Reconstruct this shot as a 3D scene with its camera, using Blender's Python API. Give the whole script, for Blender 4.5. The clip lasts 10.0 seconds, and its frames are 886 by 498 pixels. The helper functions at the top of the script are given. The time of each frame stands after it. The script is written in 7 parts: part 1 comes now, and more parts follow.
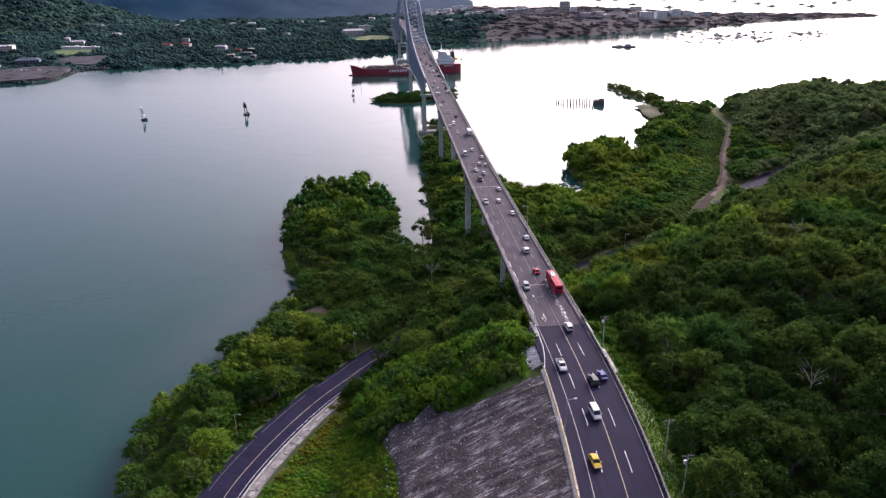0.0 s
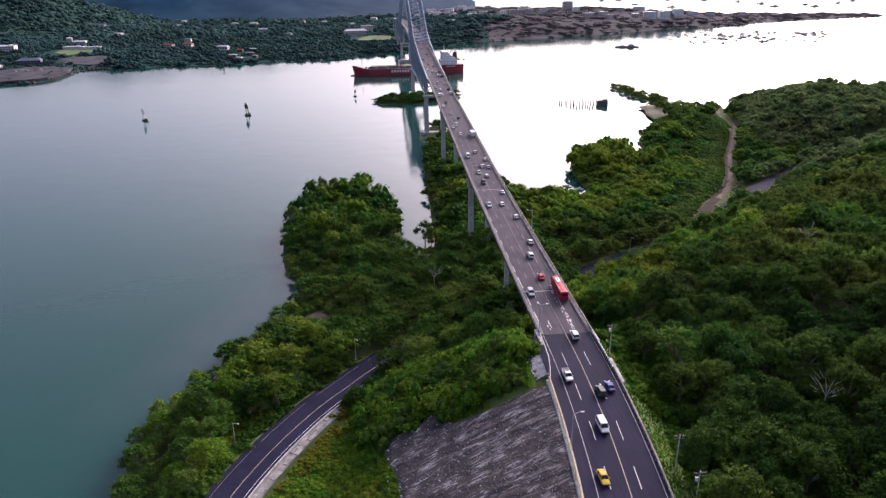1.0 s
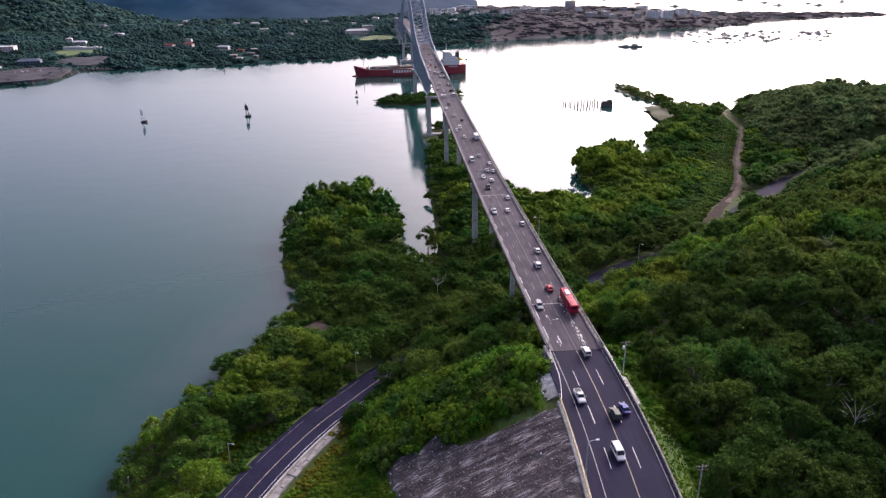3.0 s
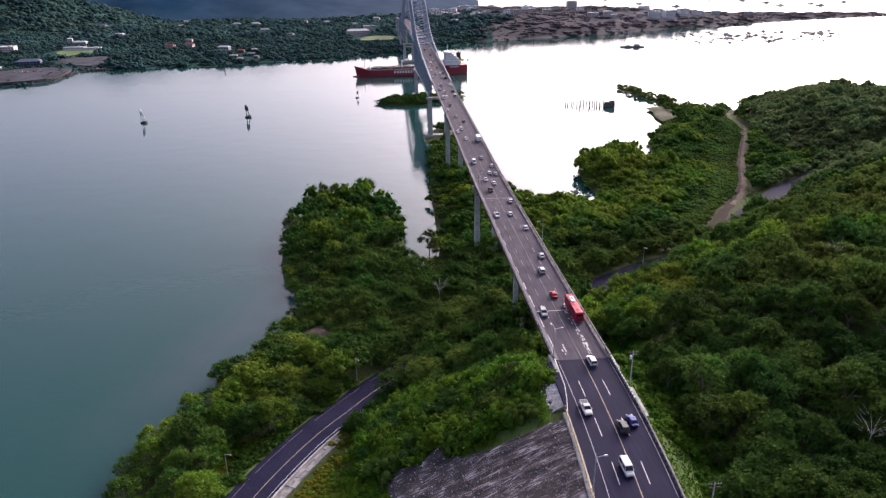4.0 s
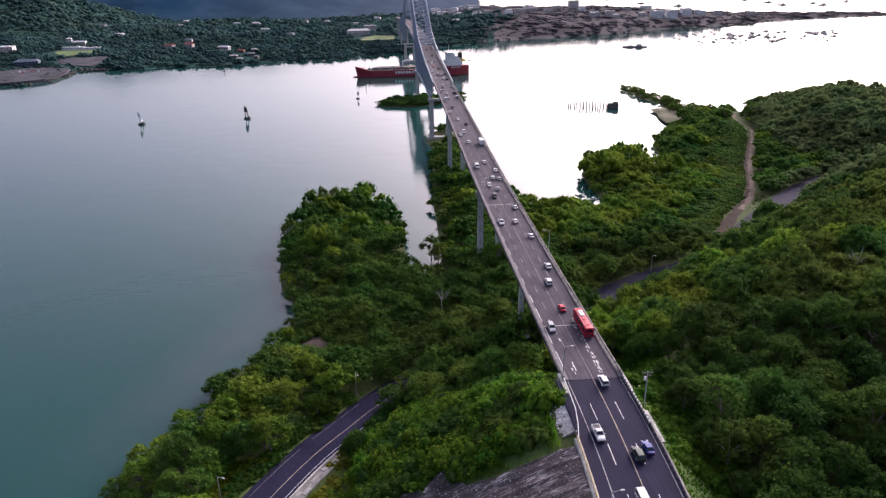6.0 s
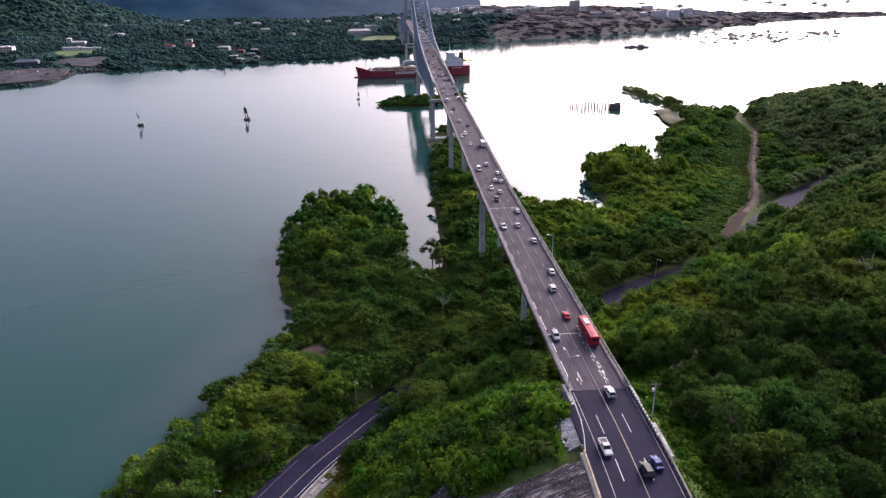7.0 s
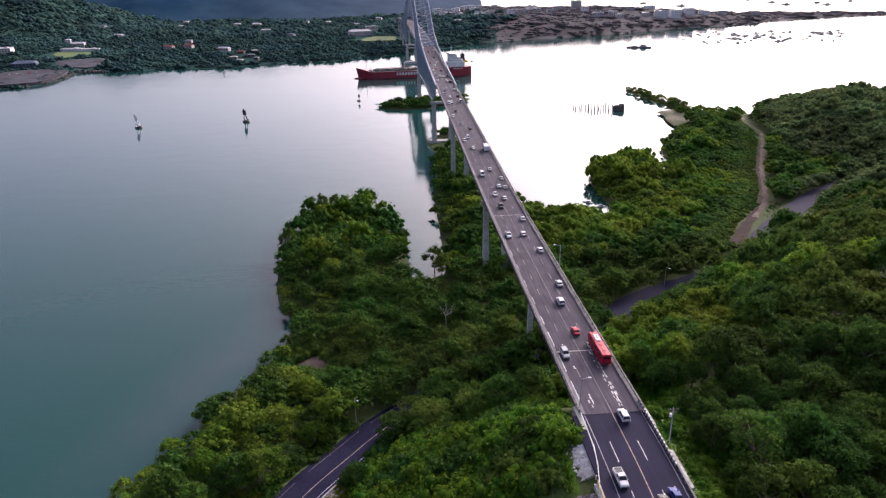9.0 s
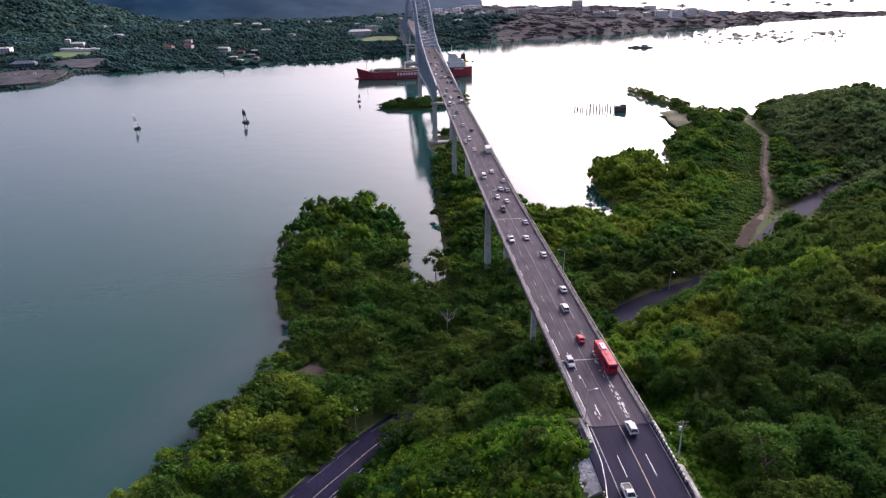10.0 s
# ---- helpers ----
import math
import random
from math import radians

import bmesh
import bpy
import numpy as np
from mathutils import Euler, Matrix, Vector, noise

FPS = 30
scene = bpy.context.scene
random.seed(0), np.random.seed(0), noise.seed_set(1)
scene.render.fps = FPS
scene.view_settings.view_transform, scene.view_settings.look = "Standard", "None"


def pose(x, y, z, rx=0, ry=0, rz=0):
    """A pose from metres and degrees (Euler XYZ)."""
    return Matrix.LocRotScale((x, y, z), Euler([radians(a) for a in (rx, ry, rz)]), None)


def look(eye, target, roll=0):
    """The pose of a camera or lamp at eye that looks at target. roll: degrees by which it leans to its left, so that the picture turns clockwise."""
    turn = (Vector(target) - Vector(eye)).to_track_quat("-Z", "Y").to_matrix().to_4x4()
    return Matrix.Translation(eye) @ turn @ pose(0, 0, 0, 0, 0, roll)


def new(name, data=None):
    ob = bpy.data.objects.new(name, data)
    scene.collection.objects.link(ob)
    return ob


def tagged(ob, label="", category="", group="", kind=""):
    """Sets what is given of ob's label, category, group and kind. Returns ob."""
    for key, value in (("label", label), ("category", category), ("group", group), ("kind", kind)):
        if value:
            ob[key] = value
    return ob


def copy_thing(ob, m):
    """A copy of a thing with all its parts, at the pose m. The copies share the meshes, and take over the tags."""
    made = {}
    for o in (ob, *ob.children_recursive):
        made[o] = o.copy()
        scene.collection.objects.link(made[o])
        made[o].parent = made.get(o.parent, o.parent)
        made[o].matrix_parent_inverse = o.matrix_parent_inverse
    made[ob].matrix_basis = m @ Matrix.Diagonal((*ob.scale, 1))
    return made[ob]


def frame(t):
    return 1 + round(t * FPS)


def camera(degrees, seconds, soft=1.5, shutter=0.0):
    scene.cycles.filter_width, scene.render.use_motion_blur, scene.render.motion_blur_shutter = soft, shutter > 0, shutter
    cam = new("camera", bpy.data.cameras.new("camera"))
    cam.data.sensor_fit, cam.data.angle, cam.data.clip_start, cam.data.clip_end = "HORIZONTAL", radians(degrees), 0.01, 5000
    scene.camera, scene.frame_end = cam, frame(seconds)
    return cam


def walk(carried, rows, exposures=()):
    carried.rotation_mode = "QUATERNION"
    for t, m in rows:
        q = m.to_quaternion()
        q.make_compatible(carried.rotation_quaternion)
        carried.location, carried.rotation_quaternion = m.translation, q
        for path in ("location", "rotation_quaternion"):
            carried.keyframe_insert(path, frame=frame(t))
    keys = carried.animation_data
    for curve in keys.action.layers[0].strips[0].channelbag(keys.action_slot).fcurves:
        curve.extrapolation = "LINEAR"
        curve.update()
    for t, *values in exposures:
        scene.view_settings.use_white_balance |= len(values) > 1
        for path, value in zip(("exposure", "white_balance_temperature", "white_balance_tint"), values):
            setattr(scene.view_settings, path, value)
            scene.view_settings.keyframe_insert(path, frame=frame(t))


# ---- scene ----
cam = camera(65.8, 10.0, soft=1.35)
PATH = [
    (0, (2.71, 11.90, 139.23), (-0.49, 104.75, 102.23), -0.6),
    (0.5, (2.53, 14.44, 139.21), (-0.87, 107.29, 102.21), -0.6),
    (1, (2.31, 16.92, 139.16), (-1.19, 109.77, 102.16), -0.6),
    (1.5, (2.05, 19.40, 139.13), (-1.55, 112.20, 102.13), -0.6),
    (2, (1.74, 21.89, 139.12), (-1.91, 114.74, 102.07), -0.7),
    (2.5, (1.43, 24.39, 139.09), (-2.27, 117.19, 102.04), -0.7),
    (4, (0.59, 31.89, 138.96), (-3.31, 124.69, 101.91), -0.7),
    (4.5, (0.31, 34.33, 138.96), (-3.64, 127.08, 101.91), -0.7),
    (5, (0.07, 36.79, 138.97), (-3.93, 129.59, 101.92), -0.7),
    (5.5, (-0.24, 39.25, 138.98), (-4.24, 132.05, 101.88), -0.7),
    (7, (-1.08, 46.74, 138.99), (-5.18, 139.49, 101.89), -0.7),
    (7.5, (-1.36, 49.17, 138.97), (-5.51, 141.92, 101.87), -0.7),
    (8, (-1.66, 51.68, 138.97), (-5.81, 144.48, 101.87), -0.7),
    (8.5, (-1.93, 54.18, 138.95), (-6.13, 146.93, 101.85), -0.7),
    (9, (-2.18, 56.68, 138.93), (-6.43, 149.48, 101.83), -0.8),
    (9.5, (-2.46, 59.14, 138.90), (-6.71, 151.89, 101.80), -0.7),
    (10, (-2.83, 61.59, 138.85), (-7.13, 154.34, 101.75), -0.8),
]
walk(cam, [(t, look(eye, target, roll)) for t, eye, target, roll in PATH], exposures=((0.0, 1.33, 6320, 25), (10.0, 1.33, 6320, 25)))

# ---- light: an overcast dawn, the sun low behind cloud ahead and to the right ----
SUN_AZ, SUN_EL = 31.0, 26.0
world = bpy.data.worlds.new("world")
scene.world = world
world.use_nodes = True
wn = world.node_tree
sky = wn.nodes.new("ShaderNodeTexSky")
sky.sky_type = "NISHITA"
sky.sun_disc = False
sky.sun_elevation, sky.sun_rotation = radians(SUN_EL), radians(SUN_AZ)
sky.air_density, sky.dust_density, sky.ozone_density = 0.45, 6.0, 1.0
cloud = wn.nodes.new("ShaderNodeHueSaturation")
cloud.inputs["Saturation"].default_value = 0.80
wn.links.new(sky.outputs[0], cloud.inputs["Color"])
wn.links.new(cloud.outputs[0], wn.nodes["Background"].inputs[0])
wn.nodes["Background"].inputs[1].default_value = 0.13
sun = new("sun", bpy.data.lights.new("sun", "SUN"))
sun.data.energy, sun.data.angle, sun.data.color = 0.4, radians(30), (1.0, 0.93, 0.86)
sun.matrix_world = look((0, 0, 0), (-math.sin(radians(SUN_AZ)), -math.cos(radians(SUN_AZ)), -math.tan(radians(SUN_EL))))

# ---- materials ----
def material(name, base, other=None, scale=1.0, rough=0.8, metal=0.0, bump=0.0, bump_scale=None, fine=None, by_object=0.0, spec=0.5, detail=6.0, contrast=(0.35, 0.65), grain=None):
    """A surface whose colour goes between two tones by noise in world metres, with fine grain, relief and a spread from object to object."""
    m = bpy.data.materials.new(name)
    m.use_nodes = True
    t = m.node_tree
    b = t.nodes["Principled BSDF"]
    b.inputs["Roughness"].default_value, b.inputs["Metallic"].default_value = rough, metal
    b.inputs["Specular IOR Level"].default_value = spec
    geo = t.nodes.new("ShaderNodeNewGeometry")
    noise_a = t.nodes.new("ShaderNodeTexNoise")
    noise_a.inputs["Scale"].default_value, noise_a.inputs["Detail"].default_value = scale, detail
    t.links.new(geo.outputs["Position"], noise_a.inputs["Vector"])
    ramp = t.nodes.new("ShaderNodeValToRGB")
    ramp.color_ramp.elements[0].position, ramp.color_ramp.elements[1].position = contrast
    ramp.color_ramp.elements[0].color, ramp.color_ramp.elements[1].color = (*base, 1), (*(other or [c * 0.8 for c in base]), 1)
    t.links.new(noise_a.outputs["Fac"], ramp.inputs["Fac"])
    colour = ramp.outputs["Color"]
    if fine:
        noise_b = t.nodes.new("ShaderNodeTexNoise")
        noise_b.inputs["Scale"].default_value, noise_b.inputs["Detail"].default_value = fine, 3.0
        t.links.new(geo.outputs["Position"], noise_b.inputs["Vector"])
        if grain:
            # drawn out along the traffic
            along = t.nodes.new("ShaderNodeMapping")
            along.vector_type = "TEXTURE"
            along.inputs["Rotation"].default_value = (0, 0, radians(7.4))
            along.inputs["Scale"].default_value = grain
            t.links.new(geo.outputs["Position"], along.inputs["Vector"])
            t.links.new(along.outputs[0], noise_b.inputs["Vector"])
        span = t.nodes.new("ShaderNodeMapRange")
        span.inputs["From Min"].default_value, span.inputs["From Max"].default_value = 0.3, 0.7
        span.inputs["To Min"].default_value, span.inputs["To Max"].default_value = 0.72, 1.2
        t.links.new(noise_b.outputs["Fac"], span.inputs["Value"])
        mul = t.nodes.new("ShaderNodeVectorMath")
        mul.operation = "SCALE"
        t.links.new(colour, mul.inputs[0])
        t.links.new(span.outputs[0], mul.inputs["Scale"])
        colour = mul.outputs[0]
    if by_object:
        info = t.nodes.new("ShaderNodeObjectInfo")
        span = t.nodes.new("ShaderNodeMapRange")
        span.inputs["To Min"].default_value, span.inputs["To Max"].default_value = 1 - by_object, 1 + by_object
        t.links.new(info.outputs["Random"], span.inputs["Value"])
        mul = t.nodes.new("ShaderNodeVectorMath")
        mul.operation = "SCALE"
        t.links.new(colour, mul.inputs[0])
        t.links.new(span.outputs[0], mul.inputs["Scale"])
        colour = mul.outputs[0]
    t.links.new(colour, b.inputs["Base Color"])
    if bump:
        relief = t.nodes.new("ShaderNodeTexNoise")
        relief.inputs["Scale"].default_value, relief.inputs["Detail"].default_value = bump_scale or scale * 4, 5.0
        t.links.new(geo.outputs["Position"], relief.inputs["Vector"])
        bn = t.nodes.new("ShaderNodeBump")
        bn.inputs["Strength"].default_value, bn.inputs["Distance"].default_value = min(1.0, bump * 4), bump
        t.links.new(relief.outputs["Fac"], bn.inputs["Height"])
        t.links.new(bn.outputs[0], b.inputs["Normal"])
    return m


def foliage(name, dark, light, warm, patch=0.07, fine=1.7, relief=0.0):
    """Leaves: tone by patch in world metres, by leaf and by tree, and some light through the leaf."""
    m = bpy.data.materials.new(name)
    m.use_nodes = True
    t = m.node_tree
    t.nodes.remove(t.nodes["Principled BSDF"])
    geo = t.nodes.new("ShaderNodeNewGeometry")
    noise_a = t.nodes.new("ShaderNodeTexNoise")
    noise_a.inputs["Scale"].default_value, noise_a.inputs["Detail"].default_value = patch, 4.0
    t.links.new(geo.outputs["Position"], noise_a.inputs["Vector"])
    info = t.nodes.new("ShaderNodeObjectInfo")
    tree_tone = t.nodes.new("ShaderNodeMapRange")
    tree_tone.inputs["From Min"].default_value, tree_tone.inputs["From Max"].default_value = 0.28, 0.72
    tree_tone.inputs["To Min"].default_value, tree_tone.inputs["To Max"].default_value = 0.24, 0.70
    t.links.new(noise_a.outputs["Fac"], tree_tone.inputs["Value"])
    add = t.nodes.new("ShaderNodeMath")
    add.operation = "MULTIPLY_ADD"
    add.inputs[1].default_value = 0.28
    t.links.new(geo.outputs["Random Per Island"], add.inputs[0])
    t.links.new(tree_tone.outputs[0], add.inputs[2])
    more = t.nodes.new("ShaderNodeMath")
    more.operation = "MULTIPLY_ADD"
    more.inputs[1].default_value = 0.30
    t.links.new(info.outputs["Random"], more.inputs[0])
    t.links.new(add.outputs[0], more.inputs[2])
    ramp = t.nodes.new("ShaderNodeValToRGB")
    e = ramp.color_ramp.elements
    e[0].position, e[0].color = 0.42, (*dark, 1)
    e[1].position, e[1].color = 0.78, (*light, 1)
    w = e.new(1.0)
    w.color = (*warm, 1)
    t.links.new(more.outputs[0], ramp.inputs["Fac"])
    drift, shift = t.nodes.new("ShaderNodeTexNoise"), t.nodes.new("ShaderNodeHueSaturation")
    drift.inputs["Scale"].default_value, drift.inputs["Detail"].default_value = patch * 0.45, 2.0
    t.links.new(geo.outputs["Position"], drift.inputs["Vector"])
    hue = t.nodes.new("ShaderNodeMapRange")
    hue.inputs["From Min"].default_value, hue.inputs["From Max"].default_value = 0.3, 0.7
    hue.inputs["To Min"].default_value, hue.inputs["To Max"].default_value = 0.485, 0.537
    t.links.new(drift.outputs["Fac"], hue.inputs["Value"])
    t.links.new(hue.outputs[0], shift.inputs["Hue"])
    t.links.new(ramp.outputs[0], shift.inputs["Color"])
    mottle, span = t.nodes.new("ShaderNodeTexNoise"), t.nodes.new("ShaderNodeMapRange")
    mottle.inputs["Scale"].default_value, mottle.inputs["Detail"].default_value = fine, 3.0
    t.links.new(geo.outputs["Position"], mottle.inputs["Vector"])
    span.inputs["From Min"].default_value, span.inputs["From Max"].default_value = 0.3, 0.7
    span.inputs["To Min"].default_value, span.inputs["To Max"].default_value = 0.84, 1.16
    t.links.new(mottle.outputs["Fac"], span.inputs["Value"])
    wide, spread, tone = t.nodes.new("ShaderNodeTexNoise"), t.nodes.new("ShaderNodeMapRange"), t.nodes.new("ShaderNodeMath")
    wide.inputs["Scale"].default_value, wide.inputs["Detail"].default_value = patch * 0.30, 3.0
    t.links.new(geo.outputs["Position"], wide.inputs["Vector"])
    spread.inputs["From Min"].default_value, spread.inputs["From Max"].default_value = 0.34, 0.66
    spread.inputs["To Min"].default_value, spread.inputs["To Max"].default_value = 0.74, 1.28
    t.links.new(wide.outputs["Fac"], spread.inputs["Value"])
    tone.operation = "MULTIPLY"
    t.links.new(span.outputs[0], tone.inputs[0])
    t.links.new(spread.outputs[0], tone.inputs[1])
    t.links.new(tone.outputs[0], shift.inputs["Value"])
    diffuse, trans, gloss = t.nodes.new("ShaderNodeBsdfDiffuse"), t.nodes.new("ShaderNodeBsdfTranslucent"), t.nodes.new("ShaderNodeBsdfGlossy")
    gloss.inputs["Roughness"].default_value = 0.45
    gloss.inputs["Color"].default_value = (0.6, 0.6, 0.6, 1)
    mix, mix2 = t.nodes.new("ShaderNodeMixShader"), t.nodes.new("ShaderNodeMixShader")
    mix.inputs[0].default_value, mix2.inputs[0].default_value = 0.47, 0.005
    t.links.new(shift.outputs[0], diffuse.inputs[0])
    t.links.new(shift.outputs[0], trans.inputs[0])
    if relief:
        bn = t.nodes.new("ShaderNodeBump")
        bn.inputs["Strength"].default_value, bn.inputs["Distance"].default_value = 1.0, relief
        t.links.new(mottle.outputs["Fac"], bn.inputs["Height"])
        t.links.new(bn.outputs[0], diffuse.inputs["Normal"])
    t.links.new(diffuse.outputs[0], mix.inputs[1])
    t.links.new(trans.outputs[0], mix.inputs[2])
    t.links.new(mix.outputs[0], mix2.inputs[1])
    t.links.new(gloss.outputs[0], mix2.inputs[2])
    t.links.new(mix2.outputs[0], t.nodes["Material Output"].inputs["Surface"])
    return m


def water_material():
    m = bpy.data.materials.new("water")
    m.use_nodes = True
    t = m.node_tree
    b = t.nodes["Principled BSDF"]
    b.inputs["IOR"].default_value = 1.333
    geo = t.nodes.new("ShaderNodeNewGeometry")
    murk = t.nodes.new("ShaderNodeTexNoise")
    murk.inputs["Scale"].default_value, murk.inputs["Detail"].default_value = 0.006, 3.0
    t.links.new(geo.outputs["Position"], murk.inputs["Vector"])
    ramp = t.nodes.new("ShaderNodeValToRGB")
    ramp.color_ramp.elements[0].color, ramp.color_ramp.elements[1].color = (0.0095, 0.051, 0.048, 1), (0.0135, 0.063, 0.058, 1)
    t.links.new(murk.outputs["Fac"], ramp.inputs[0])
    # silt drifting along the left bank
    silt_map, silt, silt_noise = t.nodes.new("ShaderNodeMapping"), t.nodes.new("ShaderNodeTexGradient"), t.nodes.new("ShaderNodeTexNoise")
    silt_map.vector_type = "TEXTURE"
    silt_map.inputs["Location"].default_value = (-98, 278, 0)
    silt_map.inputs["Rotation"].default_value = (0, 0, radians(-17))
    silt_map.inputs["Scale"].default_value = (26, 95, 200)
    silt.gradient_type = "SPHERICAL"
    silt_noise.inputs["Scale"].default_value, silt_noise.inputs["Detail"].default_value = 0.03, 5.0
    t.links.new(geo.outputs["Position"], silt_map.inputs["Vector"])
    t.links.new(silt_map.outputs[0], silt.inputs["Vector"])
    t.links.new(geo.outputs["Position"], silt_noise.inputs["Vector"])
    silt_fac, silt_mix = t.nodes.new("ShaderNodeMath"), t.nodes.new("ShaderNodeMix")
    silt_fac.operation = "MULTIPLY"
    silt_mix.data_type = "RGBA"
    silt_mix.inputs["B"].default_value = (0.052, 0.070, 0.082, 1)
    t.links.new(silt.outputs["Fac"], silt_fac.inputs[0])
    t.links.new(silt_noise.outputs["Fac"], silt_fac.inputs[1])
    t.links.new(silt_fac.outputs[0], silt_mix.inputs["Factor"])
    t.links.new(ramp.outputs[0], silt_mix.inputs["A"])
    t.links.new(silt_mix.outputs["Result"], b.inputs["Base Color"])
    slick, span = t.nodes.new("ShaderNodeTexNoise"), t.nodes.new("ShaderNodeMapRange")
    slick.inputs["Scale"].default_value, slick.inputs["Detail"].default_value = 0.011, 5.0
    wide = t.nodes.new("ShaderNodeMapping")
    wide.inputs["Scale"].default_value = (0.45, 1.6, 1.0)
    wide.inputs["Rotation"].default_value = (0, 0, radians(12))
    t.links.new(geo.outputs["Position"], wide.inputs["Vector"])
    t.links.new(wide.outputs[0], slick.inputs["Vector"])
    span.inputs["From Min"].default_value, span.inputs["From Max"].default_value = 0.35, 0.65
    span.inputs["To Min"].default_value, span.inputs["To Max"].default_value = 0.035, 0.07
    t.links.new(slick.outputs["Fac"], span.inputs["Value"])
    # the open channel is ruffled more than the water under the near bank
    apart, breeze, chop = t.nodes.new("ShaderNodeSeparateXYZ"), t.nodes.new("ShaderNodeMapRange"), t.nodes.new("ShaderNodeMath")
    t.links.new(geo.outputs["Position"], apart.inputs[0])
    breeze.inputs["From Min"].default_value, breeze.inputs["From Max"].default_value = 560, 1150
    breeze.inputs["To Min"].default_value, breeze.inputs["To Max"].default_value = 0.0, 0.02
    t.links.new(apart.outputs["Y"], breeze.inputs["Value"])
    chop.operation = "ADD"
    t.links.new(span.outputs[0], chop.inputs[0])
    t.links.new(breeze.outputs[0], chop.inputs[1])
    t.links.new(chop.outputs[0], b.inputs["Roughness"])
    stretch = t.nodes.new("ShaderNodeMapping")
    stretch.inputs["Scale"].default_value = (0.35, 1.0, 1.0)
    t.links.new(geo.outputs["Position"], stretch.inputs["Vector"])
    ripple, swell = t.nodes.new("ShaderNodeTexNoise"), t.nodes.new("ShaderNodeTexNoise")
    ripple.inputs["Scale"].default_value, ripple.inputs["Detail"].default_value = 0.5, 3.0
    swell.inputs["Scale"].default_value, swell.inputs["Detail"].default_value = 0.045, 2.0
    t.links.new(stretch.outputs[0], ripple.inputs["Vector"])
    t.links.new(geo.outputs["Position"], swell.inputs["Vector"])
    both = t.nodes.new("ShaderNodeMath")
    both.operation = "MULTIPLY_ADD"
    both.inputs[1].default_value = 3.0
    t.links.new(swell.outputs["Fac"], both.inputs[0])
    t.links.new(ripple.outputs["Fac"], both.inputs[2])
    bn = t.nodes.new("ShaderNodeBump")
    bn.inputs["Strength"].default_value, bn.inputs["Distance"].default_value = 0.4, 0.12
    t.links.new(both.outputs[0], bn.inputs["Height"])
    t.links.new(bn.outputs[0], b.inputs["Normal"])
    return m


WATER = water_material()
SOIL = material("soil_and_undergrowth", (0.050, 0.074, 0.025), (0.077, 0.098, 0.035), 0.08, 0.95, bump=0.2, bump_scale=0.6, fine=0.9, spec=0.08)
GRASS = material("grass", (0.051, 0.109, 0.0135), (0.085, 0.129, 0.0188), 0.15, 0.9, bump=0.12, bump_scale=2.5, fine=1.6)
DIRT = material("bare_earth", (0.190, 0.150, 0.122), (0.088, 0.065, 0.056), 0.12, 0.95, bump=0.08, bump_scale=1.5, fine=0.8, spec=0.08)
BROWN_EARTH = material("brown_earth", (0.045, 0.029, 0.025), (0.027, 0.0174, 0.0155), 0.15, 0.95, bump=0.08, bump_scale=1.5, fine=0.8, spec=0.08)
SAND = material("pale_sand_flat", (0.165, 0.158, 0.112), (0.095, 0.108, 0.055), 0.05, 0.95, fine=0.3, spec=0.08)
ASPHALT = material("asphalt", (0.0089, 0.0080, 0.029), (0.0128, 0.0115, 0.038), 0.10, 0.9, spec=0.2, bump=0.01, bump_scale=12.0, fine=1.0, grain=(0.469, 9.053, 0.828))
OLD_ASPHALT = material("old_asphalt", (0.0139, 0.0138, 0.037), (0.020, 0.0198, 0.047), 0.10, 0.9, spec=0.12, bump=0.01, bump_scale=12.0, fine=1.4)
PALE_LINE = material("pale_worn_yellow_paint", (0.42, 0.35, 0.24), (0.26, 0.22, 0.17), 0.6, 0.7, fine=2.0)
DECK = material("worn_concrete_deck", (0.052, 0.043, 0.062), (0.079, 0.067, 0.089), 0.09, 0.9, spec=0.2, bump=0.01, bump_scale=8.0, fine=1.0, grain=(0.430, 18.480, 0.880))
TYRE_TRACK = material("tyre_darkened_concrete", (0.051, 0.043, 0.059), (0.076, 0.065, 0.083), 0.15, 0.88, spec=0.2, fine=1.0, grain=(0.45, 18.0, 1.0))
CONCRETE = material("weathered_concrete", (0.36, 0.35, 0.33), (0.50, 0.49, 0.47), 0.25, 0.85, bump=0.02, bump_scale=3.0, fine=1.0)
CONCRETE_DARK = material("stained_concrete", (0.14, 0.13, 0.125), (0.24, 0.225, 0.21), 0.3, 0.9, bump=0.03, bump_scale=2.0, fine=1.2)
WALKWAY = material("pale_walkway_concrete", (0.15, 0.14, 0.155), (0.21, 0.195, 0.21), 0.3, 0.9, spec=0.2, fine=1.0, grain=(0.6, 9.0, 1.0))
APRON = material("worn_apron_concrete", (0.20, 0.19, 0.185), (0.33, 0.315, 0.30), 0.4, 0.9, bump=0.03, bump_scale=2.5, fine=1.1, by_object=0.3)
PALE_RUBBLE = material("pale_spalled_concrete", (0.62, 0.61, 0.61), (0.34, 0.33, 0.33), 0.6, 0.9, bump=0.06, bump_scale=2.0, fine=1.5)
RUBBLE = material("pale_broken_concrete", (0.46, 0.45, 0.44), (0.25, 0.24, 0.235), 0.5, 0.9, bump=0.06, bump_scale=2.0, fine=1.5)
ROCK = material("shore_rock", (0.072, 0.066, 0.062), (0.120, 0.111, 0.105), 0.4, 0.9, bump=0.1, bump_scale=1.5, fine=1.2, spec=0.1)
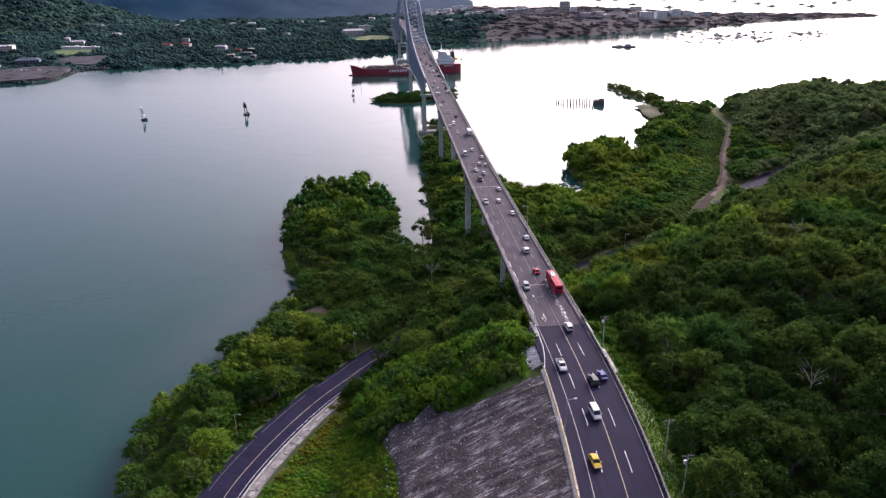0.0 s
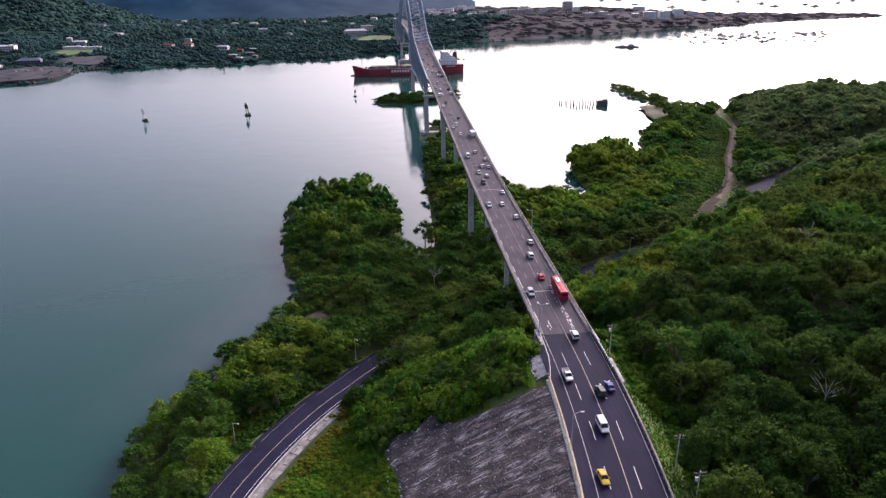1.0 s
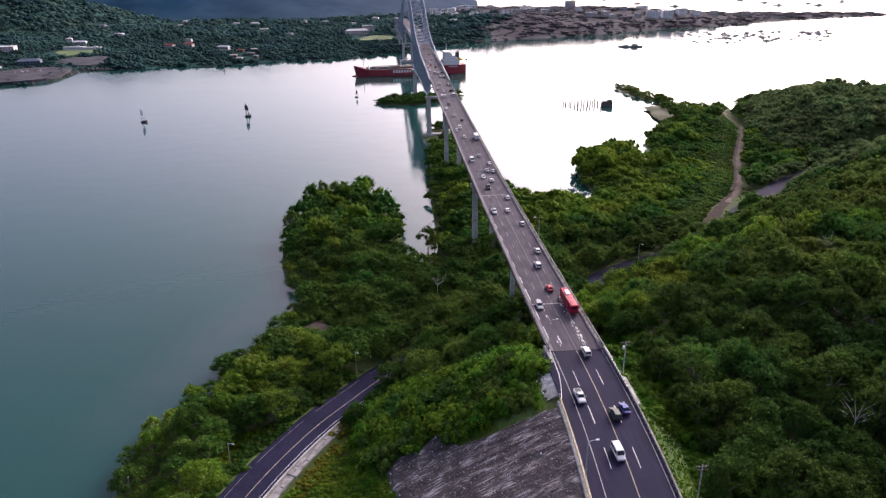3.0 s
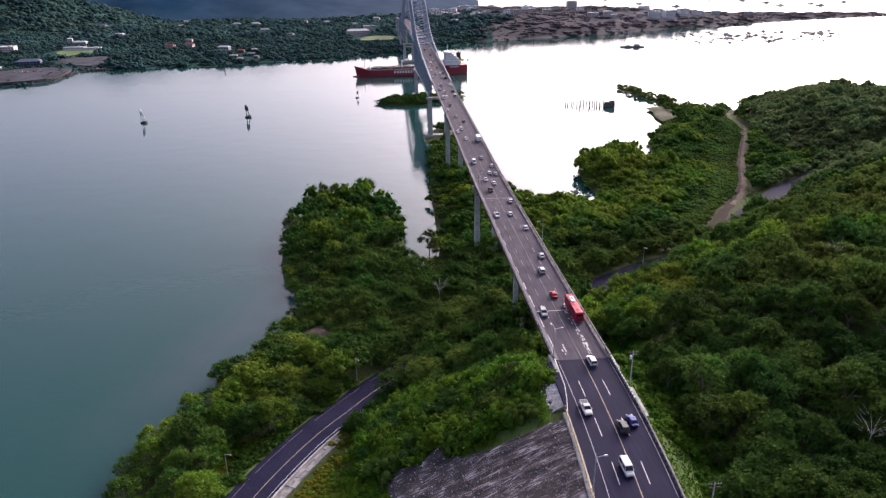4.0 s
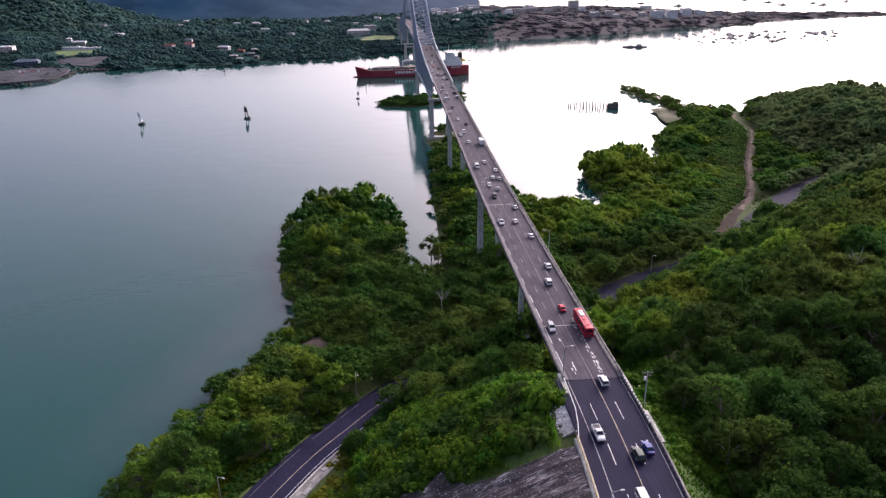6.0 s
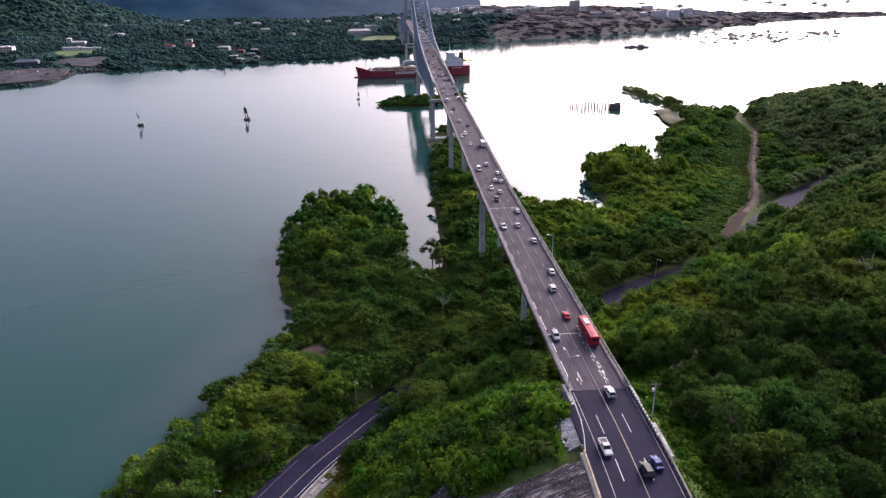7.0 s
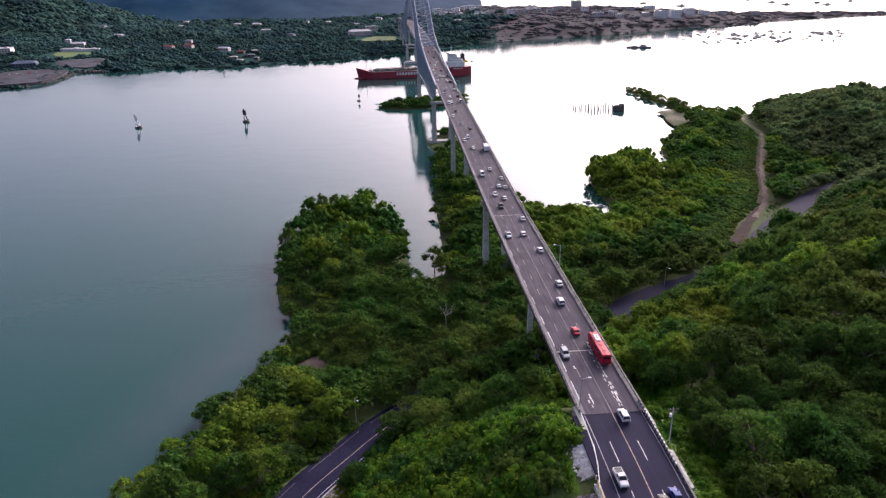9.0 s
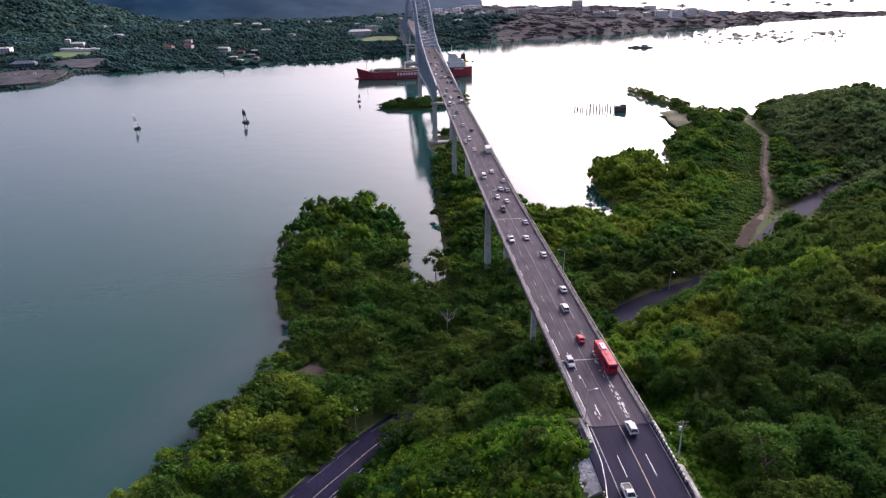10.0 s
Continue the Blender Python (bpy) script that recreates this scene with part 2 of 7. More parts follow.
STEEL = material("blue_grey_painted_steel", (0.20, 0.25, 0.32), (0.27, 0.32, 0.38), 0.2, 0.55, fine=0.8)
STEEL_DARK = material("dark_girder_steel", (0.07, 0.08, 0.10), (0.11, 0.12, 0.14), 0.2, 0.6, fine=0.8)
GALV = material("galvanised_steel", (0.45, 0.46, 0.47), (0.56, 0.57, 0.57), 0.8, 0.45, metal=0.5)
PAINT_LINE = material("worn_white_edge_paint", (0.42, 0.42, 0.43), (0.24, 0.24, 0.25), 0.5, 0.75, fine=1.6)
FADED_LINE = material("worn_deck_paint", (0.26, 0.25, 0.25), (0.13, 0.12, 0.125), 0.4, 0.8, fine=1.5)
PAVING = material("grey_paving", (0.031, 0.032, 0.039), (0.077, 0.078, 0.092), 0.05, 0.9, fine=0.4, spec=0.1)
WHITE_LINE = material("white_road_paint", (0.74, 0.74, 0.74), (0.55, 0.55, 0.56), 0.6, 0.7, fine=2.0)
RAIL_OCHRE = material("faded_ochre_railing", (0.52, 0.42, 0.24), (0.40, 0.34, 0.23), 0.5, 0.8, fine=1.5)
BLACK_PAINT = material("black_paint", (0.025, 0.025, 0.028), (0.04, 0.04, 0.04), 0.8, 0.6)
WHITE_PAINT = material("white_paint", (0.84, 0.84, 0.83), (0.76, 0.76, 0.75), 0.4, 0.5, fine=1.0)
WOOD = material("grey_timber", (0.10, 0.085, 0.07), (0.16, 0.14, 0.12), 0.8, 0.9, fine=2.0)
BARK = material("bark", (0.13, 0.11, 0.09), (0.22, 0.20, 0.17), 1.2, 0.9, bump=0.03, fine=4.0)
GLASS = material("dark_glass", (0.012, 0.014, 0.017), (0.02, 0.022, 0.025), 0.5, 0.08)
TYRE = material("tyre_rubber", (0.015, 0.015, 0.015), (0.025, 0.025, 0.025), 3.0, 0.85)
ALLOY = material("wheel_alloy", (0.42, 0.42, 0.43), (0.52, 0.52, 0.53), 3.0, 0.35, metal=0.8)
LAMP_RED = material("tail_lamp_red", (0.45, 0.02, 0.02), (0.35, 0.02, 0.02), 3.0, 0.25)
LAMP_CLEAR = material("headlamp_clear", (0.75, 0.76, 0.78), (0.65, 0.66, 0.68), 3.0, 0.15)
HULL_RED = material("red_hull_paint", (0.33, 0.032, 0.045), (0.27, 0.028, 0.04), 0.08, 0.5, fine=0.4)
HULL_DARK = material("dark_red_hull_paint", (0.16, 0.022, 0.03), (0.12, 0.02, 0.026), 0.08, 0.6, fine=0.4)
DECK_BROWN = material("ship_deck_brown", (0.17, 0.12, 0.10), (0.24, 0.19, 0.17), 0.2, 0.75, fine=0.6)
ROOF_RED = material("red_roof", (0.270, 0.080, 0.063), (0.210, 0.064, 0.054), 0.4, 0.85, fine=1.0, spec=0.1)
ROOF_WHITE = material("pale_metal_roof", (0.527, 0.544, 0.578), (0.425, 0.442, 0.476), 0.15, 0.45, fine=0.7, spec=0.1)
SHED_BLUE = material("dark_blue_shed_metal", (0.05, 0.075, 0.12), (0.08, 0.105, 0.15), 0.2, 0.5, fine=0.7)
ROOF_GREY = material("grey_metal_roof", (0.16, 0.18, 0.22), (0.22, 0.24, 0.27), 0.2, 0.5, fine=0.7, spec=0.1)
STUCCO = material("light_stucco", (0.55, 0.53, 0.50), (0.44, 0.42, 0.40), 0.1, 0.85, fine=0.5, by_object=0.15)
LEAF = foliage("forest_leaves", (0.034, 0.080, 0.0141), (0.064, 0.130, 0.0188), (0.120, 0.171, 0.026))
# hill leaves greyed and lightened, painting thin haze into their colour
LEAF_HILL_HAZED = foliage("hazed_hill_leaves", (0.064, 0.107, 0.042), (0.100, 0.152, 0.053), (0.144, 0.185, 0.065))
LEAF_CORE = foliage("inner_leaves", (0.037, 0.082, 0.0165), (0.061, 0.122, 0.022), (0.103, 0.154, 0.023))
LEAF_BRIGHT = foliage("bright_vine_leaves", (0.049, 0.106, 0.0100), (0.105, 0.199, 0.0126), (0.159, 0.228, 0.0179), 0.15, 0.8)
LEAF_YELLOW = foliage("yellowing_vine_leaves", (0.109, 0.122, 0.0118), (0.185, 0.175, 0.0148), (0.252, 0.167, 0.022), 0.15, 0.8)
LEAF_MID = foliage("shrub_leaves", (0.036, 0.093, 0.0085), (0.067, 0.149, 0.0109), (0.102, 0.174, 0.0157), 0.16, 1.2)
# dark and yellow-green leaves also carry the woods' shade and light as colour
LEAF_DARK = foliage("dark_forest_leaves", (0.027, 0.060, 0.0112), (0.046, 0.091, 0.0142), (0.076, 0.119, 0.0181))
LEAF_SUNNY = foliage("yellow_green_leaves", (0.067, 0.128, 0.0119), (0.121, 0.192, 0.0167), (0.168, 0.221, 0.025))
LEAF_OLIVE = foliage("olive_leaves", (0.048, 0.088, 0.0148), (0.080, 0.126, 0.020), (0.122, 0.153, 0.028))
LEAF_GREY = foliage("grey_twiggy_leaves", (0.071, 0.062, 0.052), (0.101, 0.087, 0.070), (0.126, 0.110, 0.081))
# distant leaves: haze put into the colour, bluish far off, pale mauve-grey on the promontory
LEAF_FAR_HAZED = foliage("hazed_far_leaves", (0.035, 0.089, 0.088), (0.052, 0.117, 0.103), (0.070, 0.131, 0.106), 0.02, 0.42, 0.3)
LEAF_DEEP_HAZED = foliage("hazed_far_dark_leaves", (0.028, 0.067, 0.069), (0.041, 0.092, 0.083), (0.057, 0.112, 0.094), 0.02, 0.42, 0.3)
LEAF_SHORE_HAZED = foliage("hazed_promontory_leaves", (0.167, 0.155, 0.165), (0.212, 0.195, 0.198), (0.234, 0.214, 0.215), 0.02, 0.42, 0.3)


def paint(name, rgb, rough=0.42):
    m = material(name, rgb, [c * 0.9 for c in rgb], 0.7, rough)
    m.node_tree.nodes["Principled BSDF"].inputs["Coat Weight"].default_value = 0.04
    m.node_tree.nodes["Principled BSDF"].inputs["Specular IOR Level"].default_value = 0.2
    return m


BUS_RED = material("bus_red_paint", (0.43, 0.006, 0.034), (0.37, 0.006, 0.030), 0.5, 0.5, spec=0.25)
PAINTS = {
    "white": paint("white_car_paint", (0.72, 0.72, 0.72)), "silver": paint("silver_car_paint", (0.42, 0.43, 0.45)),
    "black": paint("black_car_paint", (0.018, 0.018, 0.022)), "grey": paint("grey_car_paint", (0.12, 0.125, 0.13)),
    "red": paint("red_car_paint", (0.50, 0.010, 0.035), 0.45), "blue": paint("blue_car_paint", (0.02, 0.05, 0.26)),
    "yellow": paint("yellow_car_paint", (0.62, 0.42, 0.03)), "green": paint("dark_green_car_paint", (0.03, 0.05, 0.04)),
}

# ---- geometry helpers ----
class Geo:
    """Vertices and faces of one mesh, gathered from simple solids."""

    def __init__(self):
        self.v, self.f = [], []

    def add(self, verts, faces):
        k = len(self.v)
        self.v += [tuple(p) for p in verts]
        self.f += [tuple(i + k for i in q) for q in faces]
        return self

    def box(self, c, size, rz=0.0, taper=1.0):
        a, b, h = size[0] / 2, size[1] / 2, size[2] / 2
        cs, sn = math.cos(rz), math.sin(rz)
        out = []
        for z, k in ((-h, 1.0), (h, taper)):
            for x, y in ((-a, -b), (a, -b), (a, b), (-a, b)):
                x, y = x * k, y * k
                out.append((c[0] + x * cs - y * sn, c[1] + x * sn + y * cs, c[2] + z))
        return self.add(out, [(3, 2, 1, 0), (4, 5, 6, 7), (0, 1, 5, 4), (1, 2, 6, 5), (2, 3, 7, 6), (3, 0, 4, 7)])

    def tube(self, p, q, r0, r1=None, n=8, caps=True):
        p, q = Vector(p), Vector(q)
        r1 = r0 if r1 is None else r1
        w = (q - p).normalized()
        u = w.orthogonal().normalized()
        s = w.cross(u)
        out = []
        for c, r in ((p, r0), (q, r1)):
            for i in range(n):
                a = 2 * math.pi * (i + 0.5) / n
                out.append(c + u * (r * math.cos(a)) + s * (r * math.sin(a)))
        faces = [(i, (i + 1) % n, n + (i + 1) % n, n + i) for i in range(n)]
        if caps:
            faces += [tuple(range(n - 1, -1, -1)), tuple(range(n, 2 * n))]
        return self.add(out, faces)

    def beam(self, p, q, w, h):
        """A straight bar of w by h, its depth h as upright as can be."""
        p, q = Vector(p), Vector(q)
        a = (q - p).normalized()
        side = a.cross(Vector((0, 0, 1)))
        side = side.normalized() if side.length > 1e-4 else Vector((1, 0, 0))
        up = side.cross(a)
        out = [c + side * (sx * w / 2) + up * (sz * h / 2) for c in (p, q) for sx, sz in ((-1, -1), (1, -1), (1, 1), (-1, 1))]
        return self.add(out, [(3, 2, 1, 0), (4, 5, 6, 7), (0, 1, 5, 4), (1, 2, 6, 5), (2, 3, 7, 6), (3, 0, 4, 7)])

    def loft(self, rings, closed=True, caps=True):
        n = len(rings[0])
        out = [p for ring in rings for p in ring]
        faces = []
        for k in range(len(rings) - 1):
            for i in range(n if closed else n - 1):
                j = (i + 1) % n
                faces.append((k * n + i, k * n + j, (k + 1) * n + j, (k + 1) * n + i))
        if caps and closed:
            faces += [tuple(range(n - 1, -1, -1)), tuple(range((len(rings) - 1) * n, len(rings) * n))]
        return self.add(out, faces)

    def mesh(self, name, mat, smooth=False):
        m = bpy.data.meshes.new(name)
        m.from_pydata(self.v, [], self.f)
        m.materials.append(mat)
        if smooth:
            m.shade_smooth()
        m.update()
        return m


def part(name, geo, mat, parent=None, label="", smooth=False, m=None):
    """Links geometry as one mesh object under a thing or under a part."""
    ob = new(name, geo if isinstance(geo, bpy.types.Mesh) else geo.mesh(name, mat, smooth))
    if parent is not None:
        ob.parent = parent
    if m is not None:
        ob.matrix_basis = m
    return tagged(ob, label)


def thing(name, label, category, group="", kind="", m=None):
    ob = new(name)
    ob.empty_display_size = 0.5
    if m is not None:
        ob.matrix_basis = m
    return tagged(ob, label, category, group, kind)


# ---- the plan: the bridge's line, the coasts, the heights ----
ORIGIN = np.array([31.4, 195.5])
ALONG = np.array([-0.1295, 1.0]) / math.hypot(0.1295, 1.0)
ACROSS = np.array([ALONG[1], -ALONG[0]])
AXIS = math.degrees(math.atan2(-ALONG[0], ALONG[1]))
DECK_S = [-420, 0, 40, 165, 420, 590, 706, 800, 888, 976, 1070, 1186, 1356, 1611, 1736, 2400]
DECK_Z = [41.3, 41.3, 41.7, 44, 55.2, 62.8, 66.6, 68.3, 68.9, 68.3, 66.6, 62.8, 55.2, 44, 38, 12]


def deck_z(s):
    return sum(float(np.interp(s + k, DECK_S, DECK_Z)) for k in (-24, -8, 8, 24)) / 4


def bend(s):
    """How far the approach road swings off the bridge's line."""
    if s >= 0:
        return 0.0
    return -0.00095 * s * s if s > -120 else -13.68 + 0.228 * (s + 120)


def swing(s):
    """The same for an array."""
    return np.where(s >= 0, 0.0, np.where(s > -120, -0.00095 * s * s, -13.68 + 0.228 * (s + 120)))


def at(s, o, z=None):
    """The world place at s along the bridge's line and o to its right; z is above the deck."""
    p = ORIGIN + s * ALONG + (o + bend(s)) * ACROSS
    return Vector((p[0], p[1], deck_z(s) if z is None else z))


def polyline(points, step):
    """A smooth line (Catmull-Rom) through points, cut at about equal steps."""
    p = [np.array(q, float) for q in points]
    p = [2 * p[0] - p[1]] + p + [2 * p[-1] - p[-2]]
    out = []
    for a, b, c, e in zip(p, p[1:], p[2:], p[3:]):
        k = max(2, int(np.linalg.norm(c - b) / step))
        for i in range(k):
            t = i / k
            out.append(0.5 * (2 * b + (c - a) * t + (2 * a - 5 * b + 4 * c - e) * t * t + (3 * b - a - 3 * c + e) * t ** 3))
    out.append(p[-2])
    return np.array(out)


NEAR_COAST = polyline([(-70, -600), (-62, 60), (-82, 130), (-92, 166), (-104.5, 188), (-103.5, 204), (-99, 219), (-91, 236), (-94, 252), (-82, 277), (-78, 314), (-90, 334), (-101, 374),
                       (-104, 430), (-97, 464), (-70, 468), (-51, 447), (-38, 398), (-26, 345), (-16, 365), (-19, 410), (-26, 480), (-30, 545), (-33, 615), (-43, 668), (-30, 700), (-12, 672), (-4, 600), (4, 530),
                       (22, 482), (48, 466), (68, 456), (86, 462), (82, 520), (87, 560), (112, 594), (136, 590), (141, 560), (137, 546), (152, 596), (158, 638), (190, 706), (192, 768), (218, 786),
                       (262, 758), (300, 790), (380, 770), (520, 700), (1500, 300), (1500, -600)], 14)
FAR_COAST = polyline([(-4800, 800), (-1500, 930), (-900, 985), (-672, 990), (-630, 1018), (-620, 1036), (-617, 1066), (-628, 1108), (-640, 1152), (-626, 1172), (-600, 1176), (-554, 1170), (-509, 1212), (-411, 1212), (-369, 1258), (-279, 1294), (-231, 1308), (-194, 1350), (-145, 1395), (-14, 1570), (77, 1672), (212, 1745), (361, 1842), (544, 1998), (721, 2095),
                      (976, 2318), (1200, 2428), (1330, 2482), (1420, 2520), (1370, 2600), (1100, 2600), (850, 2500), (620, 2420), (430, 2440), (260, 2560), (120, 2760), (40, 2950), (-90, 3150), (-170, 3420), (-420, 4300), (-1500, 4900), (-4800, 4900)], 40)
SPIT = polyline([(285, 775), (262, 806), (238, 824), (226, 862), (216, 905), (206, 948), (190, 952), (198, 905), (206, 862), (216, 822), (212, 790), (230, 770)], 12)
ISLE = polyline([(-113, 842), (-96, 826), (-76, 822), (-48, 832), (-20, 866), (-4, 890), (-12, 900), (-40, 892), (-80, 872), (-104, 856)], 8)
LOWER_ROAD = polyline([(-72, 60), (-70, 110), (-66.5, 145), (-64.5, 163), (-61, 177), (-55.5, 192.5), (-48, 209), (-40.2, 222), (-31, 236.5), (-16, 253), (2, 270), (24, 287), (50, 309), (82, 336), (106, 351), (134, 379), (162, 417), (178, 437), (191, 453), (206, 470), (228, 492), (266, 520), (330, 546), (420, 560)], 4)
PATH_LINE = polyline([(140, 404), (153, 428), (168, 453), (180, 473), (193, 506), (209, 553), (231, 608), (248, 651), (257, 680), (259, 701), (260, 717), (264, 741), (268, 760)], 6)
SAND_EDGE = polyline([(192, 716), (191, 745), (194, 770), (193, 794), (215, 803), (250, 792), (284, 778), (278, 754), (254, 731), (232, 738), (213, 737), (202, 722)], 8)


def inside(px_, py_, poly):
    x, y = np.asarray(px_), np.asarray(py_)
    hit = np.zeros(x.shape, bool)
    for (ax, ay), (bx, by) in zip(poly, np.roll(poly, -1, 0)):
        if ay != by:
            hit ^= ((ay > y) != (by > y)) & (x < (bx - ax) * (y - ay) / (by - ay) + ax)
    return hit


def far_from(x, y, line, closed=False):
    x, y = np.asarray(x, float), np.asarray(y, float)
    best = np.full(x.shape, 1e9)
    pairs = zip(line, np.roll(line, -1, 0)) if closed else zip(line[:-1], line[1:])
    for a, b in pairs:
        e = b - a
        k = np.clip(((x - a[0]) * e[0] + (y - a[1]) * e[1]) / (e @ e + 1e-9), 0, 1)
        best = np.minimum(best, (x - a[0] - k * e[0]) ** 2 + (y - a[1] - k * e[1]) ** 2)
    return np.sqrt(best)


def signed(x, y, poly):
    return np.where(inside(x, y, poly), 1.0, -1.0) * far_from(x, y, poly, True)


def waves(x, y, size, seed):
    """Soft unevenness of the ground, about -1 to 1."""
    return (np.sin(x / size + seed) * np.cos(y / size * 1.13 + 2 * seed) + 0.6 * np.sin(x / size * 2.3 + y / size * 1.7 + seed) + 0.4 * np.cos(y / size * 3.1 - x / size * 2.1)) / 2


def ground_z(x, y):
    x, y = np.asarray(x, float), np.asarray(y, float)
    dx, dy = x - ORIGIN[0], y - ORIGIN[1]
    s, o = dx * ALONG[0] + dy * ALONG[1], dx * ACROSS[0] + dy * ACROSS[1]
    o = o - swing(s)
    dn = signed(x, y, NEAR_COAST)
    low = np.clip(dn * 0.16, -5, 3.2) + np.where(dn > 12, 0.5 * waves(x, y, 22, 1.0), 0) + np.clip((dn - 60) * 0.04, 0, 3)
    # the hill under the approach road and its nose below the bridge's end
    r = np.hypot(np.maximum(-o - 11.5, 0), np.maximum(s - 1.5, 0) * 0.95)
    ridge = 40.1 - 0.645 * r
    ridge = np.where(o > 8.5, 40.3 - 0.62 * np.maximum(s - 1.5, 0) - 0.5 * np.clip(o - 8.5, 0, 12), ridge)
    # the wooded hill to the right, down to the lower road's cutting
    back = (114 + 0.82 * (o - 31) - s) * 0.773
    cap = 33 + 9 * np.clip((o - 25) / 70, 0, 1) + 2.0 * waves(x, y, 38, 2.0)
    right = np.minimum(7 + 0.42 * (back - 9), cap)
    right = np.where(o > 12, right, -50)
    east = np.minimum(72 * np.exp(-((o - 445) ** 2 + (s - 400) ** 2) / (2 * 112 ** 2)) - 11, 29) + 2 * waves(x, y, 45, 3.0)
    near = np.maximum.reduce([low, np.where(dn > 0, ridge, -9), np.where(dn > 0, right, -9), np.where(dn > 4, np.minimum(east, dn * 0.9), -9)])
    # the lower road's bench and the footpath's
    dr = far_from(x, y, LOWER_ROAD)
    bench = 5.0 + 2.0 * np.clip((y - 235) / 60, 0, 1)
    k = np.clip((dr - 9.0) / 9.0, 0, 1)
    near = np.where(dr < 18, bench * (1 - k) + near * k, near)
    dp = far_from(x, y, PATH_LINE)
    k = np.clip((dp - 5) / 10, 0, 1)
    near = np.where((dp < 15) & (dn > 0), 3.6 * (1 - k) + near * k, near)
    df = signed(x, y, FAR_COAST)
    hills = (128 * np.exp(-(np.abs(x + 1500) / 400) ** 4 - ((y - 2020) / 400) ** 2) + 150 * np.exp(-(((x + 900) / 900) ** 2 + ((y - 4100) / 600) ** 2)))
    hills = hills * (1 + 0.10 * waves(x, y, 120, 4.0))
    # the low ridge of the promontory, falling to its point
    ridge_top = np.interp(x, [-120, 20, 230, 390, 580, 770, 1020, 1150, 1240, 1330, 1420], [4, 27, 34, 37, 30, 21, 13, 2, 6, 3, 0])
    spine = ridge_top * np.clip(df / 170, 0, 1) ** 0.8 * (1 + 0.10 * waves(x, y, 70, 6.0)) * np.clip((3000 - y) / 400, 0, 1)
    hills = hills + np.where(x > -120, spine, 0)
    far = np.clip(df * 0.12, -5, 4) + np.where(df > 0, np.clip(df / 250, 0, 1) * (hills - np.where(x > -120, spine, 0) + 4 + 2 * waves(x, y, 160, 5.0)) + np.where(x > -120, spine, 0), 0)
    small = np.maximum(np.clip(signed(x, y, ISLE) * 0.3, -5, 2.2), np.clip(signed(x, y, SPIT) * 0.5, -5, 1.2))
    return np.maximum.reduce([near, far, small])


def steps(*runs):
    out = []
    for a, b, k in runs:
        out += list(np.arange(a, b, k))
    return np.array(out + [runs[-1][1]], float)


def build_ground():
    xs = steps((-4900, -720, 110), (-720, -120, 20), (-120, 240, 4), (240, 620, 10), (620, 1900, 40), (1900, 4900, 150))
    ys = steps((-600, 80, 40), (80, 520, 4), (520, 960, 8), (960, 3100, 30), (3100, 4960, 120))
    X, Y = np.meshgrid(xs, ys)
    Z = ground_z(X.ravel(), Y.ravel())
    verts = np.column_stack([X.ravel(), Y.ravel(), Z])
    w, h = len(xs), len(ys)
    i = (np.arange(h - 1)[:, None] * w + np.arange(w - 1)[None]).ravel()
    quads = np.column_stack([i, i + 1, i + w + 1, i + w])
    m = numpy_mesh("ground", verts, quads, SOIL, True)
    # far ground takes the same haze-tinted leaf colours
    m.materials.append(LEAF_FAR_HAZED)
    m.materials.append(LEAF_SHORE_HAZED)
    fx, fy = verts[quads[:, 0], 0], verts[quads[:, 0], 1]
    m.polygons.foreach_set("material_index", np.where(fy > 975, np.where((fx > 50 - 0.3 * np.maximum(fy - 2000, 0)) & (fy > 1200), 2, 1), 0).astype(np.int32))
    return m


GOLD = (1 + 5 ** 0.5) / 2
ICOSA_POINTS = [(a * 0.53, b * 0.53, c * 0.53) for a, b, c in ((-1, GOLD, 0), (1, GOLD, 0), (-1, -GOLD, 0), (1, -GOLD, 0), (0, -1, GOLD), (0, 1, GOLD), (0, -1, -GOLD), (0, 1, -GOLD), (GOLD, 0, -1), (GOLD, 0, 1), (-GOLD, 0, -1), (-GOLD, 0, 1))]
ICOSA_FACES = [(0, 11, 5), (0, 5, 1), (0, 1, 7), (0, 7, 10), (0, 10, 11), (1, 5, 9), (5, 11, 4), (11, 10, 2), (10, 7, 6), (7, 1, 8), (3, 9, 4), (3, 4, 2), (3, 2, 6), (3, 6, 8), (3, 8, 9), (4, 9, 5), (2, 4, 11), (6, 2, 10), (8, 6, 7), (9, 8, 1)]


def numpy_mesh(name, verts, faces, mat, smooth=False):
    """A mesh from arrays; every face has the same number of corners."""
    m = bpy.data.meshes.new(name)
    n, k = faces.shape
    m.vertices.add(len(verts))
    m.vertices.foreach_set("co", np.ascontiguousarray(verts, np.float32).ravel())
    m.loops.add(n * k)
    m.loops.foreach_set("vertex_index", np.ascontiguousarray(faces, np.int32).ravel())
    m.polygons.add(n)
    m.polygons.foreach_set("loop_start", np.arange(0, n * k, k, dtype=np.int32))
    m.polygons.foreach_set("loop_total", np.full(n, k, np.int32))
    if smooth:
        m.polygons.foreach_set("use_smooth", np.ones(n, bool))
    m.materials.append(mat)
    m.update(calc_edges=True)
    m.validate()
    return m


tagged(new("ground", build_ground()), "dark soil and undergrowth of wooded banks, with haze-tinted far shores", "ground", kind="structure")
tagged(new("water", Geo().add([(-4950, -3000, 0), (4950, -3000, 0), (4950, 4960, 0), (-4950, 4960, 0)], [(0, 1, 2, 3)]).mesh("water", WATER)),
       "calm teal canal water with a glossy, faintly rippled surface", "water", kind="structure")


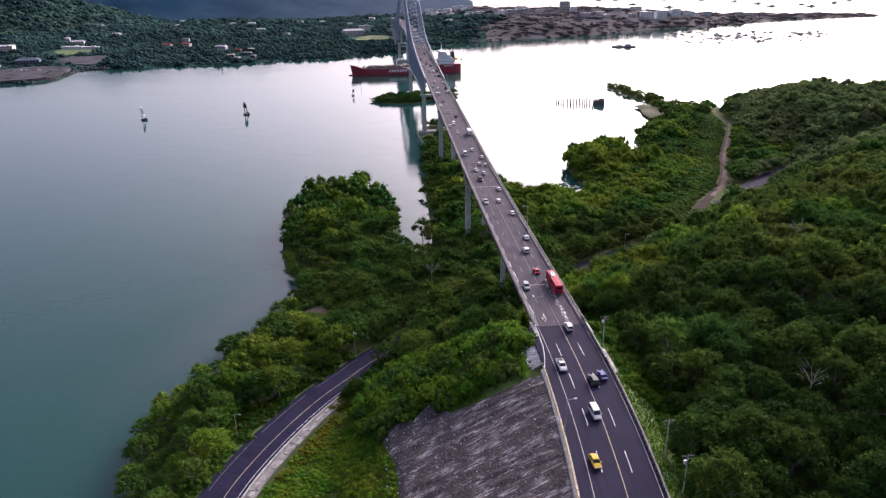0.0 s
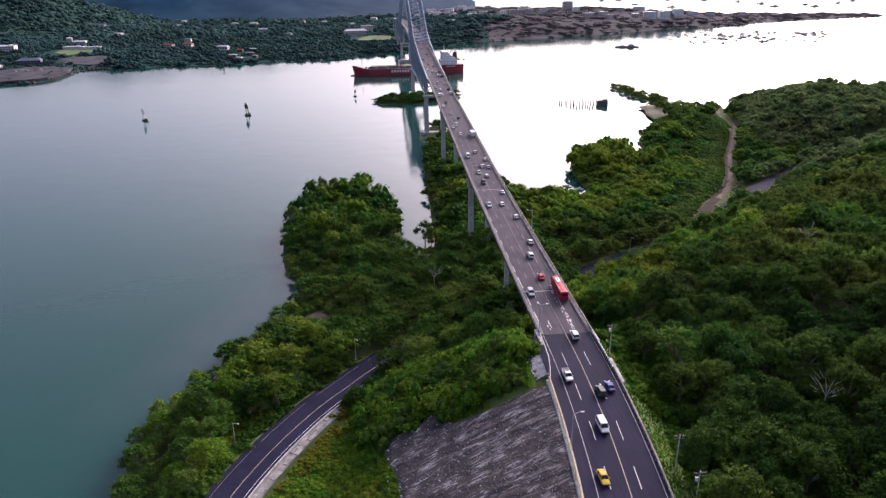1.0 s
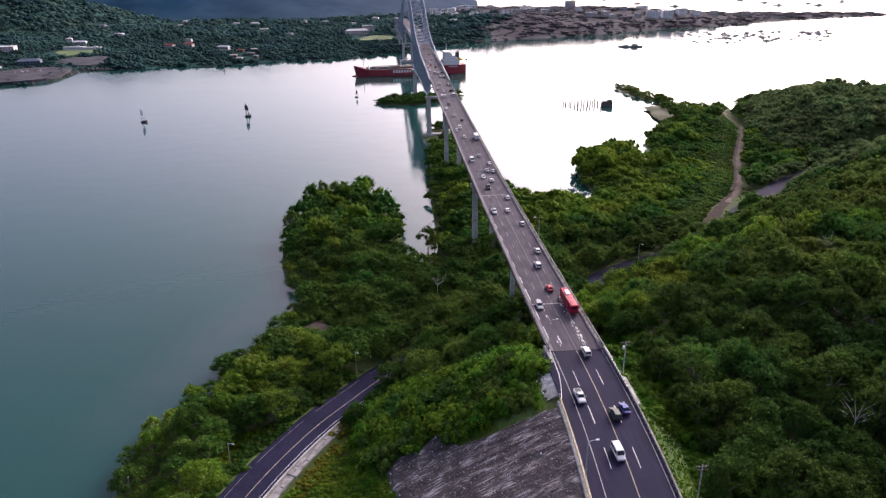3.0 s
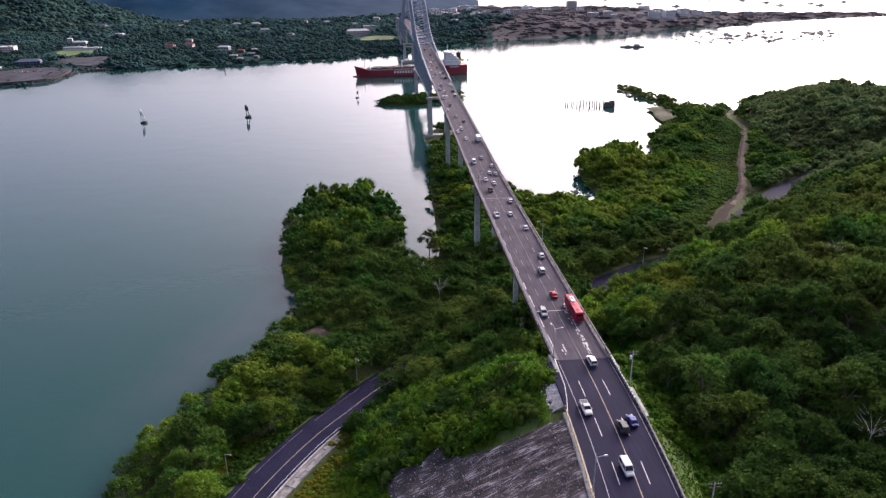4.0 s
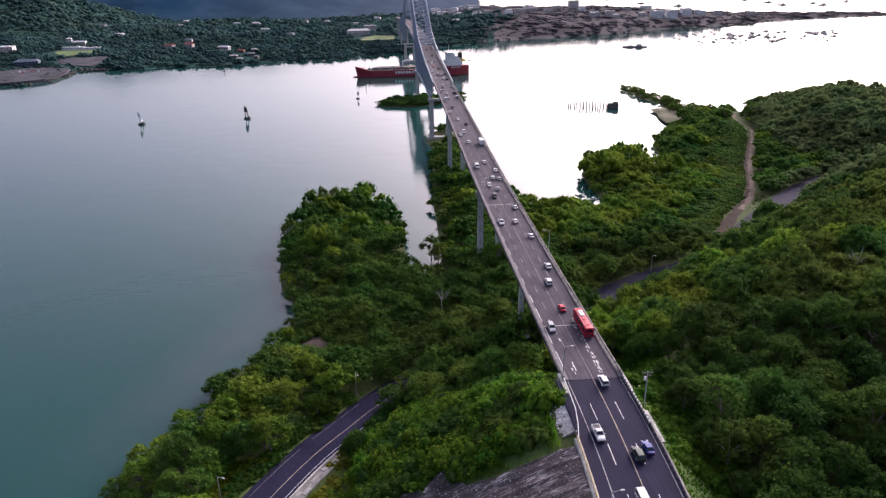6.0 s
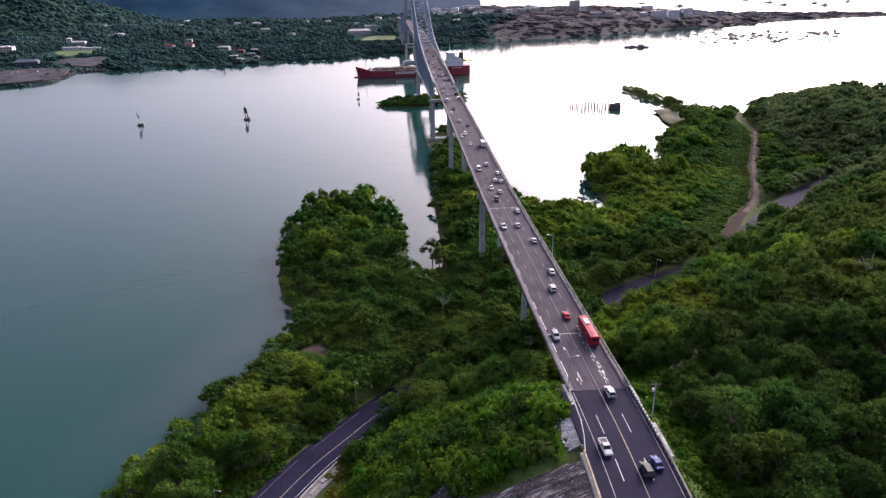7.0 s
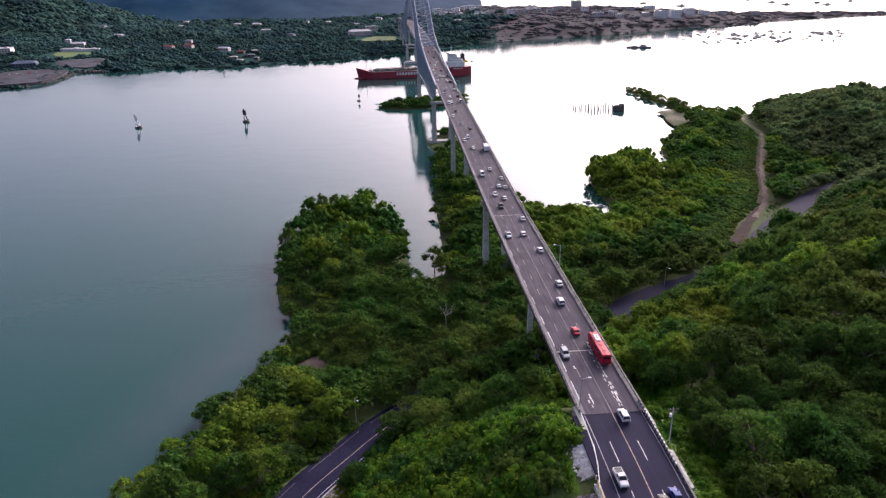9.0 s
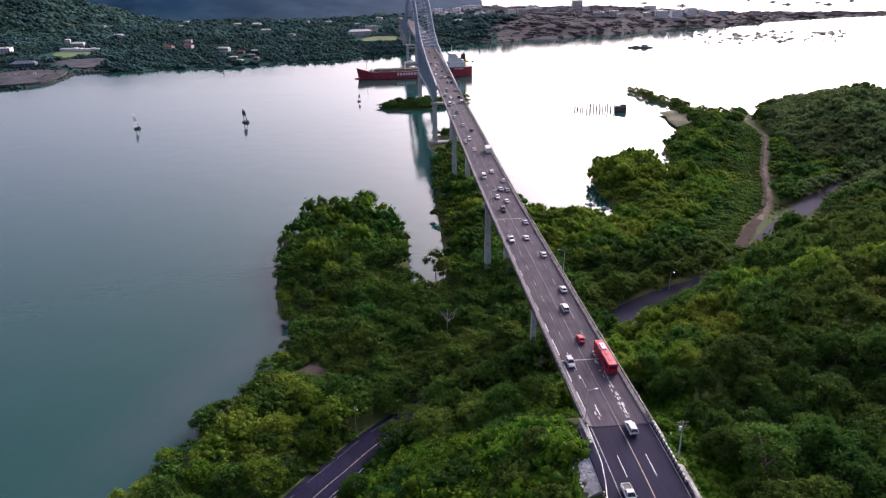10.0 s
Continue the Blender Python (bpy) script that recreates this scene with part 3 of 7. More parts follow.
# distance haze put into the far hill's blue colour and a faint glow
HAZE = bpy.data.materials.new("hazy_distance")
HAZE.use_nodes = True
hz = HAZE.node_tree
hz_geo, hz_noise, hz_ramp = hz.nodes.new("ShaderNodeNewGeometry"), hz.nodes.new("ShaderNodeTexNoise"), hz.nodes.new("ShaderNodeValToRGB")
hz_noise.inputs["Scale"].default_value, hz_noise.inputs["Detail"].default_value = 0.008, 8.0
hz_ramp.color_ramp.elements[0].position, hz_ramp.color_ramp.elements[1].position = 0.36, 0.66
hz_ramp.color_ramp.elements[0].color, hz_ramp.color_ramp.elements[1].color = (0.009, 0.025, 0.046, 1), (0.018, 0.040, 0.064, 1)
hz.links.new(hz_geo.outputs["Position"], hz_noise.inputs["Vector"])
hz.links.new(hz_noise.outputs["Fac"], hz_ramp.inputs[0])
# the painted haze pales towards the low sun
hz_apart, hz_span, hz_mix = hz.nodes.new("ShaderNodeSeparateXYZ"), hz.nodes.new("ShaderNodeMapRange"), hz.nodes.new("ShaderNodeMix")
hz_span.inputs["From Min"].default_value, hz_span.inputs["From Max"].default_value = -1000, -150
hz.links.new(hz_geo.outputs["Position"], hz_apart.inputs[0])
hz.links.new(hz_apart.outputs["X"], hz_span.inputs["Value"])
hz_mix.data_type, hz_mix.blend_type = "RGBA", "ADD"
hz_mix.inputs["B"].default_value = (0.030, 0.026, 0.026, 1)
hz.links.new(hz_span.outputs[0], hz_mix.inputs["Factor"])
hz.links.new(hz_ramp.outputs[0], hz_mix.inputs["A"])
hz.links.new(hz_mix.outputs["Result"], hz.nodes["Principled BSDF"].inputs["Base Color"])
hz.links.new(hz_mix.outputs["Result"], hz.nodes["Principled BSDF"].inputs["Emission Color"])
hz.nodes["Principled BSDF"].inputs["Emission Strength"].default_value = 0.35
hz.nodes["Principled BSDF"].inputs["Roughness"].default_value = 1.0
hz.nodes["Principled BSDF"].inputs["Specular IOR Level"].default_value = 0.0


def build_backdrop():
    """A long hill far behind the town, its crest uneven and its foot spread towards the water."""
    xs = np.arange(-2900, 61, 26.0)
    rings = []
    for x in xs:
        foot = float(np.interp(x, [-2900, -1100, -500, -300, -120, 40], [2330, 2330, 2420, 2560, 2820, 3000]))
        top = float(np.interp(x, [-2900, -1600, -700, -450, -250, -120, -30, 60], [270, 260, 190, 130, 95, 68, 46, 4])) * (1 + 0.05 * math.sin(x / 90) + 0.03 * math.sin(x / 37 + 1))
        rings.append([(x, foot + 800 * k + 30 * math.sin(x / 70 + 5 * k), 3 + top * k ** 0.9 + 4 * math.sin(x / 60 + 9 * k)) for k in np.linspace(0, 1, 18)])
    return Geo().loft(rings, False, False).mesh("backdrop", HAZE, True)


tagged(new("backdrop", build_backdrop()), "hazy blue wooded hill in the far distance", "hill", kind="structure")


def ribbon(line, left, right, z, thick=0.0):
    """A strip along a line of (x, y), from left to right of it, z a number or a function of (x, y, s)."""
    g = Geo()
    line = np.asarray(line)
    tang = np.gradient(line, axis=0)
    tang /= np.linalg.norm(tang, axis=1)[:, None]
    nrm = np.column_stack([tang[:, 1], -tang[:, 0]])
    a, b = line + nrm * left, line + nrm * right
    zz = [z(*p) if callable(z) else z for p in line]
    top = [[(a[i][0], a[i][1], zz[i]), (b[i][0], b[i][1], zz[i])] for i in range(len(line))]
    if thick:
        rings = [[(*p[0][:2], p[0][2] - thick), p[0], p[1], (*p[1][:2], p[1][2] - thick)] for p in top]
        return g.loft(rings, True, True)
    return g.loft(top, False, False)


def bench_z(x, y):
    return 5.0 + 2.0 * min(1, max(0, (y - 235) / 60))


# the lower road, with its paint and its concrete gutter
tagged(new("road_lower", ribbon(LOWER_ROAD, -6.6, 5.6, lambda x, y: bench_z(x, y) + 0.32, 0.5).mesh("road_lower", OLD_ASPHALT)), "dark asphalt two-lane road curving through the trees", "road", kind="structure")
LINED = [p for p in LOWER_ROAD if p[0] < 10]
lower_lines = new("road_marking_yellow", ribbon(LINED, 0.72, 0.94, lambda x, y: bench_z(x, y) + 0.335).mesh("road_marking_yellow", PALE_LINE))
tagged(lower_lines, "faded yellow centre line on the lower road", "road marking", kind="structure")
tagged(new("road_marking_edge", ribbon(LINED, 4.55, 4.70, lambda x, y: bench_z(x, y) + 0.335).mesh("road_marking_edge", WHITE_LINE)), "worn white edge line on the lower road", "road marking", kind="structure")
edge_dash = Geo()
for i in range(0, len(LINED) - 7, 6):
    seg = ribbon(LINED[i:i + 6], -4.85, -4.72, lambda x, y: bench_z(x, y) + 0.335)
    edge_dash.add(seg.v, seg.f)
tagged(new("road_marking_broken", edge_dash.mesh("road_marking_broken", FADED_LINE)), "faint broken white edge line on the lower road", "road marking", kind="structure")
gutter = [p for p in LOWER_ROAD if p[1] < 216]
tagged(new("gutter", ribbon(gutter, 5.95, 6.9, lambda x, y: bench_z(x, y) + 0.12, 0.6).mesh("gutter", CONCRETE_DARK)), "dark stained concrete gutter beside the road", "gutter", kind="structure")
tagged(new("kerb_lower", ribbon(gutter, 5.6, 5.95, lambda x, y: bench_z(x, y) + 0.40, 0.6).mesh("kerb_lower", CONCRETE)), "pale concrete kerb along the lower road", "kerb", kind="structure")
gutter_wall = tagged(new("gutter_wall", ribbon(gutter, 6.9, 9.3, lambda x, y: bench_z(x, y) + 0.3, 0.7).mesh("gutter_wall", APRON)), "cracked grey concrete apron beside the gutter", "gutter", kind="structure")
rq = random.Random(6)
for i in range(0, len(gutter) - 1):
    for side in (7.4, 8.7):
        if rq.random() < 0.8:
            e = gutter[i + 1] - gutter[i]
            e = e / np.linalg.norm(e)
            c = gutter[i] + np.array([e[1], -e[0]]) * (side + rq.uniform(-0.3, 0.3)) + e * rq.uniform(-1, 1)
            part("apron_slab", Geo().box((c[0], c[1], bench_z(*c) + 0.32 + rq.uniform(0, 0.16)), (rq.uniform(0.9, 1.4), rq.uniform(2.0, 4.4), 0.3), math.atan2(-e[0], e[1]) + rq.uniform(-0.12, 0.12), 0.95), APRON, gutter_wall)


def build_path(line, left, right, z, broad, mat, name):
    """A strip of bare earth, its edges wandering."""
    a = ribbon(line, left, right, z)
    v = []
    for i, (x, y, z_) in enumerate(a.v):
        k = 1 + broad * max(0, 1 - math.hypot(x - 146, y - 415) / 45)
        j = i - i % 2
        mx, my = (a.v[j][0] + a.v[j + 1][0]) / 2, (a.v[j][1] + a.v[j + 1][1]) / 2
        v.append((mx + (x - mx) * k + 0.7 * math.sin(i * 1.7), my + (y - my) * k + 0.7 * math.cos(i * 2.3), z_))
    a.v = v
    return a.mesh(name, mat)


tagged(new("footpath_verge", build_path([p for p in PATH_LINE if p[1] < 690], -3.4, 1.6, 3.74, 0.4, BROWN_EARTH, "footpath_verge")), "dark reddish-brown bare earth beside the track", "path", kind="structure")
tagged(new("footpath", build_path([p for p in PATH_LINE if p[1] > 446], -1.2, 2.1, 3.80, 0.0, DIRT, "footpath")), "pale bare earth track through the mangroves", "path", kind="structure")
bare = polyline([(-69, 279), (-62, 275), (-56, 277), (-55, 283), (-61, 287), (-67, 285)], 2)
n_b, c = len(bare), (-61.7, 281)
bare = np.array([(x + 1.3 * math.sin(3.1 * i), y + 1.1 * math.cos(4.7 * i)) for i, (x, y) in enumerate(bare)])
tagged(new("bare_clearing", Geo().add([(c[0] + (x - c[0]) * k, c[1] + (y - c[1]) * k, float(ground_z(c[0] + (x - c[0]) * k, c[1] + (y - c[1]) * k)) + 0.25 - 0.4 * (k == 1)) for k in (1, 0.7, 0.35) for x, y in bare], [(i + r * n_b, (i + 1) % n_b + r * n_b, (i + 1) % n_b + (r + 1) * n_b, i + (r + 1) * n_b) for r in (0, 1) for i in range(n_b)] + [tuple(range(2 * n_b, 3 * n_b))]).mesh("bare_clearing", DIRT, True)), "small bare pinkish clearing among the trees", "clearing", kind="structure")
flat = SAND_EDGE
mid_f = flat.mean(0)
rings_f = [(1.0, -1.6), (0.93, -0.7), (0.84, 0.0), (0.5, 0.05)]
flat_v = [(mid_f[0] + (x - mid_f[0]) * k, mid_f[1] + (y - mid_f[1]) * k, 3.5 + dz) for k, dz in rings_f for x, y in flat]
nf = len(flat)
flat_f = [(r * nf + i, r * nf + (i + 1) % nf, (r + 1) * nf + (i + 1) % nf, (r + 1) * nf + i) for r in range(3) for i in range(nf)] + [tuple(range(3 * nf, 4 * nf))]
tagged(new("sand_flat", Geo().add(flat_v, flat_f).mesh("sand_flat", SAND, True)), "pale open sandy flat by the shore", "sand", kind="structure")
for a, b, nm in ((-7.5, -6.6, "road_verge"),):
    tagged(new(nm, ribbon([p for p in LOWER_ROAD if p[1] < 240], a, b, lambda x, y: bench_z(x, y) + 0.2, 0.6).mesh(nm, GRASS)), "mown green grass verge beside the lower road", "grass", kind="structure")

# the approach road on the hill
ap_s = np.arange(-200, 3, 4.0)
approach = np.array([at(s, 0)[:2] for s in ap_s])
tagged(new("road_approach", ribbon(approach, -9.8, 8.2, 41.3, 1.0).mesh("road_approach", ASPHALT)), "dark asphalt four-lane approach road to the bridge", "road", kind="structure")
tagged(new("road_marking_centre", ribbon(approach, -0.17, 0.01, 41.315).mesh("road_marking_centre", PALE_LINE)), "worn yellow centre line of the approach road", "road marking", kind="structure")
for nm, o in (("road_marking_left", -6.8), ("road_marking_right", 7.05)):
    tagged(new(nm, ribbon(approach, o - 0.08, o + 0.08, 41.315).mesh(nm, PAINT_LINE)), "solid white edge line of the approach road", "road marking", kind="structure")
dashes = Geo()
for o in (-3.85, 2.45):
    for s in np.arange(-193.4, -8, 16.0):
        seg = ribbon(np.array([at(s + k, 0)[:2] for k in (0, 3.5, 7)]), o - 0.075, o + 0.075, 41.315)
        dashes.add(seg.v, seg.f)
tagged(new("road_marking_lanes", dashes.mesh("road_marking_lanes", WHITE_LINE)), "broken white lane lines of the approach road", "road marking", kind="structure")

# ---- the bare cut, the verge and the edges of the approach road ----
def slope_end(o):
    """Where the bare cut ends towards the bridge, by its offset from the road."""
    return np.interp(o, [-90, -55.2, -46.5, -39.9, -37.9, -36.6, -29.1, -21.7, -14.5, -10.1], [-6, -6.2, -10, -7.9, -11.6, -17.8, -20.8, -22.2, -23.9, -25.5])


def cut_left(s):
    """The cut's edge beside the vines, by the place along the road."""
    return np.interp(s, [-160, -60, -37.5, -32, -22.9, -15.1, -6.2], [-46, -47.5, -49.3, -49.7, -51.8, -53.6, -55.2])



CUT = material("sprayed_concrete", (0.040, 0.031, 0.033), (0.097, 0.073, 0.073), 0.22, 0.9, bump=0.22, bump_scale=1.3, fine=2.2, contrast=(0.3, 0.72))
cut_nodes = CUT.node_tree
streak_map = cut_nodes.nodes.new("ShaderNodeMapping")
streak_map.inputs["Rotation"].default_value = (0, 0, radians(-AXIS - 12))
streak_map.inputs["Scale"].default_value = (0.26, 2.6, 0.26)
streak_noise = cut_nodes.nodes.new("ShaderNodeTexNoise")
streak_noise.inputs["Scale"].default_value, streak_noise.inputs["Detail"].default_value = 0.6, 9.0
streak_noise.inputs["Distortion"].default_value = 1.6
cut_geo = next(k for k in cut_nodes.nodes if k.bl_idname == "ShaderNodeNewGeometry")
cut_nodes.links.new(cut_geo.outputs["Position"], streak_map.inputs["Vector"])
cut_nodes.links.new(streak_map.outputs[0], streak_noise.inputs["Vector"])
streak_ramp = cut_nodes.nodes.new("ShaderNodeValToRGB")
streak_ramp.color_ramp.elements[0].position, streak_ramp.color_ramp.elements[1].position = 0.545, 0.585
streak_mix = cut_nodes.nodes.new("ShaderNodeMix")
streak_mix.data_type = "RGBA"
streak_mix.inputs["B"].default_value = (0.46, 0.43, 0.43, 1)
cut_nodes.links.new(streak_noise.outputs["Fac"], streak_ramp.inputs[0])
patchy = cut_nodes.nodes.new("ShaderNodeTexNoise")
patchy.inputs["Scale"].default_value, patchy.inputs["Detail"].default_value = 0.22, 6.0
cut_nodes.links.new(cut_geo.outputs["Position"], patchy.inputs["Vector"])
patch_span = cut_nodes.nodes.new("ShaderNodeMapRange")
patch_span.inputs["From Min"].default_value, patch_span.inputs["From Max"].default_value = 0.44, 0.62
patch_span.inputs["To Min"].default_value, patch_span.inputs["To Max"].default_value = 0.0, 1.0
cut_nodes.links.new(patchy.outputs["Fac"], patch_span.inputs["Value"])
patch_mul = cut_nodes.nodes.new("ShaderNodeMath")
patch_mul.operation = "MULTIPLY"
cut_nodes.links.new(streak_ramp.outputs[0], patch_mul.inputs[0])
cut_nodes.links.new(patch_span.outputs[0], patch_mul.inputs[1])
speck, speck_ramp, both_light = cut_nodes.nodes.new("ShaderNodeTexNoise"), cut_nodes.nodes.new("ShaderNodeValToRGB"), cut_nodes.nodes.new("ShaderNodeMath")
speck.inputs["Scale"].default_value, speck.inputs["Detail"].default_value = 2.3, 3.0
speck_ramp.color_ramp.elements[0].position, speck_ramp.color_ramp.elements[1].position = 0.60, 0.68
speck_ramp.color_ramp.elements[1].color = (0.6, 0.6, 0.6, 1)
cut_nodes.links.new(cut_geo.outputs["Position"], speck.inputs["Vector"])
cut_nodes.links.new(speck.outputs["Fac"], speck_ramp.inputs[0])
both_light.operation = "MAXIMUM"
cut_nodes.links.new(speck_ramp.outputs[0], both_light.inputs[0])
cut_nodes.links.new(patch_mul.outputs[0], both_light.inputs[1])
cut_nodes.links.new(both_light.outputs[0], streak_mix.inputs["Factor"])
cut_bsdf = cut_nodes.nodes["Principled BSDF"]
cut_nodes.links.new(cut_bsdf.inputs["Base Color"].links[0].from_socket, streak_mix.inputs["A"])
cut_nodes.links.new(streak_mix.outputs["Result"], cut_bsdf.inputs["Base Color"])


def cut_end(o):
    return float(slope_end(o))


def build_cut():
    """The slope below the road, ribbed down its fall and lumpy, as one sheet with a rim."""
    os_ = np.linspace(0, 1, 92)
    count = 190
    V, Q = [], []
    for i, u in enumerate(os_):
        for j in range(count):
            o = -55.4 + 45.0 * u
            s = cut_end(o) - 150 * (j / (count - 1)) ** 1.35
            o = float(cut_left(s)) * (1 - u) - 10.4 * u
            z = 40.45 - 0.645 * max(-o - 11.5, 0)
            rib = noise.fractal(Vector((o * 0.06, s * 0.55 + o * 0.15, 3.1)), 0.8, 2.2, 5)
            lump = noise.noise(Vector((o * 0.35, s * 0.35, 7.7)))
            rim = min(1.0, j / 3.0, i / 3.0)
            p = at(s, o, z + (0.45 + 0.34 * rib + 0.18 * lump) * rim - 0.5 * (1 - rim))
            V.append(tuple(p))
    for i in range(len(os_) - 1):
        for j in range(count - 1):
            a = i * count + j
            Q.append((a, a + count, a + count + 1, a + 1))
    return numpy_mesh("cut_slope", np.array(V), np.array(Q), CUT, False)


tagged(new("cut_slope", build_cut()), "streaked dark grey sprayed-concrete cut slope below the road", "slope", kind="structure")
# anchor heads over the cut
anchors = thing("slope_anchors", "small pale concrete anchor heads set in the cut slope", "anchors")
head_mesh = Geo().box((0, 0, 0), (0.34, 0.34, 0.45), 0, 0.6).mesh("anchor", ROOF_WHITE)
ra = random.Random(9)
for o in np.arange(-52, -13, 2.5):
    for s in np.arange(-60, -8, 2.7):
        if s < cut_end(o) - 1.0:
            part("anchor", head_mesh, None, anchors, m=pose(*at(s + ra.uniform(-1.3, 1.3), o + ra.uniform(-1.2, 1.2), 41.05 - 0.645 * max(-o - 11.5, 0)), 0, -32, ra.uniform(0, 90)))

# the grass verge on the right, as a strip that follows the fall of the ground
vs = np.arange(-200, 6, 3.0)
verge = Geo().loft([[at(s, o, float(ground_z(*at(s, o)[:2])) + 0.12) for o in (8.4, 10.5, 13, 16, 19.5)] for s in vs], False, False)
tagged(new("grass_verge", verge.mesh("grass_verge", GRASS, True)), "green grass verge falling away beside the road", "grass", kind="structure")
blades_v = []
rg = np.random.default_rng(17)
for k in range(5200):
    s, o = rg.uniform(-110, 4), rg.uniform(8.8, 18.5)
    p = at(s, o)
    p[2] = float(40.3 - 0.5 * np.clip(o - 8.5, 0, 12))
    a, h, w = rg.uniform(0, 6.28), rg.uniform(0.3, 0.9), rg.uniform(0.15, 0.4)
    u = Vector((math.cos(a) * w, math.sin(a) * w, 0))
    tip = Vector((rg.uniform(-0.3, 0.3), rg.uniform(-0.3, 0.3), h))
    blades_v += [p - u, p + u, p + tip]
blade_mesh = numpy_mesh("grass_tufts", np.array([tuple(v) for v in blades_v]), np.arange(len(blades_v)).reshape(-1, 3), LEAF_MID)
tagged(new("grass_tufts", blade_mesh), "tufts of green grass on the verge", "grass", kind="stuff")

# the smooth grass strip along the top of the cut
strip_o = np.arange(-36, -13.4, 1.5)
grass_strip = Geo().loft([[at(s, o, float(ground_z(*at(s, o)[:2])) + 0.10 + 0.15 * math.sin(o * 1.3 + k)) for k, s in enumerate(np.linspace(cut_end(o) - 0.4, cut_end(o) + 8.5, 7))] for o in strip_o], False, False)
tagged(new("grass_strip", grass_strip.mesh("grass_strip", GRASS, True)), "smooth dark green grass strip along the top of the cut", "grass", kind="structure")

# left edge: a concrete ledge with an ochre double rail on posts
ledge_line = np.array([at(s, 0)[:2] for s in np.arange(-200, -21, 4.0)])
tagged(new("kerb_left", ribbon(ledge_line, -10.9, -9.7, 41.36, 1.2).mesh("kerb_left", CONCRETE)), "grey concrete ledge along the approach road", "kerb", kind="structure")
left_rail = thing("guardrail", "faded ochre concrete railing along the approach road", "guardrail")
for h in (0.5, 1.0):
    part("rail", ribbon(ledge_line, -10.35, -10.1, 41.36 + h, 0.22), RAIL_OCHRE, left_rail)
rail_post = Geo().box((0, 0, 0.55), (0.32, 0.30, 1.1), 0, 0.9).mesh("post", RAIL_OCHRE)
for s in np.arange(-196, -21, 2.2):
    part("post", rail_post, None, left_rail, m=pose(*at(s, -10.22, 41.36), 0, 0, AXIS))
# white end rail by the bridge
end_rail = thing("guardrail", "white painted steel guardrail at the bridge end", "guardrail")
bent = [at(-24, -10.0, 42.1), at(-19, -9.0, 42.1), at(-13, -8.2, 42.1), at(-4, -7.9, 42.1), at(0.2, -7.8, 42.1)]
for a, b in zip(bent, bent[1:]):
    part("rail", Geo().beam(a, b, 0.12, 0.4), WHITE_PAINT, end_rail)
for p in bent:
    part("post", Geo().box((p[0], p[1], 41.65), (0.16, 0.16, 1.0)), GALV, end_rail)
# broken concrete beside the bridge's end
rr = random.Random(3)
rubble = thing("rubble", "pale broken concrete slabs beside the bridge end", "rubble")
for s0, s1, o0, o1, z0, mt in ((-20.0, -15.2, -12.4, -9.6, 40.9, RUBBLE), (-15.1, -9.6, -13.4, -9.2, 41.0, PALE_RUBBLE), (-9.5, -4.4, -11.2, -8.6, 41.05, RUBBLE)):
    rings = []
    for s in np.linspace(s0, s1, 6):
        far_o = o0 + rr.uniform(-0.8, 0.8)
        low = z0 - 0.55 * (o1 - far_o) + rr.uniform(-0.1, 0.1)
        rings.append([at(s, far_o - 0.2, low - 1.8), at(s, far_o, low), at(s, (far_o + o1) / 2, (low + z0) / 2 + rr.uniform(0, 0.3)), at(s, o1, z0), at(s, o1, z0 - 2.2)])
    part("slab", Geo().loft(rings), mt, rubble)
for k in range(40):
    s, o = rr.uniform(-18, -6), -10.4 - 3.4 * rr.random() ** 1.2
    z = 41.1 - 0.55 * max(0, -o - 9.4)
    part("fragment", Geo().box(at(s, o, z), (rr.uniform(0.25, 0.8), rr.uniform(0.25, 0.7), rr.uniform(0.12, 0.3)), rr.uniform(0, 3), rr.uniform(0.6, 0.9)), PALE_RUBBLE, rubble)

# right edge: a low wall, and black and white blocks at the bridge's end
wall_line = np.array([at(s, 0)[:2] for s in np.arange(-200, -19, 4.0)])
right_wall = thing("low_wall", "weathered concrete low wall with stubby posts", "wall")
part("coping", ribbon(wall_line, 7.75, 8.15, 42.05, 0.22), CONCRETE_DARK, right_wall)
wall_post = Geo().box((0, 0, 0.42), (0.36, 0.55, 0.85)).mesh("post", CONCRETE_DARK)
for s in np.arange(-198, -20, 1.9):
    part("post", wall_post, None, right_wall, m=pose(*at(s, 7.95, 41.2), 0, 0, AXIS))
stripes = thing("striped_barrier", "black and white striped concrete barrier at the bridge end", "barrier")
for k, s in enumerate(np.arange(-20.5, 3.5, 0.7)):
    part("block", Geo().box(at(s, 7.75, 41.72), (0.34, 0.68 if k % 2 == 0 else 0.72, 0.85), radians(AXIS)), CONCRETE if k % 2 else BLACK_PAINT, stripes)
tagged(new("kerb_right", ribbon(np.array([at(s, 0)[:2] for s in np.arange(-26, -12, 3.0)]), 8.5, 9.3, 41.1, 0.6).mesh("kerb_right", RUBBLE)), "pale concrete drain slab beside the barrier", "kerb", kind="structure")

# ---- the bridge ----
bridge = thing("bridge", "long blue-grey steel arch truss bridge on concrete piers", "bridge")
S0, S1 = 0.0, 1750.0
NEAR_TOWER, FAR_TOWER, MID = 706.0, 1070.0, 888.0


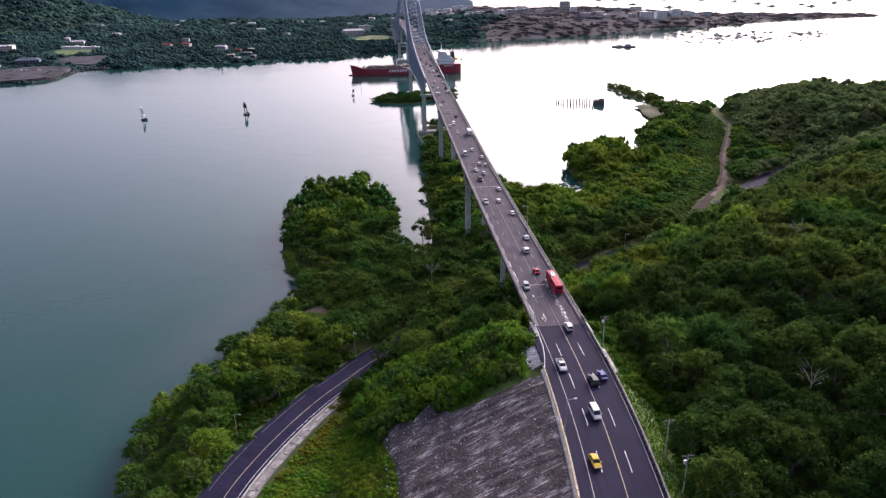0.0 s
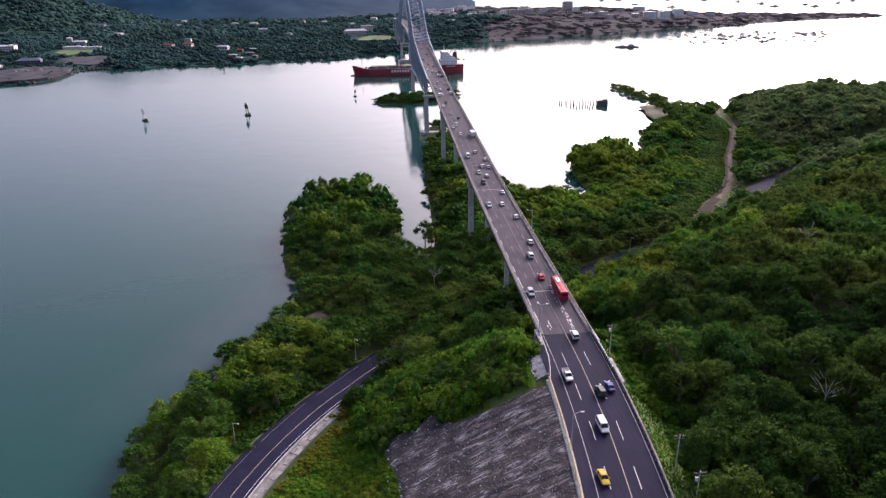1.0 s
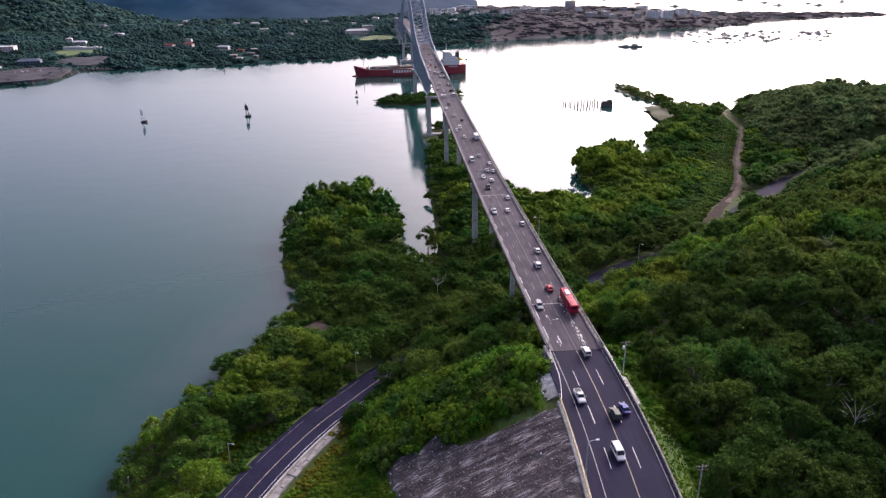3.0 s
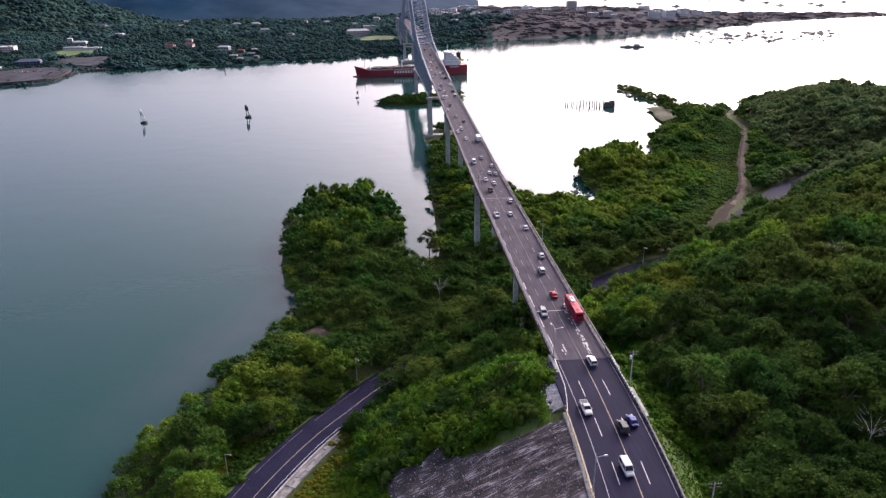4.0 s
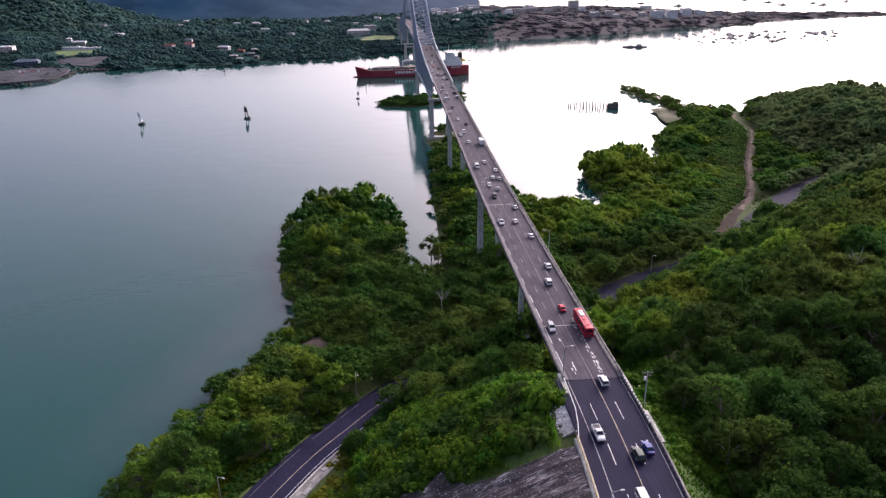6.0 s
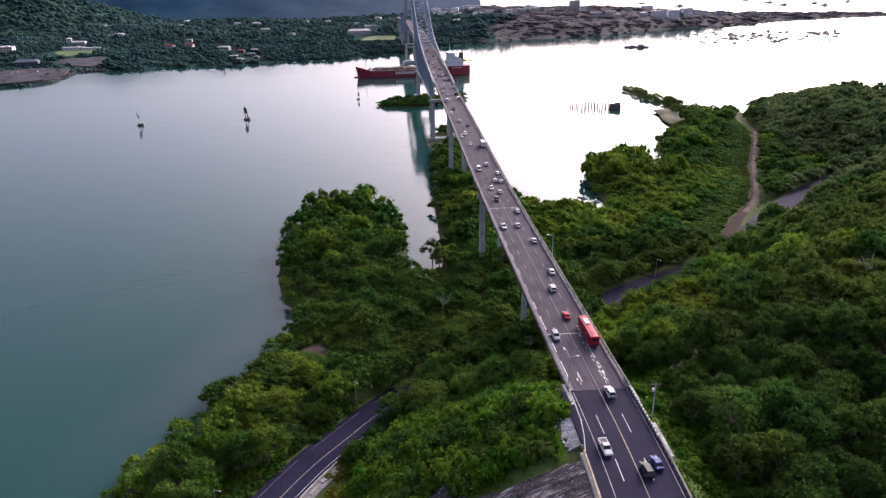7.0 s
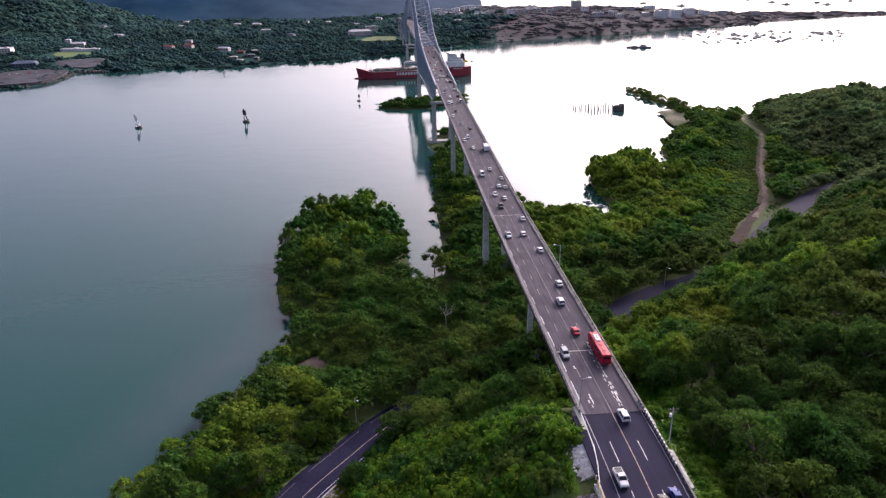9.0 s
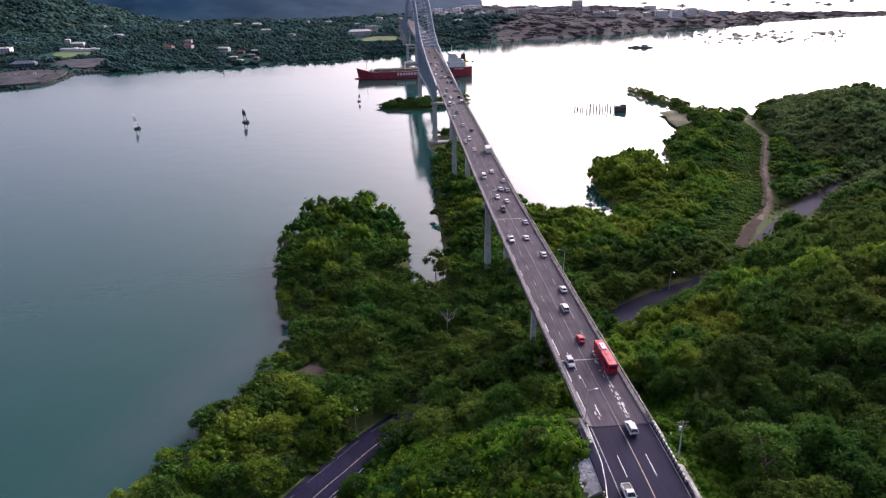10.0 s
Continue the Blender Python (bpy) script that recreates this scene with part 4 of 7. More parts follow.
def strip(o0, o1, dz, s0=S0, s1=S1, thick=0.0, step=12.0):
    """A strip along the deck between two offsets, dz above it."""
    ss = np.linspace(s0, s1, max(2, int((s1 - s0) / step) + 1))
    g = Geo()
    if thick:
        return g.loft([[at(s, o0, deck_z(s) + dz - thick), at(s, o0, deck_z(s) + dz), at(s, o1, deck_z(s) + dz), at(s, o1, deck_z(s) + dz - thick)] for s in ss])
    return g.loft([[at(s, o0, deck_z(s) + dz), at(s, o1, deck_z(s) + dz)] for s in ss], False, False)


deck = part("deck", strip(-7.9, 7.9, 0.0, thick=0.9), DECK, bridge, "worn purplish-grey concrete roadway")
for o in (-4.9, -1.7, 1.7, 4.9):
    part("wheel_track", strip(o - 0.95, o + 0.95, 0.006), TYRE_TRACK, deck, "tyre-darkened lane surface")
for o0, o1 in ((-7.9, -6.5), (6.9, 7.9)):
    part("walkway", strip(o0, o1, 0.28, thick=0.34), WALKWAY if o0 < 0 else CONCRETE_DARK, bridge, "raised concrete kerb walkway")
for o in (-7.75, 7.75):
    rail = part("parapet", strip(o - 0.16, o + 0.16, 1.25, thick=0.35), CONCRETE_DARK, bridge, "weathered concrete parapet")
    post_mesh = Geo().box((0, 0, 0), (0.25, 0.34, 0.66)).mesh("parapet_post", CONCRETE_DARK)
    for s in np.arange(S0 + 1.2, 600, 2.6):
        part("parapet_post", post_mesh, None, rail, m=pose(*at(s, o, deck_z(s) + 0.59), 0, 0, AXIS))
for nm, o, mt in (("centre_line", 0.0, FADED_LINE),):
    part(nm, strip(o - 0.07, o + 0.07, 0.014, 0, 1200), mt, deck, "worn pale centre line")
for o in (-3.3, 3.3):
    for s in np.arange(4, 700, 12.0):
        part("lane_dash", Geo().loft([[at(s + k, o - 0.1, deck_z(s + k) + 0.016), at(s + k, o + 0.1, deck_z(s + k) + 0.016)] for k in (0, 2.3, 4.6)], False, False), FADED_LINE if s > 15 else WHITE_LINE, deck)
for s in (29, 140, 169, 325, 467, 580):
    part("expansion_joint", Geo().beam(at(s, -6.4, deck_z(s) + 0.012), at(s, 6.4, deck_z(s) + 0.012), 0.34, 0.02), CONCRETE if s in (140, 29) else FADED_LINE, deck, "pale concrete expansion joint")
for s in np.arange(6, 118, 13.0):
    part("edge_line", strip(-6.34, -6.14, 0.016, s, s + (8.5 if s < 40 else 5.0)), WHITE_LINE if s < 50 else PAINT_LINE, deck, "worn white edge line")
# concrete patches in the outer lane by the bridge's start
rp = random.Random(5)
for k in range(44):
    s, o = 3 + 30 * rp.random() ** 1.1, (3.0 if k % 5 else -4.0) + rp.uniform(-0.5, 0.7)
    part("patch", Geo().box(at(s, o, deck_z(s) + 0.012), (rp.uniform(0.15, 0.5), rp.uniform(0.4, 1.5), 0.012), radians(AXIS)), CONCRETE, deck, "pale patched spot")

# girders of the approach spans, stepped down to the deck truss
for o in (-5.6, 0.0, 5.6):
    part("girder", strip(o - 0.35, o + 0.35, -0.9, 1.0, 440, thick=2.3), STEEL_DARK, bridge, "dark steel plate girder under the deck")
for o in (-5.6, 5.6):
    part("girder", strip(o - 0.35, o + 0.35, -0.9, 1340, S1, thick=2.3), STEEL_DARK, bridge, "dark steel plate girder under the deck")


def upper(s):
    """Height of the arch's upper chord."""
    return float(np.interp(abs(s - MID), [0, 60, 134, 186, 225, 270, 311, 345, 460], [128, 125, 111.5, 95, 80, 71.5, 67.5, 63.5, 56]))


def lower(s):
    """Height of the arch's lower chord."""
    return float(np.interp(abs(s - MID), [0, 60, 110, 150, 182, 228, 310, 378, 421, 458], [113, 106, 88, 62, 32.5, 34.5, 37, 36.5, 37.5, 50]))


nodes = np.linspace(MID - 458, MID + 458, 73)
for o in (-8.3, 8.3):
    truss = part("truss", Geo().loft([[at(s, o + a, upper(s) + b) for a, b in ((-0.45, -0.5), (0.45, -0.5), (0.45, 0.5), (-0.45, 0.5))] for s in nodes]), STEEL, bridge, "blue-grey steel truss plane")
    part("lower_chord", Geo().loft([[at(s, o + a, lower(s) + b) for a, b in ((-0.5, -0.6), (0.5, -0.6), (0.5, 0.6), (-0.5, 0.6))] for s in nodes]), STEEL, truss)
    part("deck_edge_beam", strip(o - 0.2, o + 0.2, -0.2, MID - 458, MID + 458, thick=1.6), STEEL, truss)
    for i, s in enumerate(nodes):
        lo, up = lower(s), max(upper(s), deck_z(s) - 1)
        part("post", Geo().beam(at(s, o, lo), at(s, o, max(up, deck_z(s))), 0.55, 0.55), STEEL, truss)
        if i + 1 < len(nodes):
            s2 = nodes[i + 1]
            rising = (i % 2 == 0)
            a = at(s, o, lo if rising else up)
            b = at(s2, o, max(upper(s2), deck_z(s2) - 1) if rising else lower(s2))
            part("diagonal", Geo().beam(a, b, 0.6, 0.75), STEEL, truss)
# bracing between the two planes
for i, s in enumerate(nodes):
    if upper(s) > deck_z(s) + 7:
        part("cross_strut", Geo().beam(at(s, -8.3, upper(s)), at(s, 8.3, upper(s)), 0.7, 0.9), STEEL, bridge)
        if i + 1 < len(nodes) and upper(nodes[i + 1]) > deck_z(nodes[i + 1]) + 7:
            s2 = nodes[i + 1]
            mid = at((s + s2) / 2, 0, (upper(s) + upper(s2)) / 2)
            for a, b in (((s, -8.3), (s2, 8.3)), ((s, 8.3), (s2, -8.3))):
                part("lateral_brace", Geo().beam(at(*a, upper(a[0])), at(*b, upper(b[0])), 0.55, 0.55), STEEL, bridge)
    if i % 2 == 0 and lower(s) < deck_z(s) - 5:
        part("sway_frame", Geo().beam(at(s, -8.3, lower(s)), at(s, 8.3, deck_z(s) - 2), 0.4, 0.4).beam(at(s, 8.3, lower(s)), at(s, -8.3, deck_z(s) - 2), 0.4, 0.4), STEEL, bridge)
    part("floor_beam", Geo().beam(at(s, -8.2, deck_z(s) - 1.7), at(s, 8.2, deck_z(s) - 1.7), 0.5, 1.3), STEEL_DARK, bridge)


def pier(s, top, foot, wide, thick, label, footing=None, strut=None, half=6.2, mid=0.0):
    """Two tapered columns under a cap beam, on a footing."""
    p = part("pier", Geo().beam(at(s, mid - half - wide * 0.9, top - 1.0), at(s, mid + half + wide * 0.9, top - 1.0), thick * 1.15, 2.0), CONCRETE, bridge, label)
    for o in (mid - half, mid + half):
        c = at(s, o, 0)
        part("column", Geo().box((c[0], c[1], (foot + top - 2) / 2), (wide * 1.12, thick * 1.12, top - 2 - foot), radians(AXIS), taper=0.86), CONCRETE, p)
    if footing:
        c = at(s, 0, 0)
        part("footing", Geo().box((c[0], c[1], footing / 2 - 1.5), (2 * half + wide * 2.6, thick * 2.4, footing + 3), radians(AXIS), taper=0.97), CONCRETE, p, "broad concrete footing")
    if strut:
        part("strut", Geo().beam(at(s, -half, strut), at(s, half, strut), thick * 0.7, 1.8), CONCRETE, p)
    return p


for s in (80.0,):
    g = float(ground_z(*at(s, 0)[:2]))
    pier(s, deck_z(s) - 3.2, g - 2, 1.7, 1.7, "short twin-column concrete pier among trees", half=2.6)
pier(169, deck_z(169) - 3.2, 0.5, 2.6, 2.4, "twin-column concrete pier rising from the trees", half=4.6, mid=-0.8)
pier(325, deck_z(325) - 3.2, 0.5, 2.8, 2.6, "twin-column concrete pier rising from mangroves", half=4.6, mid=-0.5)
pier(467, 37, 0, 3.6, 3.2, "tall twin-column concrete pier on a footing at the water's edge", footing=3.0, half=7.4)
pier(NEAR_TOWER, 31.8, 0, 4.2, 4.5, "massive twin-column main pier in the canal", footing=3.5, strut=26.0, half=7.2)
pier(FAR_TOWER, 31.8, 0, 4.2, 4.5, "massive twin-column main pier in the canal", footing=3.5, strut=26.0, half=7.2)
pier(1309, 37, 0, 3.6, 3.2, "tall twin-column concrete pier on the far bank")
for s in (1451, 1607):
    pier(s, deck_z(s) - 3.2, 0, 2.6, 2.4, "twin-column concrete pier on the far bank")
# the abutment on the hill's nose
ab = part("abutment", Geo().box(at(1.5, 0, 36.6), (15.5, 4.0, 7.2), radians(AXIS)), CONCRETE_DARK, bridge, "stained concrete abutment block")
for o in (-8.2, 8.2):
    part("wing_wall", Geo().box(at(-1.0, o, 38.4), (0.9, 9.0, 6.0), radians(AXIS)), CONCRETE, ab, "pale concrete wing wall")

# ---- vehicles ----
def ring(y, w, z0, z1, crown_=0.0, tuck=0.9):
    """A rounded cross-section at y: half-width w, from z0 up to z1."""
    r = min(0.16, (z1 - z0) * 0.3)
    return [(-w * tuck, y, z0), (w * tuck, y, z0), (w, y, z0 + r), (w, y, z1 - r * 1.3), (w - r * 0.9, y, z1), (0, y, z1 + crown_), (-w + r * 0.9, y, z1), (-w, y, z1 - r * 1.3), (-w, y, z0 + r)]


WHEELS = {}


def wheel_meshes(r):
    if r not in WHEELS:
        tyre, rim = Geo(), Geo()
        tyre.loft([[(x, k * math.cos(a), k * math.sin(a)) for a in np.linspace(0, 2 * math.pi, 14, endpoint=False)] for x, k in ((-0.11, r * 0.86), (-0.09, r), (0.09, r), (0.11, r * 0.86))])
        rim.loft([[(x, k * math.cos(a), k * math.sin(a)) for a in np.linspace(0, 2 * math.pi, 10, endpoint=False)] for x, k in ((-0.125, r * 0.4), (-0.115, r * 0.62), (0.115, r * 0.62), (0.125, r * 0.4))])
        WHEELS[r] = (tyre.mesh("wheel", TYRE, True), rim.mesh("rim", ALLOY, True))
    return WHEELS[r]


def add_wheels(v, w, ys, r):
    t, k = wheel_meshes(r)
    for y in ys:
        for x in (-w, w):
            p = part("wheel", t, None, v, m=pose(x, y, r))
            part("rim", k, None, p)


def lights(v, w, yf, yr, zf, zr, tall=0.16):
    for x in (-w, w):
        part("headlamp", Geo().box((x, yf, zf), (0.34, 0.10, tall)), LAMP_CLEAR, v)
        part("tail_lamp", Geo().box((x, yr, zr), (0.26, 0.10, tall * 1.3)), LAMP_RED, v)


def car(kind, colour):
    """Sedan, hatchback, suv, van or pickup at the origin, heading along +y."""
    p = PAINTS[colour]
    L, W, hood, belt, top = {"sedan": (4.6, 0.9, 0.86, 0.94, 1.45), "suv": (4.7, 0.95, 1.05, 1.12, 1.78), "van": (5.1, 0.95, 1.15, 1.15, 2.1), "pickup": (5.4, 0.96, 1.08, 1.14, 1.82)}[kind]
    words = {"sedan": "sedan car", "suv": "sport utility car", "van": "passenger van", "pickup": "pickup truck with an open bed"}[kind]
    v = thing({"sedan": "car", "suv": "car", "van": "van", "pickup": "pickup_truck"}[kind], f"{colour if colour != 'green' else 'dark green'} {words} on the roadway", {"van": "van", "pickup": "pickup truck"}.get(kind, "car"), "traffic on the bridge road")
    h = L / 2
    z0 = 0.28
    if kind == "van":
        prof = [(-h, W * 0.94, z0 + 0.15, belt - 0.08), (-h + 0.15, W, z0, belt), (h - 0.9, W, z0, belt), (h - 0.2, W * 0.96, z0, 0.95), (h, W * 0.86, z0 + 0.12, 0.75)]
        cab = [(-h + 0.02, -h + 0.12), (h - 0.95, h - 1.55)]
    elif kind == "suv":
        prof = [(-h, W * 0.92, z0 + 0.15, belt - 0.1), (-h + 0.15, W, z0, belt), (h - 1.35, W, z0, belt), (h - 0.25, W * 0.96, z0, hood - 0.06), (h, W * 0.86, z0 + 0.12, hood - 0.25)]
        cab = [(-h + 0.06, -h + 0.42), (h - 1.15, h - 1.95)]
    elif kind == "pickup":
        prof = [(-h, W * 0.95, z0 + 0.2, 1.02), (-h + 0.1, W, z0, 1.05), (h - 1.4, W, z0, belt), (h - 0.25, W * 0.96, z0, hood - 0.05), (h, W * 0.88, z0 + 0.12, hood - 0.25)]
        cab = [(-0.55, -0.35), (h - 1.3, h - 2.0)]
    else:
        prof = [(-h, W * 0.86, z0 + 0.15, 0.80), (-h + 0.18, W * 0.96, z0, belt - 0.02), (-h + 0.75, W, z0, belt), (h - 1.45, W, z0, belt), (h - 0.3, W * 0.95, z0, hood - 0.12), (h, W * 0.82, z0 + 0.12, hood - 0.28)]
        cab = [(-h + 0.55, -h + 1.25), (h - 1.2, h - 2.0)]
    body = Geo().loft([ring(y, w, a, b, 0.03) for y, w, a, b in prof])
    part("body", body, p, v, smooth=False)
    (yb0, yt0), (yf0, yt1) = cab
    wb, wt = W * 0.93, W * 0.76 if kind != "van" else W * 0.86
    zt = top - 0.07
    glass = Geo().loft([[(-wb, yb0, belt - 0.05), (wb, yb0, belt - 0.05), (wb, yf0, belt - 0.05), (-wb, yf0, belt - 0.05)], [(-wt, yt0, zt), (wt, yt0, zt), (wt, yt1, zt), (-wt, yt1, zt)]])
    part("glazing", glass, GLASS, v)
    roof = Geo().loft([[(-wt - 0.04, yt0 - 0.06, zt - 0.03), (wt + 0.04, yt0 - 0.06, zt - 0.03), (wt + 0.04, yt1 + 0.06, zt - 0.03), (-wt - 0.04, yt1 + 0.06, zt - 0.03)],
                       [(-wt * 0.92, yt0 + 0.08, top), (wt * 0.92, yt0 + 0.08, top), (wt * 0.92, yt1 - 0.08, top), (-wt * 0.92, yt1 - 0.08, top)]])
    part("roof", roof, p, v)
    for x in (-1, 1):
        for yb, yt in ((yb0, yt0), (yf0, yt1), ((yb0 + yf0) / 2, (yt0 + yt1) / 2)):
            part("pillar", Geo().beam((x * wb, yb, belt - 0.04), (x * wt, yt, zt), 0.09, 0.09), p, v)
        part("mirror", Geo().box((x * (W + 0.1), yf0 - 0.25, belt + 0.05), (0.2, 0.12, 0.14)), p, v)
    if kind == "pickup":
        part("bed", Geo().box((0, -h + 1.05, 1.10), (W * 1.66, 1.9, 0.06)), BLACK_PAINT, v, "dark open cargo bed")
        for x in (-W * 0.9, W * 0.9):
            part("bed_side", Geo().box((x, -h + 1.05, 1.15), (0.1, 2.0, 0.24)), p, v)
        part("tailgate", Geo().box((0, -h + 0.07, 1.15), (W * 1.8, 0.1, 0.24)), p, v)
    part("bumper", Geo().box((0, h - 0.03, 0.48), (W * 1.6, 0.16, 0.2)), BLACK_PAINT, v)
    part("bumper", Geo().box((0, -h + 0.03, 0.5), (W * 1.6, 0.16, 0.2)), BLACK_PAINT, v)
    lights(v, W * 0.68, h - 0.08, -h + 0.03, 0.72 if kind == "sedan" else 0.82, 0.82 if kind == "sedan" else 1.0)
    r = 0.33 if kind == "sedan" else 0.38
    add_wheels(v, W - 0.1, (-h + 0.95, h - 0.95), r)
    return v


def bus():
    v = thing("bus", "long red city bus with a white roof unit", "bus", "traffic on the bridge road")
    W, L, top = 1.28, 13.0, 3.35
    h = L / 2
    r = BUS_RED
    part("body", Geo().loft([ring(y, w, a, b, 0.06, 0.96) for y, w, a, b in ((-h, W * 0.96, 0.5, top - 0.12), (-h + 0.2, W, 0.35, top), (h - 0.5, W, 0.35, top), (h - 0.1, W * 0.97, 0.35, top - 0.15), (h, W * 0.9, 0.45, top - 0.4))]), r, v)
    for x in (-W - 0.012, W + 0.012):
        for y in np.arange(-h + 1.2, h - 1.2, 1.55):
            part("window", Geo().box((x, y, 2.25), (0.04, 1.4, 0.95)), GLASS, v)
    part("rear_window", Geo().box((0, -h - 0.01, 2.45), (1.9, 0.06, 0.7)), GLASS, v)
    part("windscreen", Geo().box((0, h - 0.04, 2.1), (2.1, 0.14, 1.5)), GLASS, v)
    part("roof_unit", Geo().box((0, 2.6, top + 0.16), (1.35, 3.4, 0.32), 0, 0.9), PAINTS["white"], v, "white rooftop air-conditioning unit")
    part("vent", Geo().box((0, 2.9, top + 0.33), (0.3, 1.5, 0.06)), BLACK_PAINT, v, "dark vent slot")
    part("hatch", Geo().box((0, -1.0, top + 0.09), (0.9, 0.9, 0.12), 0, 0.9), r, v)
    part("hatch", Geo().box((0, -4.0, top + 0.09), (0.9, 0.9, 0.12), 0, 0.9), r, v)
    part("grille", Geo().box((0, -h - 0.02, 1.0), (1.7, 0.06, 0.5)), BLACK_PAINT, v)
    for x in (-W - 0.25, W + 0.25):
        part("mirror", Geo().box((x, h - 0.1, 2.4), (0.14, 0.16, 0.5)), BLACK_PAINT, v)
    lights(v, 0.95, h - 0.05, -h - 0.02, 0.85, 1.35, 0.24)
    add_wheels(v, W - 0.14, (-h + 2.6, -h + 3.8, h - 2.6), 0.5)
    return v


def truck():
    v = thing("box_truck", "white box truck on the bridge deck", "truck", "traffic on the bridge road")
    part("cargo_box", Geo().box((0, -1.3, 2.1), (2.4, 6.6, 2.5), 0, 0.985), PAINTS["white"], v, "tall white cargo box")
    part("cab", Geo().loft([ring(y, w, a, b) for y, w, a, b in ((2.1, 1.1, 0.5, 2.3), (3.2, 1.1, 0.45, 2.35), (3.9, 1.06, 0.45, 1.5), (4.1, 1.0, 0.5, 1.2))]), PAINTS["white"], v)
    part("windscreen", Geo().beam((-0.9, 3.72, 1.9), (0.9, 3.72, 1.9), 0.3, 0.75), GLASS, v)
    part("chassis", Geo().box((0, -0.6, 0.7), (0.9, 7.6, 0.25)), BLACK_PAINT, v)
    lights(v, 0.85, 4.05, -4.6, 0.8, 0.9)
    add_wheels(v, 0.98, (-3.0, 2.9), 0.46)
    return v


def stand(v, s, o, up=False):
    """Puts a vehicle on the road at s, o: heading away on the right lanes, towards on the left ones."""
    rise = math.degrees(math.atan((deck_z(s + 3) - deck_z(s - 3)) / 6))
    away = o > 0.3
    return pose(*at(s, o, deck_z(s) + 0.02), 0, 0, AXIS + (0 if away else 180)) @ pose(0, 0, 0, rise if away else -rise, 0, 0)


made = {}


def place(key, s, o):
    if key not in made:
        made[key] = bus() if key[0] == "bus" else truck() if key[0] == "truck" else car(*key)
        made[key].matrix_basis = stand(made[key], s, o)
        return made[key]
    return copy_thing(made[key], stand(made[key], s, o))


place(("bus",), 27, 4.9)
place(("truck",), 242, 5.0)
for key, s, o in ((("sedan", "red"), 39, 1.6), (("suv", "silver"), 27, -4.6), (("suv", "white"), -2, 2.0), (("van", "white"), -45, -1.4), (("suv", "white"), 58, 1.9), (("pickup", "white"), -23, -5.2), (("pickup", "white"), 116, -4.4),
                  (("suv", "green"), -31, 1.6), (("sedan", "blue"), -29, 4.4), (("van", "white"), 197, -3.4), (("van", "white"), 369, 4.9), (("van", "white"), 362, -4.2), (("sedan", "yellow"), -62, -4.9)):
    place(key, s, o)
rv = random.Random(4)
ROW = ((71, 3), (100, 3), (117, 2), (134, 3), (150, 1), (161, 2), (167, 1), (176, 3), (178, 2), (190, 3), (205, 2), (245, 1), (262, 0), (268, 1), (288, 2), (301, 1), (337, 1), (366, 1), (323, 0), (385, 1), (394, 0), (386, 3), (412, 1), (412, 3),
       (447, 2), (444, 3), (467, 1), (466, 2), (469, 3), (451, 0), (481, 0), (498, 2), (509, 1), (541, 2), (500, 0), (539, 0), (528, 1), (624, 3), (616, 1), (575, 2), (650, 0), (668, 2))
COLOURS = ["white", "white", "white", "silver", "white", "black", "grey", "white", "silver", "black", "white", "red"]
for s, lane in ROW:
    place((rv.choice(["sedan", "sedan", "suv"]), rv.choice(COLOURS)), s, (-4.9, -1.7, 1.7, 4.9)[lane] + rv.uniform(-0.25, 0.25))

# ---- lamps and poles ----
def street_lamp(m, tall=9.0, arm=1.7, group="street lamps"):
    v = thing("street_lamp", "slim grey steel street lamp with a single arm", "street lamp", group, m=m)
    part("pole", Geo().tube((0, 0, 0), (0, 0, tall), 0.13, 0.08, 8), GALV, v)
    part("arm", Geo().tube((0, 0, tall - 0.15), (arm, 0, tall + 0.25), 0.07, 0.05, 6), GALV, v)
    part("luminaire", Geo().box((arm + 0.3, 0, tall + 0.24), (0.85, 0.34, 0.2), 0, 0.75), GALV, v, "pale lamp head")
    part("base_plate", Geo().box((0, 0, 0.06), (0.5, 0.5, 0.12)), CONCRETE, v)
    return v


first_lamp = street_lamp(pose(*at(1.7, -7.6), 0, 0, AXIS))
for s, o in ((-51, -9.9), (150, -7.6), (310, -7.6), (83, 7.75), (240, 7.75), (400, 7.75)):
    copy_thing(first_lamp, pose(*at(s, o, deck_z(s) + (0.05 if s < 0 else 0.2)), 0, 0, AXIS + (0 if o < 0 else 180)))
for x, y, rz in ((-39.4, 240.1, -55), (-68.7, 188.3, -20), (84.8, 342.5, -60), (290, 786, 10)):
    copy_thing(first_lamp, pose(x, y, float(ground_z(x, y)) + 0.1, 0, 0, rz))


def utility_pole(m, drum=True):
    v = thing("utility_pole", "pale concrete utility pole with crossarm and transformer" if drum else "pale concrete utility pole with a crossarm", "utility pole", "utility poles", m=m)
    part("pole", Geo().tube((0, 0, -1.5), (0, 0, 10.2), 0.16, 0.11, 8), CONCRETE, v)
    part("crossarm", Geo().box((0, 0, 9.7), (2.6, 0.14, 0.16)), WOOD, v)
    part("crossarm", Geo().box((0, 0, 9.0), (2.0, 0.14, 0.14)), WOOD, v)
    for x in (-1.2, -0.75, 0.75, 1.2):
        part("insulator", Geo().tube((x, 0, 9.78), (x, 0, 10.05), 0.07, 0.05, 6), CONCRETE, v)
    if drum:
        part("transformer", Geo().tube((-0.5, 0, 7.9), (-0.5, 0, 8.8), 0.3, 0.3, 10), WHITE_PAINT, v)
    return v


utility_pole(pose(*at(-11, 9.7, 39.6), 0, 0, AXIS))
utility_pole(pose(*at(-59, 11.7, 38.9), 0, 0, AXIS), False)
utility_pole(pose(*at(-70, 12.5, 38.4), 0, 0, AXIS))

